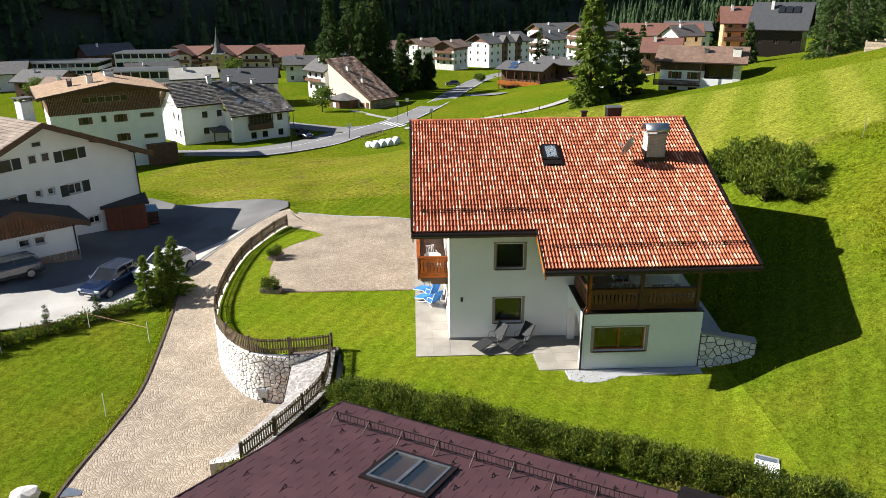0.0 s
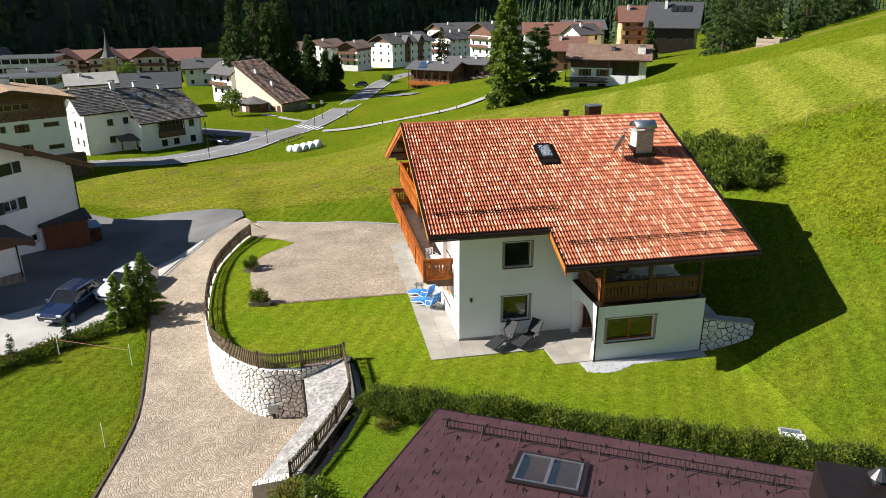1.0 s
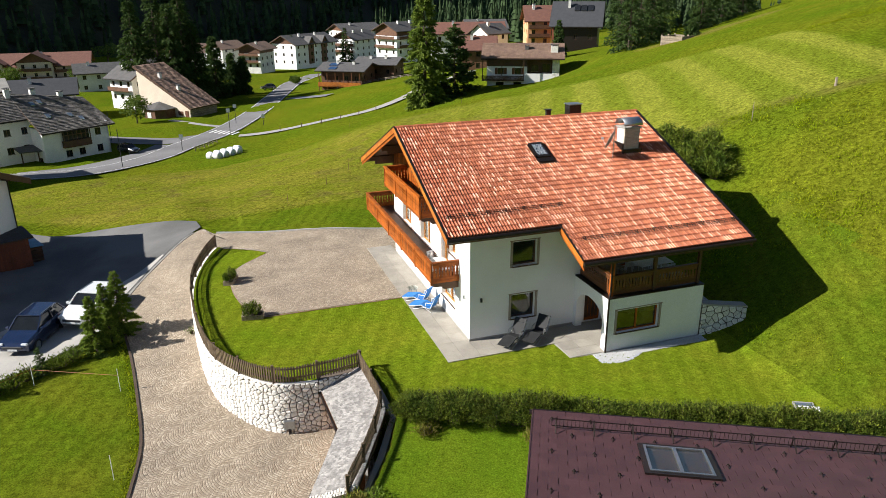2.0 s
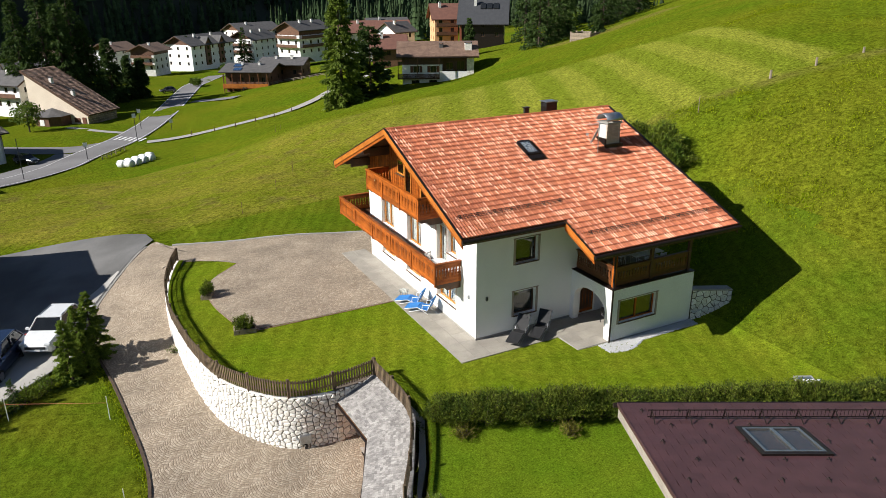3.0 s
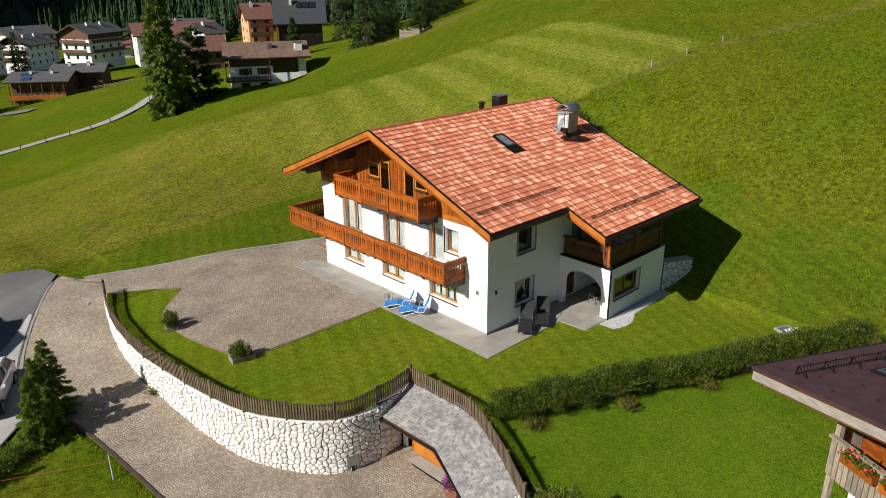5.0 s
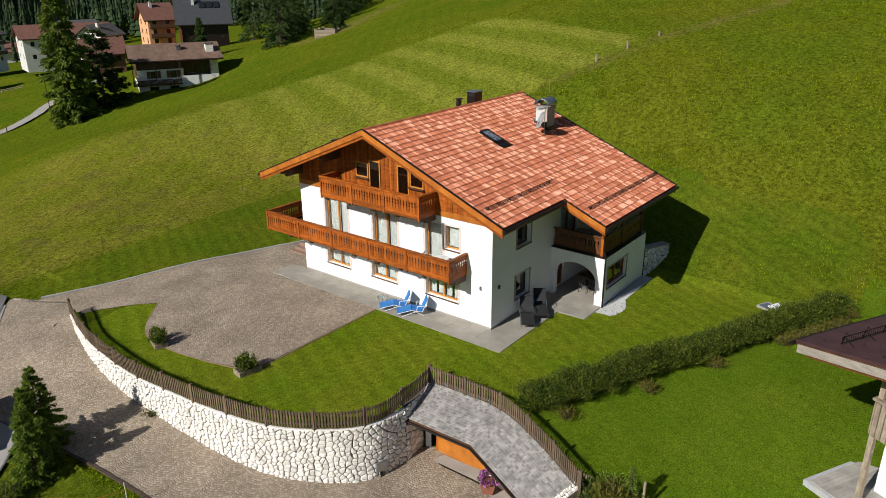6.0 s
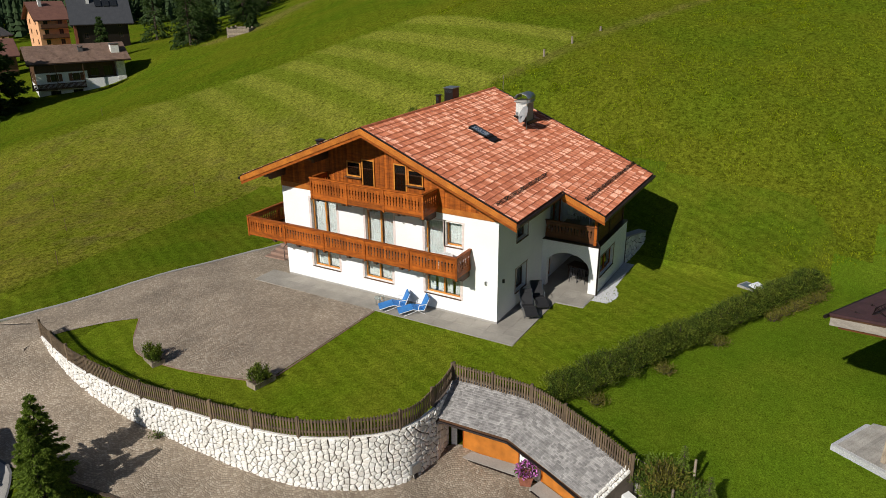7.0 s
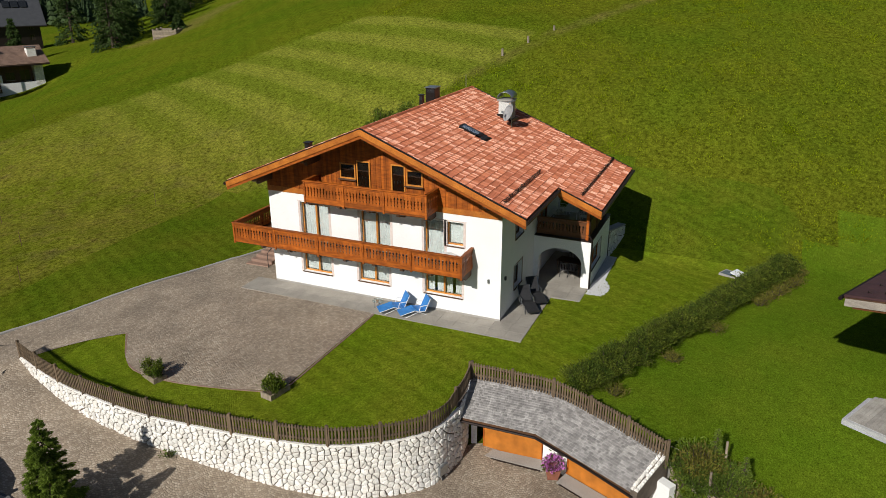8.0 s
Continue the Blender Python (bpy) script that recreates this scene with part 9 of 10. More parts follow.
def mountainside():
    FL = mat("forest_floor", (0.03, 0.035, 0.018), (0.022, 0.024, 0.014), 0.05, 0.6, 0.95, 0.0)
    verts, faces = [], []
    nu, nv = 60, 26
    for j in range(nv):
        for i in range(nu):
            along, d = -300 + 1100 * i / (nu - 1), -6 + 175 * (j / (nv - 1)) ** 1.3
            x, y = -110 + along * 0.8 - d * 0.6, 305 + along * 0.6 + d * 0.8
            verts.append((x, y, mountain_z(x, y)))
    for j in range(nv - 1):
        for i in range(nu - 1):
            faces.append((j * nu + i, j * nu + i + 1, (j + 1) * nu + i + 1, (j + 1) * nu + i))
    tagged(mesh_ob("backdrop", verts, faces, FL, smooth=True), "steep shaded mountainside behind the village", "mountain", kind="structure")
    rng = np.random.default_rng(7)
    B_, D_, S_ = [], [], []
    tv, tf = [], []
    trees = 0
    while trees < 2900:
        along, d = rng.uniform(-290, 640), rng.uniform(0, 1) ** 1.2 * 125
        x, y = -110 + along * 0.8 - d * 0.6, 305 + along * 0.6 + d * 0.8
        trees += 1
        z = mountain_z(x, y)
        if trees > 2300:
            x, y = rng.uniform(85, 330), rng.uniform(335, 430) - 0.25 * rng.uniform(0, 1) ** 2 * 300
            if y < 300 + 0.05 * x or x < 95:
                continue
            z = ground_z(x, y)
        h = rng.uniform(12, 25)
        r = h * rng.uniform(0.12, 0.17)
        n = 8
        tiers = 8
        for k in range(tiers):
            u0, u1 = 0.08 + 0.9 * k / tiers, 0.08 + 0.9 * (k + 1.55) / tiers
            o = len(tv)
            rr = r * (1 - u0 * 0.92)
            a0 = rng.uniform(0, 6.28)
            for i in range(n):
                q = rr * rng.uniform(0.65, 1.2)
                tv.append((x + q * math.cos(a0 + i * 6.283 / n), y + q * math.sin(a0 + i * 6.283 / n), z + h * (u0 - 0.03 * rng.uniform(0, 1))))
            tv.append((x, y, z + min(h * u1, h)))
            tf += [(o + i, o + (i + 1) % n, o + n) for i in range(n)]
    tagged(mesh_ob("forest", tv, tf, NEEDLE_FAR), "dense dark conifer forest on the mountainside", "forest", kind="stuff")


mountainside()


# ---- planting near the house ----
def pine_bush(label, x, y, z, r, h, seed, n=1500, blade=0.17, material=None, group="", name="pine_bush", category="shrub"):
    """A mountain pine: many upright candle shoots set with needles, over short crooked stems."""
    t = thing(name, label, category, pose(x, y, z), group)
    rng = np.random.default_rng(seed)
    bm = B()
    shoots = []
    for k in range(int(16 + 14 * r)):
        a, q = rng.uniform(0, 6.283), math.sqrt(rng.uniform(0, 1)) * r
        top = h * (1 - 0.5 * (q / r) ** 2) * rng.uniform(0.72, 1.08)
        p = np.array([math.cos(a) * q, math.sin(a) * q, top])
        rod(bm, (p[0] * 0.15, p[1] * 0.15, -0.1), p, 0.028, 0.008, seg=4, cap=False)
        shoots.append(p)
    part("branching", bm, BARK, t)["kind"] = "stuff"
    s = np.array(shoots)
    i = rng.integers(0, len(s), n)
    q = rng.uniform(0.12, 1.0, n) ** 0.6
    base = s[i] * q[:, None]
    base[:, :2] += rng.normal(0, 0.13 + 0.05 * r, (n, 2))
    base[:, 2] += rng.normal(0, 0.05, n)
    base[:, 2] = np.maximum(base[:, 2], 0.04)
    d = rng.normal(0, 0.55, (n, 3)) + np.array([0, 0, 0.75])
    d[:, :2] += base[:, :2] / (r + 0.2) * 0.7
    blades("needles", base, d, blade, blade * 0.3, material or PINE, t)
    return t


_rng = random.Random(17)
_c = spline([(-5.2, -4.9), (-3.4, -5.8), (-1.0, -7.0), (2.5, -8.7), (6.0, -10.4), (9.0, -11.9), (11.6, -13.1)], 0.82)
HEDGE = mat("hedge_pine_needles", (0.052, 0.088, 0.010), (0.150, 0.178, 0.020), 1.6, 9, 0.75, 0.0, rand=0.75, island=True, spec=0.2, thin=0.35)
PINE_DRY = mat("yellowing_pine", (0.20, 0.20, 0.03), (0.15, 0.12, 0.03), 0.9, 9, 0.75, 0.0, rand=0.4, island=True, spec=0.2, thin=0.4)
for _k, _p in enumerate(_c):
    _x, _y = _p.x + _rng.uniform(-0.12, 0.12), _p.y + _rng.uniform(-0.12, 0.12)
    pine_bush("dark green mountain pine in a dense hedge row", _x, _y, ground_z(_x, _y), _rng.uniform(0.7, 0.95), _rng.uniform(0.95, 1.5), 100 + _k, 7600, 0.115, HEDGE, "hedge row of mountain pines", "hedge_pine", "hedge")
    if _k % 5 == 2 or _k > 17:
        _x2, _y2 = _x - 0.5, _y - 0.85
        pine_bush("yellowing shrub at the foot of the hedge", _x2, _y2, ground_z(_x2, _y2), 0.4, 0.45, 200 + _k, 420, 0.14, PINE_DRY, "yellowing shrubs", "shrub")
for _k, (_x, _y, _r, _h) in enumerate(((20.9, 8.7, 1.3, 1.7), (20.0, 10.4, 1.5, 2.4), (21.6, 10.6, 1.4, 2.5), (19.8, 12.4, 1.5, 2.4), (21.4, 13.0, 1.5, 2.6), (20.2, 14.8, 1.5, 2.4), (21.8, 15.2, 1.4, 2.3), (19.4, 16.6, 1.4, 2.1), (21.0, 17.4, 1.4, 2.2))):
    pine_bush("large dark mountain pine thicket on the slope", _x, _y, ground_z(_x, _y) - 0.1, _r, _h, 300 + _k, 4200, 0.25, None, "pine thicket on the slope")


def planter(x, y, rz, seed):
    z = ground_z(x, y)
    p = thing("planter", "low stone planter box with a small mountain pine", "planter", pose(x, y, z, 0, 0, rz), "planters on the lawn edge")
    bm = B()
    for a, b, c, e in ((-0.55, 0.55, -0.3, -0.24), (-0.55, 0.55, 0.24, 0.3), (-0.55, -0.49, -0.24, 0.24), (0.49, 0.55, -0.24, 0.24)):
        box(bm, a, c, -0.05, b, e, 0.24)
    part("trough", bm, WOOD_GREY, p)
    bm = B()
    box(bm, -0.49, -0.24, 0.0, 0.49, 0.24, 0.2)
    part("soil", bm, SOIL, p)
    rng = np.random.default_rng(seed)
    bm = B()
    sh = []
    for k in range(14):
        q = np.array([rng.uniform(-0.55, 0.55), rng.uniform(-0.32, 0.32), 0.25 + rng.uniform(0.15, 0.55)])
        rod(bm, (q[0] * 0.6, q[1] * 0.5, 0.2), q, 0.02, 0.008, seg=4, cap=False)
        sh.append(q)
    part("branching", bm, BARK, p)["kind"] = "stuff"
    s = np.array(sh)
    n = 2000
    base = s[rng.integers(0, 14, n)] * np.stack([np.ones(n), np.ones(n), rng.uniform(0.5, 1.05, n)], 1) + rng.normal(0, 0.07, (n, 3))
    blades("needles", base, rng.normal(0, 0.6, (n, 3)) + (0, 0, 0.7), 0.12, 0.03, PINE, p)


planter(-10.55, 12.3, 72, 1)
planter(-9.75, 6.45, -10, 2)

YOUNG = mat("young_needles", (0.175, 0.245, 0.03), (0.125, 0.185, 0.024), 0.9, 9, 0.75, 0.0, rand=0.4, island=True, spec=0.2, thin=0.45)
# young spruces, shrubs and saplings between lawn and lot
for _k, (_x, _y, _h, _r) in enumerate(((-17.9, 9.6, 3.5, 0.85), (-17.35, 10.9, 3.5, 0.9), (-16.7, 11.35, 3.9, 1.15), (-17.2, 10.1, 2.3, 0.7))):
    conifer("young_spruce", "young green spruce at the corner of the lawn", _x, _y, ground_z(_x, _y) - 0.05, _h, _r, YOUNG, 400 + _k, 20000, 0.13, 0.1, 0.02, "young spruces", 0.8)
_c = spline([(-25.5, 5.4), (-23.6, 6.6), (-22.0, 7.5), (-20.4, 8.4), (-18.9, 9.2)], 0.62)
for _k, _p in enumerate(_c):
    _x, _y = _p.x + _rng.uniform(-0.2, 0.2), _p.y + _rng.uniform(-0.15, 0.15)
    if _k % 4 == 1:
        conifer("sapling", "thin young spruce sapling in the shrub border", _x, _y, ground_z(_x, _y), _rng.uniform(1.3, 1.9), 0.4, NEEDLE, 430 + _k, 600, 0.16, 0.1, 0.02, "saplings")
    else:
        pine_bush("low green shrub in the border along the lot", _x, _y, ground_z(_x, _y), _rng.uniform(0.45, 0.65), _rng.uniform(0.5, 0.95), 450 + _k, 520, 0.17, PINE if _k % 3 else LEAF, "border shrubs", "shrub")
# rough bank at the end of the garage
for _k in range(24):
    _u = _k / 23
    _x, _y = -7.7 - 1.1 * _u + _rng.uniform(-0.8, 0.7), -9.7 - 3.6 * _u + _rng.uniform(-0.4, 0.4)
    pine_bush("wild shrub on the bank beside the garage", _x, _y, ground_z(_x, _y) - 0.05, _rng.uniform(0.5, 0.8), _rng.uniform(0.55, 1.0), 500 + _k, 1300, 0.15, (LEAF, PINE_DRY, YOUNG)[_k % 3], "bank shrubs", "shrub")
for _k, (_x, _y, _h) in enumerate(((-7.4, -10.6, 1.7), (-8.0, -9.7, 1.4), (-7.9, -11.6, 1.5))):
    conifer("sapling", "young spruce sapling on the bank", _x, _y, ground_z(_x, _y), _h, 0.42, YOUNG, 530 + _k, 1500, 0.1, 0.1, 0.02, "saplings")
for _x, _y in ((-7.2, -11.0), (-8.6, -10.6)):
    _b = B()
    rod(_b, (0, 0, -0.2), (0.12, 0.05, 1.1), 0.05, 0.045, seg=7)
    tagged(part("wooden_stake", _b, WOOD_GREY, None, "grey weathered wooden stake on the bank"), category="stake").matrix_basis = pose(_x, _y, ground_z(_x, _y))
pine_bush("small weed at the foot of the stone wall", -13.0, 9.4, drive_z(-13.0, 9.4), 0.12, 0.4, 560, 120, 0.12, LEAF, "", "weed", "plant")


# ---- grass tufts that roughen the nearest turf ----
def tufts(name, count, seed, area, length, material, label):
    rng = np.random.default_rng(seed)
    pts = []
    while len(pts) < count:
        x, y = area(rng)
        if x is None:
            continue
        pts.append((x, y, ground_z(x, y) - 0.01))
    pts = np.array(pts)
    d = rng.normal(0, 0.7, (count, 3)) + (0, 0, 0.75)
    ob = blades(name, pts, d, length, length * 0.35, material, None, "stuff")
    return tagged(ob, label, "grass", kind="stuff")


GRASS_TUFT = mat("grass_blades", (0.19, 0.26, 0.006), (0.25, 0.28, 0.012), 0.5, 6, 0.8, 0.0, rand=0.35, island=True, spec=0.0, thin=0.45)


def _edge_area(rng):
    k = rng.integers(0, len(_left) - 1)
    p = _left[k].lerp(_left[k + 1], rng.uniform())
    return p.x - abs(rng.normal(0, 0.25)) - 0.05, p.y + rng.normal(0, 0.1)


def _rough_area(rng):
    """Clumps on the uncut hillside east of the lawn."""
    if rng.uniform() < 0.12 or not _clump:
        x, y = rng.uniform(12.5, 62), rng.uniform(-34, 34)
        if field(x, y) > 0.3 or x < 13 + 0.1 * y or (x < 16 and y < -4.9 - 0.49 * (x + 5.2)) or noise.noise((x * 0.16, y * 0.16, 2.0)) < rng.uniform(-0.5, 0.25) or math.hypot(x - 20.6, y - 13) < 5:
            return None, None
        _clump[:] = [x, y]
    return _clump[0] + rng.normal(0, 0.3), _clump[1] + rng.normal(0, 0.3)


_clump = []
_left = spline(DRIVE_W[2:10], 0.5)
tufts("meadow_grass", 60000, 4, _rough_area, 0.17, GRASS_TUFT, "coarse uncut grass clumps on the hillside")
tufts("edge_grass", 2600, 3, _edge_area, 0.13, GRASS_TUFT, "longer grass along the driveway edge")


# ---- loungers, tables, pots ----
def tube(bm, pts, r, seg=6):
    for a, b in zip(pts, pts[1:]):
        rod(bm, a, b, r, seg=seg)


def recliner(x, y, rz, fabric, frame_mat, label, group, back=62, seat_h=0.3, lean=0.75):
    t = thing("lounger", label, "lounger", pose(x, y, 0.0, 0, 0, rz), group)
    w = 0.31
    c, s = math.cos(radians(back)), math.sin(radians(back))
    prof = [(-0.95, seat_h - 0.12), (-0.2, seat_h + 0.05), (0.0, seat_h - 0.02), (0.35, seat_h - 0.06), (0.35 + lean * 0.35 * c, seat_h - 0.06 + lean * 0.35 * s), (0.35 + lean * c, seat_h - 0.06 + lean * s)]
    for k, (a, b) in enumerate(zip(prof, prof[1:])):
        v = []
        ln = math.hypot(b[0] - a[0], b[1] - a[1])
        nx, nz = -(b[1] - a[1]) / ln * 0.055, (b[0] - a[0]) / ln * 0.055
        for yy in (-w, w):
            v += [(a[0], yy, a[1]), (b[0], yy, b[1]), (b[0] + nx, yy, b[1] + nz), (a[0] + nx, yy, a[1] + nz)]
        f = [(0, 1, 2, 3), (7, 6, 5, 4), (0, 4, 5, 1), (1, 5, 6, 2), (2, 6, 7, 3), (3, 7, 4, 0)]
        mesh_ob("cushion" if k < 3 else "backrest", v, f, fabric, t)
    for yy in (-w - 0.02, w + 0.02):
        bm = B()
        tube(bm, [(p[0], yy, p[1] - 0.01) for p in prof], 0.016)
        part("side_rail", bm, frame_mat, t)
        for a, b in (((-0.7, 0.0), (0.1, seat_h - 0.02)), ((0.42, 0.0), (-0.1, seat_h + 0.02))):
            bm = B()
            rod(bm, (a[0], yy, a[1]), (b[0], yy, b[1]), 0.015, seg=6)
            part("leg", bm, frame_mat, t)
        bm = B()
        tube(bm, [(0.05, yy, seat_h), (0.1, yy, seat_h + 0.24), (0.5, yy, seat_h + 0.26)], 0.018)
        part("armrest", bm, frame_mat, t)
    bm = B()
    top = prof[-1]
    box(bm, -0.04, -0.2, -0.09, 0.04, 0.2, 0.09, Matrix.Translation((top[0] - 0.1 * c - 0.04, 0, top[1] - 0.12 * s)) @ Matrix.Rotation(radians(90 - back), 4, "Y"), 0.02)
    part("headrest", bm, fabric, t)
    return t


recliner(1.95, -0.85, 36, BLACK, STEEL, "black padded reclining garden chair on the south terrace", "black loungers", 58, 0.34, 0.85)
recliner(3.2, -0.9, 36, BLACK, STEEL, "black padded reclining garden chair on the south terrace", "black loungers", 58, 0.34, 0.85)
recliner(-0.85, 5.35, -48, BLUE, WHITE, "blue sun lounger with a white frame on the terrace", "blue loungers", 66, 0.28, 0.72)
recliner(-0.8, 4.2, -48, BLUE, WHITE, "blue sun lounger with a white frame on the terrace", "blue loungers", 66, 0.28, 0.72)


def table(x, y, z, r, h, topmat, label, round_top=True, sx=1.0, sy=1.0, rz=0):
    t = thing("table", label, "table", pose(x, y, z, 0, 0, rz))
    bm = B()
    if round_top:
        rod(bm, (0, 0, h - 0.03), (0, 0, h), r, seg=20)
    else:
        box(bm, -sx / 2, -sy / 2, h - 0.04, sx / 2, sy / 2, h, bevel=0.01)
    part("tabletop", bm, topmat, t)
    for k in range(4):
        a = math.pi / 4 + k * math.pi / 2
        px, py = (r * 0.7 * math.cos(a), r * 0.7 * math.sin(a)) if round_top else (sx * 0.44 * (1 if math.cos(a) > 0 else -1), sy * 0.44 * (1 if math.sin(a) > 0 else -1))
        bm = B()
        rod(bm, (px, py, 0), (px, py, h - 0.03), 0.022, seg=6)
        part("leg", bm, topmat if topmat is not GLASS else STEEL, t)
    return t


def chair(x, y, z, rz, m, label, group):
    t = thing("chair", label, "chair", pose(x, y, z, 0, 0, rz), group)
    bm = B()
    box(bm, -0.22, -0.22, 0.41, 0.22, 0.22, 0.45, bevel=0.012)
    part("seat", bm, m, t)
    for a in (-0.2, 0.2):
        for b in (-0.2, 0.2):
            bm = B()
            rod(bm, (a * 1.1, b * 1.1, 0), (a, b, 0.42), 0.018, seg=6)
            part("leg", bm, m, t)
    bm = B()
    for k in range(5):
        box(bm, -0.2 + k * 0.09, 0.2, 0.45, -0.16 + k * 0.09, 0.23, 0.85)
    box(bm, -0.22, 0.195, 0.82, 0.22, 0.235, 0.9, bevel=0.01)
    part("backrest", bm, m, t)
    for a in (-0.24, 0.24):
        bm = B()
        tube(bm, [(a, -0.2, 0.44), (a, -0.18, 0.64), (a, 0.2, 0.66)], 0.016)
        part("armrest", bm, m, t)
    return t


table(-0.72, 2.55, 2.72, 0.42, 0.72, PLASTIC, "round white plastic table on the lower balcony")
chair(-0.75, 3.3, 2.72, 20, PLASTIC, "white plastic armchair on the balcony", "balcony chairs")
chair(-0.55, 1.95, 2.72, 190, PLASTIC, "white plastic armchair on the balcony", "balcony chairs")
table(-0.95, 6.35, 0.0, 0.3, 0.42, GLASS, "small round glass side table by the loungers")
table(9.2, -1.3, 2.72, 0.5, 0.74, WHITE, "long table with a white cloth on the roof terrace", False, 1.9, 0.9)
table(6.9, -1.2, 2.72, 0.5, 0.74, WOOD_GREY, "garden table on the roof terrace", False, 1.1, 0.8, 12)
for _x, _y, _rz in ((8.6, -0.55, 0), (9.6, -0.55, 0), (8.6, -2.05, 180), (9.6, -2.05, 180), (7.7, -1.0, 60)):
    chair(_x, _y, 2.72, _rz, PLASTIC, "white plastic armchair on the roof terrace", "terrace chairs")
table(7.6, -1.7, 0.0, 0.5, 0.74, WOOD_DARK, "dark table in the shaded porch", False, 1.5, 0.85, 80)
for _x, _y, _rz in ((6.9, -1.5, 95), (7.0, -2.0, 80), (8.3, -1.6, 270)):
    chair(_x, _y, 0.0, _rz, DARK_METAL, "dark metal chair in the porch", "porch chairs")


def flower_pot(x, y, z):
    t = thing("flower_pot", "square terracotta pot with pink petunias by the garage", "plant pot", pose(x, y, z, 0, 0, 20))
    TERRA = mat("terracotta", (0.28, 0.1, 0.06), None, 4, 30, 0.85, 0.2)
    bm = B()
    lo = [bm.verts.new((a * 0.2, b * 0.2, 0)) for a, b in ((-1, -1), (1, -1), (1, 1), (-1, 1))]
    hi = [bm.verts.new((a * 0.3, b * 0.3, 0.5)) for a, b in ((-1, -1), (1, -1), (1, 1), (-1, 1))]
    bm.faces.new(lo[::-1]), bm.faces.new(hi)
    for k in range(4):
        bm.faces.new((lo[k], lo[(k + 1) % 4], hi[(k + 1) % 4], hi[k]))
    part("pot", bm, TERRA, t)
    rng = np.random.default_rng(5)
    n = 700
    d = rng.normal(0, 1, (n, 3))
    d /= np.linalg.norm(d, axis=1)[:, None]
    d[:, 2] = np.abs(d[:, 2]) - 0.25
    p = d * np.array([0.42, 0.42, 0.45]) * rng.uniform(0.5, 1, (n, 1)) + (0, 0, 0.62)
    blades("leaves", p[:300], d[:300], 0.1, 0.06, LEAF, t)
    blades("blossoms", p[300:] * (1.04, 1.04, 1.02), d[300:], 0.09, 0.1, PINK_BLOOM, t)


flower_pot(-7.05, -4.75, -2.78)
pine_bush("small round shrub in a corner by the garage pier", -6.75, -5.0, -1.75, 0.32, 0.5, 570, 300, 0.13, LEAF, "", "shrub")


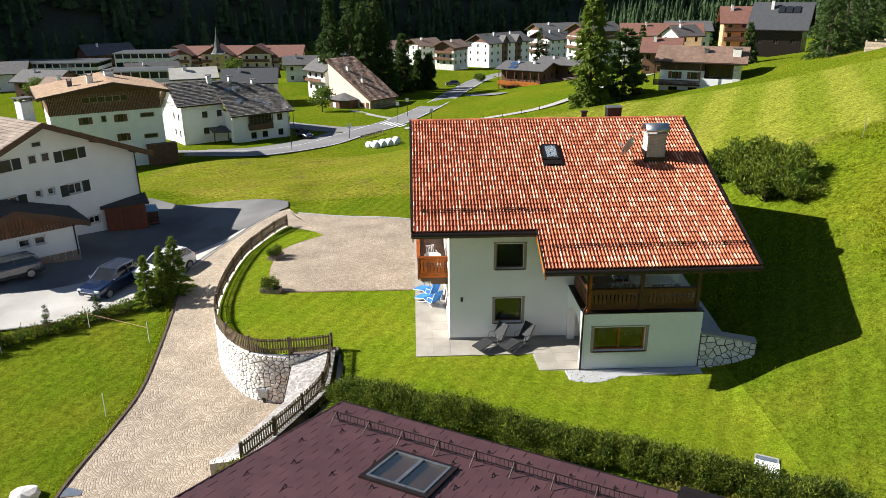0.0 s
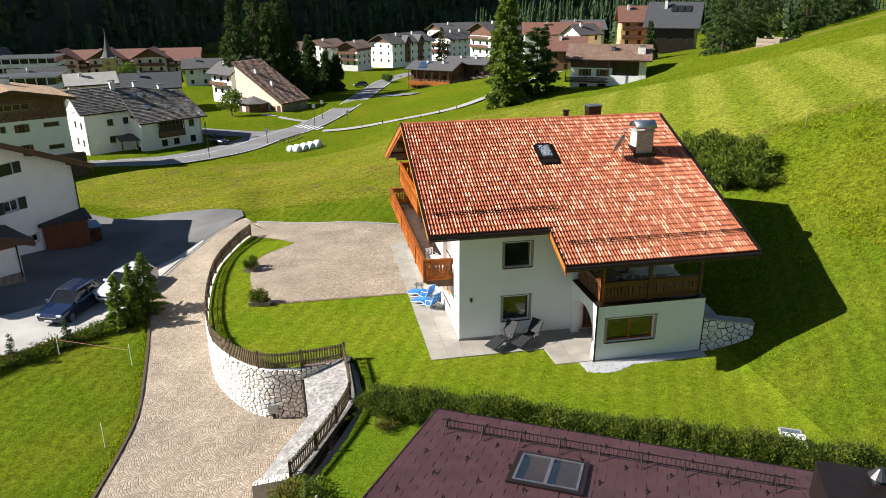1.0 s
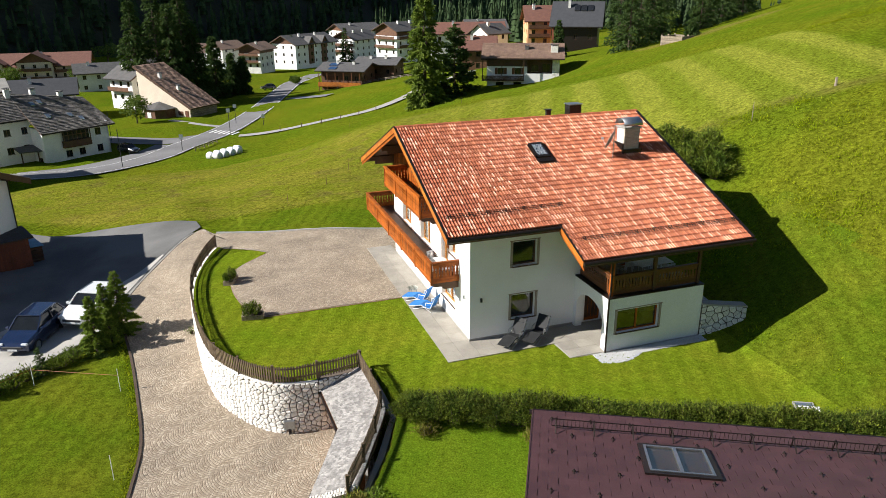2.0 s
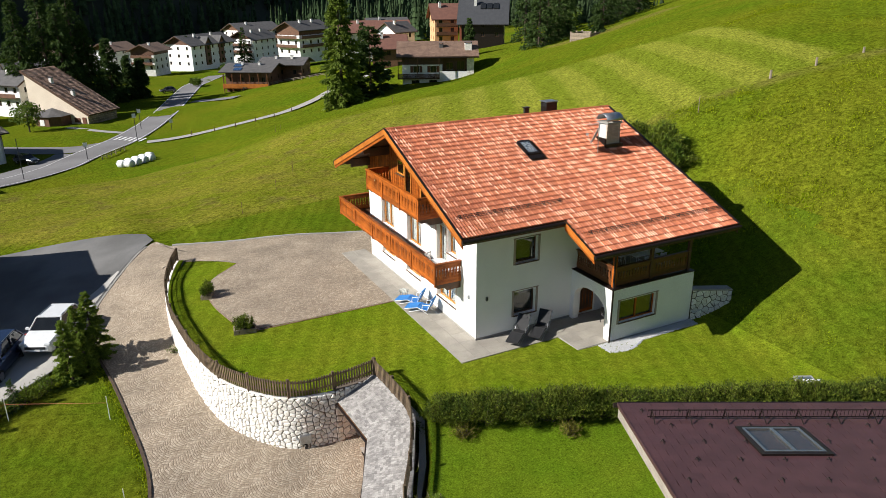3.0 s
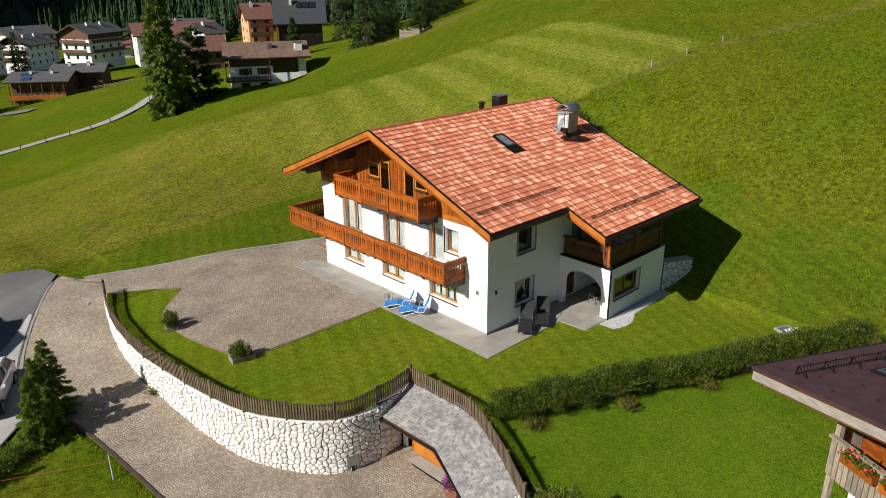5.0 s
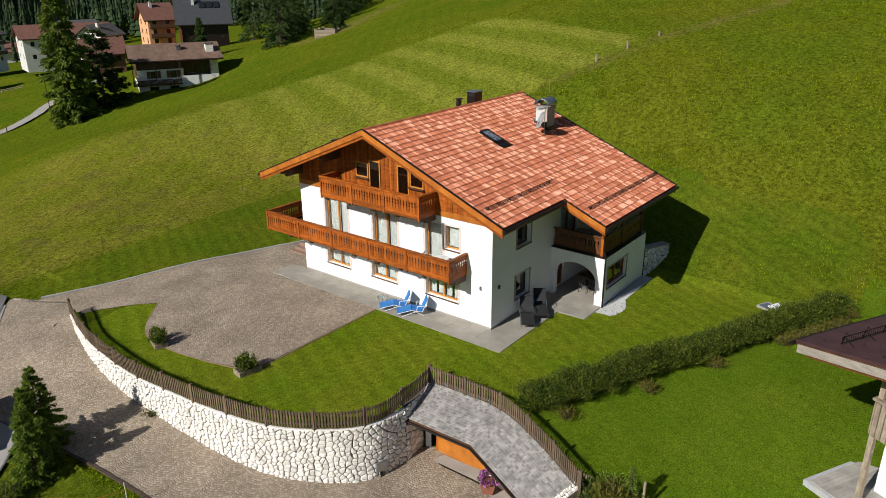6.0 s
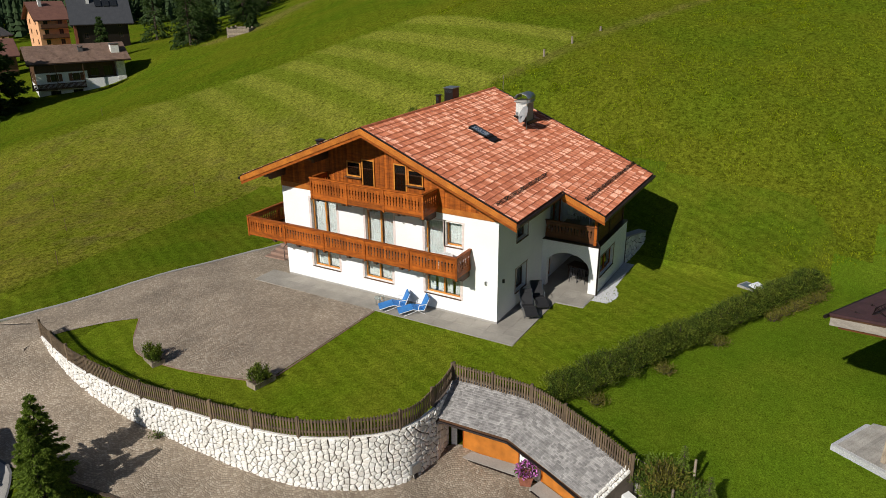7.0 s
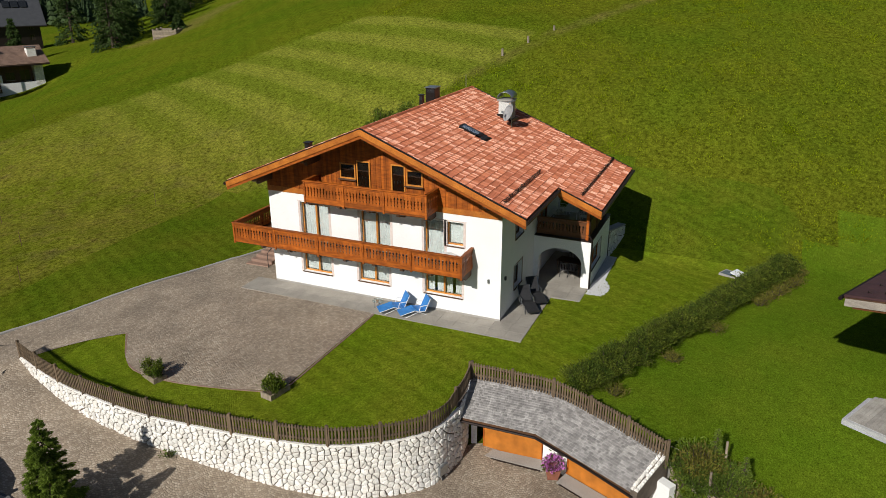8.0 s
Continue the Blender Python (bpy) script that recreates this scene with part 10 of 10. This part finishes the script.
# ---- cars ----
def car(name, label, x, y, z, rz, paint, ln=4.5, wd=1.84, ht=1.62, estate=False):
    t = thing(name, label, "car", pose(x, y, z, 0, 0, rz))
    k = ln / 4.5
    # stations from nose to tail: x, half width, sill, belt
    st = [(-2.25, 0.72, 0.42, 0.66), (-2.12, 0.84, 0.3, 0.84), (-1.5, 0.91, 0.26, 0.96), (-0.95, 0.92, 0.26, 1.04), (0, 0.92, 0.26, 1.05), (1.2, 0.92, 0.26, 1.07), (1.95, 0.9, 0.28, 1.06), (2.2, 0.82, 0.36, 0.98), (2.25, 0.74, 0.45, 0.8)]
    vs, fs = [], []
    for sx, hw, lo, hi in st:
        hw *= wd / 1.84
        vs += [(sx * k, -hw * 0.93, lo), (sx * k, -hw, lo + 0.25), (sx * k, -hw * 0.985, hi - 0.12), (sx * k, -hw * 0.9, hi), (sx * k, hw * 0.9, hi), (sx * k, hw * 0.985, hi - 0.12), (sx * k, hw, lo + 0.25), (sx * k, hw * 0.93, lo)]
    for i in range(len(st) - 1):
        for j in range(8):
            fs.append((i * 8 + j, i * 8 + (j + 1) % 8, i * 8 + 8 + (j + 1) % 8, i * 8 + 8 + j))
    fs += [tuple(range(8)), tuple(range((len(st) - 1) * 8 + 7, (len(st) - 1) * 8 - 1, -1))]
    body = mesh_ob("body", vs, fs, paint, t, smooth=False)
    bv = body.modifiers.new("edges", "BEVEL")
    bv.width, bv.segments, bv.limit_method, bv.angle_limit = 0.05, 2, "ANGLE", radians(25)
    # greenhouse
    tail = 2.12 if estate else 1.95
    gl = [(-1.0, 0.8, 1.03), (-0.25, 0.66, ht - 0.06), (tail - 0.45, 0.65, ht - 0.07), (tail, 0.76, 1.05)]
    gv = [(a * k, s * b * wd / 1.84, c) for a, b, c in gl for s in (-1, 1)]
    gf = [(0, 2, 3, 1), (4, 6, 7, 5), (0, 6, 4, 2), (1, 3, 5, 7), (2, 4, 5, 3), (0, 1, 7, 6)]
    mesh_ob("window_glass", gv, gf, CAR_GLASS, t, "dark car windows")
    rv = [(-0.3 * k, -0.66, ht - 0.05), (-0.3 * k, 0.66, ht - 0.05), ((tail - 0.42) * k, 0.65, ht - 0.06), ((tail - 0.42) * k, -0.65, ht - 0.06)]
    bm = B()
    slab(bm, rv, (0, 0, 0.045))
    part("roof", bm, paint, t)
    for s in (-1, 1):
        for a0, z0, b0, a1, z1, b1 in ((-1.0, 1.03, 0.81, -0.25, ht - 0.05, 0.67), (0.55, 1.05, 0.84, 0.6, ht - 0.06, 0.68), (tail, 1.05, 0.77, tail - 0.45, ht - 0.06, 0.66)):
            bm = B()
            rod(bm, (a0 * k, s * b0, z0), (a1 * k, s * b1, z1), 0.045, seg=6)
            part("pillar", bm, paint, t)
        bm = B()
        rod(bm, (-0.1 * k, s * 0.62, ht + 0.02), ((tail - 0.6) * k, s * 0.62, ht + 0.01), 0.02, seg=6)
        part("roof_rail", bm, STEEL, t)
        bm = B()
        box(bm, -0.8 * k - 0.1, s * 0.98 - 0.09, 1.02, -0.8 * k + 0.06, s * 0.98 + 0.09, 1.16, bevel=0.02)
        part("mirror", bm, paint, t)
        for wx in (-1.38, 1.36):
            bm = B()
            rod(bm, (wx * k, s * 0.72, 0.34), (wx * k, s * 0.935, 0.34), 0.34, seg=20)
            wh = part("wheel", bm, TYRE, t)
            bm = B()
            rod(bm, (wx * k, s * 0.93, 0.34), (wx * k, s * 0.945, 0.34), 0.23, seg=14)
            part("rim", bm, STEEL, wh)
        bm = B()
        box(bm, -2.24 * k, s * 0.66 - 0.17, 0.68, -2.08 * k, s * 0.66 + 0.17, 0.82, bevel=0.03)
        part("headlight", bm, CAR_LAMP, t, "clear headlight")
        bm = B()
        box(bm, 2.1 * k, s * 0.7 - 0.13, 0.8, 2.25 * k, s * 0.7 + 0.13, 0.96, bevel=0.02)
        part("tail_light", bm, RED_BLOOM, t, "red tail light")
    bm = B()
    box(bm, -2.275 * k, -0.55, 0.5, -2.2 * k, 0.55, 0.66, bevel=0.02)
    part("grille", bm, DARK_METAL, t)
    bm = B()
    box(bm, -2.29 * k, -0.26, 0.4, -2.26 * k, 0.26, 0.5)
    part("number_plate", bm, WHITE, t, "plain white number plate")
    return t


TYRE = mat("tyre", (0.02, 0.02, 0.02), None, 6, 40, 0.9, 0.1)
CAR_GLASS = mat("car_glass", (0.012, 0.014, 0.016), None, 3, 20, 0.05, 0.0)
CAR_LAMP = mat("lamp_glass", (0.7, 0.72, 0.75), None, 3, 20, 0.1, 0.0)
PAINT_BLUE = mat("blue_car_paint", (0.008, 0.022, 0.075), (0.007, 0.02, 0.065), 2, 30, 0.25, 0.0, metal=0.4, coat=1.0)
PAINT_WHITE = mat("white_car_paint", (0.78, 0.79, 0.8), (0.74, 0.75, 0.76), 2, 30, 0.3, 0.0, coat=1.0)
PAINT_GREY = mat("grey_car_paint", (0.11, 0.115, 0.125), (0.1, 0.1, 0.11), 2, 30, 0.25, 0.0, metal=0.6, coat=1.0)
PAINT_BLACK = mat("black_car_paint", (0.015, 0.015, 0.018), None, 2, 30, 0.25, 0.0, coat=1.0)


def lot_z(x, y):
    return ground_z(x, y) + 0.11


car("suv", "dark blue compact car parked on the lot", -21.5, 13.3, lot_z(-21.5, 13.3), 70, PAINT_BLUE)
car("hatchback", "white car parked beside the young spruces", -18.6, 15.0, lot_z(-18.6, 15.0), 64, PAINT_WHITE, 4.3, 1.8, 1.55)
car("estate_car", "dark grey estate car in front of the annex", -29.4, 14.9, lot_z(-29.4, 14.9), 42, PAINT_GREY, 4.8, 1.85, 1.5, True)
car("suv", "black car parked beside the village road", -24.0, 114.6, ground_z(-24.0, 114.6) + 0.15, 130, PAINT_BLACK, 4.6)
car("van", "dark car parked beside the village road", 11.2, 204, ground_z(11.2, 204) + 0.1, 10, PAINT_GREY, 4.6)


# ---- small things on the ground ----
def bale(x, y, rz, k):
    z = ground_z(x, y)
    bm = B()
    rng = np.random.default_rng(k)
    n, m = 18, 5
    rings = []
    for j in range(m):
        u = -0.62 + 1.24 * j / (m - 1)
        rr = 0.66 if 0 < j < m - 1 else 0.6
        rings.append([bm.verts.new((u, (rr + rng.normal(0, 0.012)) * math.cos(2 * math.pi * i / n), 0.62 + (rr + rng.normal(0, 0.012)) * math.sin(2 * math.pi * i / n))) for i in range(n)])
    for a, b in zip(rings, rings[1:]):
        for i in range(n):
            bm.faces.new((a[i], a[(i + 1) % n], b[(i + 1) % n], b[i]))
    bm.faces.new(rings[0][::-1]), bm.faces.new(rings[-1])
    ob = part("hay_bale", bm, WRAP, None, "round hay bale wrapped in white film on the meadow", True)
    ob.matrix_basis = pose(x, y, z, 0, 0, rz)
    tagged(ob, category="hay bale", group="wrapped hay bales")


for _k in range(5):
    bale(-9.7 + _k * 1.2, 99.3 + _k * 1.25, 132, _k)
for _k in range(4):
    bale(-8.6 + _k * 1.2, 98.2 + _k * 1.25, 132, 9 + _k)


def post(x, y, h, r, m, label, name="meadow_post", cat="post", group="", seg=6):
    bm = B()
    rod(bm, (0, 0, -0.3), (0.01, 0.02, h), r, r * 0.85, seg=seg)
    ob = part(name, bm, m, None, label)
    ob.matrix_basis = pose(x, y, ground_z(x, y))
    return tagged(ob, category=cat, group=group)


for _x, _y in ((32.7, 11.3), (35.9, 9.9), (39.0, 8.3), (26.6, 12.4)):
    post(_x, _y, 0.6 if _x > 30 else 1.2, 0.11 if _x > 30 else 0.025, WOOD_GREY, "grey weathered post in the meadow", group="meadow posts")
for _x, _y in ((-5.1, 27.8), (2.4, 39.6), (8, 30), (14, 25.5), (-1, 33), (22, 60), (10, 75), (-2, 72), (16, 95)):
    post(_x, _y, 1.0, 0.022, WOOD_DARK, "thin fence stake in the meadow", "fence_stake", group="fence stakes")
STAKES = [(-16.4, -1.2), (-16.5, 5.3), (-20.7, 7.5), (-24.6, 5.2)]
for _x, _y in STAKES:
    post(_x, _y, 1.25, 0.018, WHITE, "thin white plastic fence stake on the lawn", "fence_stake", group="white fence stakes")
_b = B()
for _a, _e in zip(STAKES[1:], STAKES[2:]):
    rod(_b, (*_a, ground_z(*_a) + 0.9), (*_e, ground_z(*_e) + 0.9), 0.012, seg=4)
tagged(part("fence_rope", _b, WOOD, None, "thin brown rope between the stakes of the lawn"), category="rope")
for _k, (_x, _y) in enumerate(((4.8, 121.0), (9, 119.4), (13, 118.4), (17, 118.0), (21, 118.6), (25, 119.8))):
    post(_x, _y, 1.0, 0.09, WOOD_DARK, "short dark post beside the footpath", "bollard", "bollard", "path bollards")
for _x, _y, _h in ((-14.5, 112.2, 3.2), (-5.0, 125.0, 5.5), (-3.0, 137.5, 4.5), (-24, 99.5, 6.5), (33.5, 121, 7.0), (2.5, 132, 2.4), (-28, 127.5, 6)):
    _p = post(_x, _y, _h, 0.07, DARK_METAL, "thin dark street lamp post in the village", "street_pole", "street lamp", "street poles")
    if _h < 6:
        _b = B()
        box(_b, -0.35, -0.05, _h - 0.9, 0.35, 0.0, _h - 0.1)
        part("sign", _b, WHITE, _p, "small sign panel")


def hatch():
    t = thing("well_cover", "low metal hatch with a tilted grey lid in the lawn", "hatch", pose(10.62, -10.5, ground_z(10.62, -10.5), 0, 0, -27))
    bm = B()
    for a, b, c, e in ((-0.4, 0.4, -0.75, -0.7), (-0.4, 0.4, 0.7, 0.75), (-0.4, -0.35, -0.7, 0.7), (0.35, 0.4, -0.7, 0.7)):
        box(bm, a, c, -0.1, b, e, 0.08)
    part("frame", bm, CONCRETE, t)
    bm = B()
    slab(bm, [(-0.4, -0.75, 0.08), (0.4, -0.75, 0.08), (0.4, 0.1, 0.26), (-0.4, 0.1, 0.26)], (0, 0, 0.03))
    part("lid", bm, WRAP, t, "pale lid")
    bm = B()
    box(bm, -0.35, 0.1, 0.03, 0.35, 0.7, 0.06)
    part("pane", bm, SKY_PANE, t)


hatch()


def rock(x, y, r):
    bm = B()
    bmesh.ops.create_icosphere(bm, subdivisions=2, radius=r)
    for v in bm.verts:
        v.co *= 1 + 0.35 * noise.noise(v.co * 2.2 / r + Vector((3, 1, 7)))
        v.co.z *= 0.7
    ob = part("boulder", bm, STONE, None, "pale boulder beside the driveway")
    ob.matrix_basis = pose(x, y, ground_z(x, y) + r * 0.3)
    tagged(ob, category="rock")


rock(-17.7, -6.4, 0.55)
_b = B()
box(_b, -0.4, -0.28, 0, 0.4, 0.28, 0.02)
tagged(part("manhole_cover", _b, STEEL, None, "grey metal cover set in the driveway"), category="manhole").matrix_basis = pose(-15.85, -6.15, drive_z(-15.85, -6.15) + 0.025, 0, 0, 4)


def notice_plate():
    s = WALL_LEN - 1.4
    p, nrm = wall_at(s)
    t = thing("wall_box", "grey metal box fixed to the stone wall", "box", Matrix.Translation((p.x + nrm.x * 0.09, p.y + nrm.y * 0.09, drive_z(p.x, p.y) + 0.25)) @ Matrix.Rotation(math.atan2(nrm.y, nrm.x) + math.pi / 2, 4, "Z"))
    bm = B()
    box(bm, -0.25, -0.05, 0.06, 0.25, 0.1, 0.5, bevel=0.01)
    part("case", bm, STEEL, t)
    bm = B()
    box(bm, -0.22, -0.06, 0.09, 0.22, -0.05, 0.47)
    part("door", bm, STEEL, t)
    bm = B()
    box(bm, -0.06, -0.02, -0.25, 0.06, 0.08, 0.0)
    part("foot", bm, DARK_METAL, t)


notice_plate()


def enclosure():
    """A timber pen on the slope below the spruces."""
    c = (84.0, 99.0)
    t = thing("garden_pen", "weathered timber pen on the slope below the spruces", "pen", pose(*c, ground_z(*c), 0, 0, 30))
    for a, b, e, g in ((-3.2, 3.2, -2.2, -2.1), (-3.2, 3.2, 2.1, 2.2), (-3.2, -3.1, -2.1, 2.1), (3.1, 3.2, -2.1, 2.1)):
        for k in range(4):
            bm = B()
            box(bm, a, e, -0.6 + k * 0.42, b, g, -0.6 + k * 0.42 + 0.39)
            part("plank", bm, WOOD_GREY, t)
    for a in (-3.1, 0, 3.1):
        for b in (-2.1, 2.1):
            bm = B()
            box(bm, a - 0.07, b - 0.16, -0.8, a + 0.07, b + 0.16, 1.3)
            part("post", bm, WOOD_GREY, t)


enclosure()


def back_steps():
    t = thing("garden_steps", "short flight of curved stone steps behind the house", "steps")
    for k in range(5):
        bm = B()
        a0 = 0.2 + 0.02 * k
        box(bm, 1.4 + 0.35 * k, 15.0, -0.3, 1.78 + 0.35 * k, 16.6 - 0.12 * k, 0.02 + 0.16 * k, bevel=0.015)
        part("step", bm, STEP_STONE, t)
    bm = B()
    tube(bm, [(1.3, 14.9, 0), (1.3, 14.9, 0.9), (3.1, 14.9, 1.6), (3.1, 14.9, 0.7)], 0.02)
    part("handrail", bm, DARK_METAL, t)


back_steps()


# roadside rail and village fence
for _a, _e in (((-12.2, 110.4), (-8.0, 116.8)), ((28, 178), (40, 177)), ((40, 177), (49, 169))):
    _t = thing("wooden_rail", "low wooden rail beside the road", "fence", group="roadside rails")
    _n = 5
    for _k in range(_n + 1):
        _p = Vector(_a).lerp(Vector(_e), _k / _n)
        _b = B()
        _z = ground_z(_p.x, _p.y)
        rod(_b, (_p.x, _p.y, _z - 0.2), (_p.x, _p.y, _z + 0.95), 0.08, seg=6)
        part("post", _b, WOOD_GREY, _t)
    for _h in (0.5, 0.85):
        _b = B()
        for _k in range(_n):
            _p, _q = Vector(_a).lerp(Vector(_e), _k / _n), Vector(_a).lerp(Vector(_e), (_k + 1) / _n)
            rod(_b, (_p.x, _p.y, ground_z(_p.x, _p.y) + _h), (_q.x, _q.y, ground_z(_q.x, _q.y) + _h), 0.07, seg=6)
        part("rail", _b, WOOD_GREY, _t)
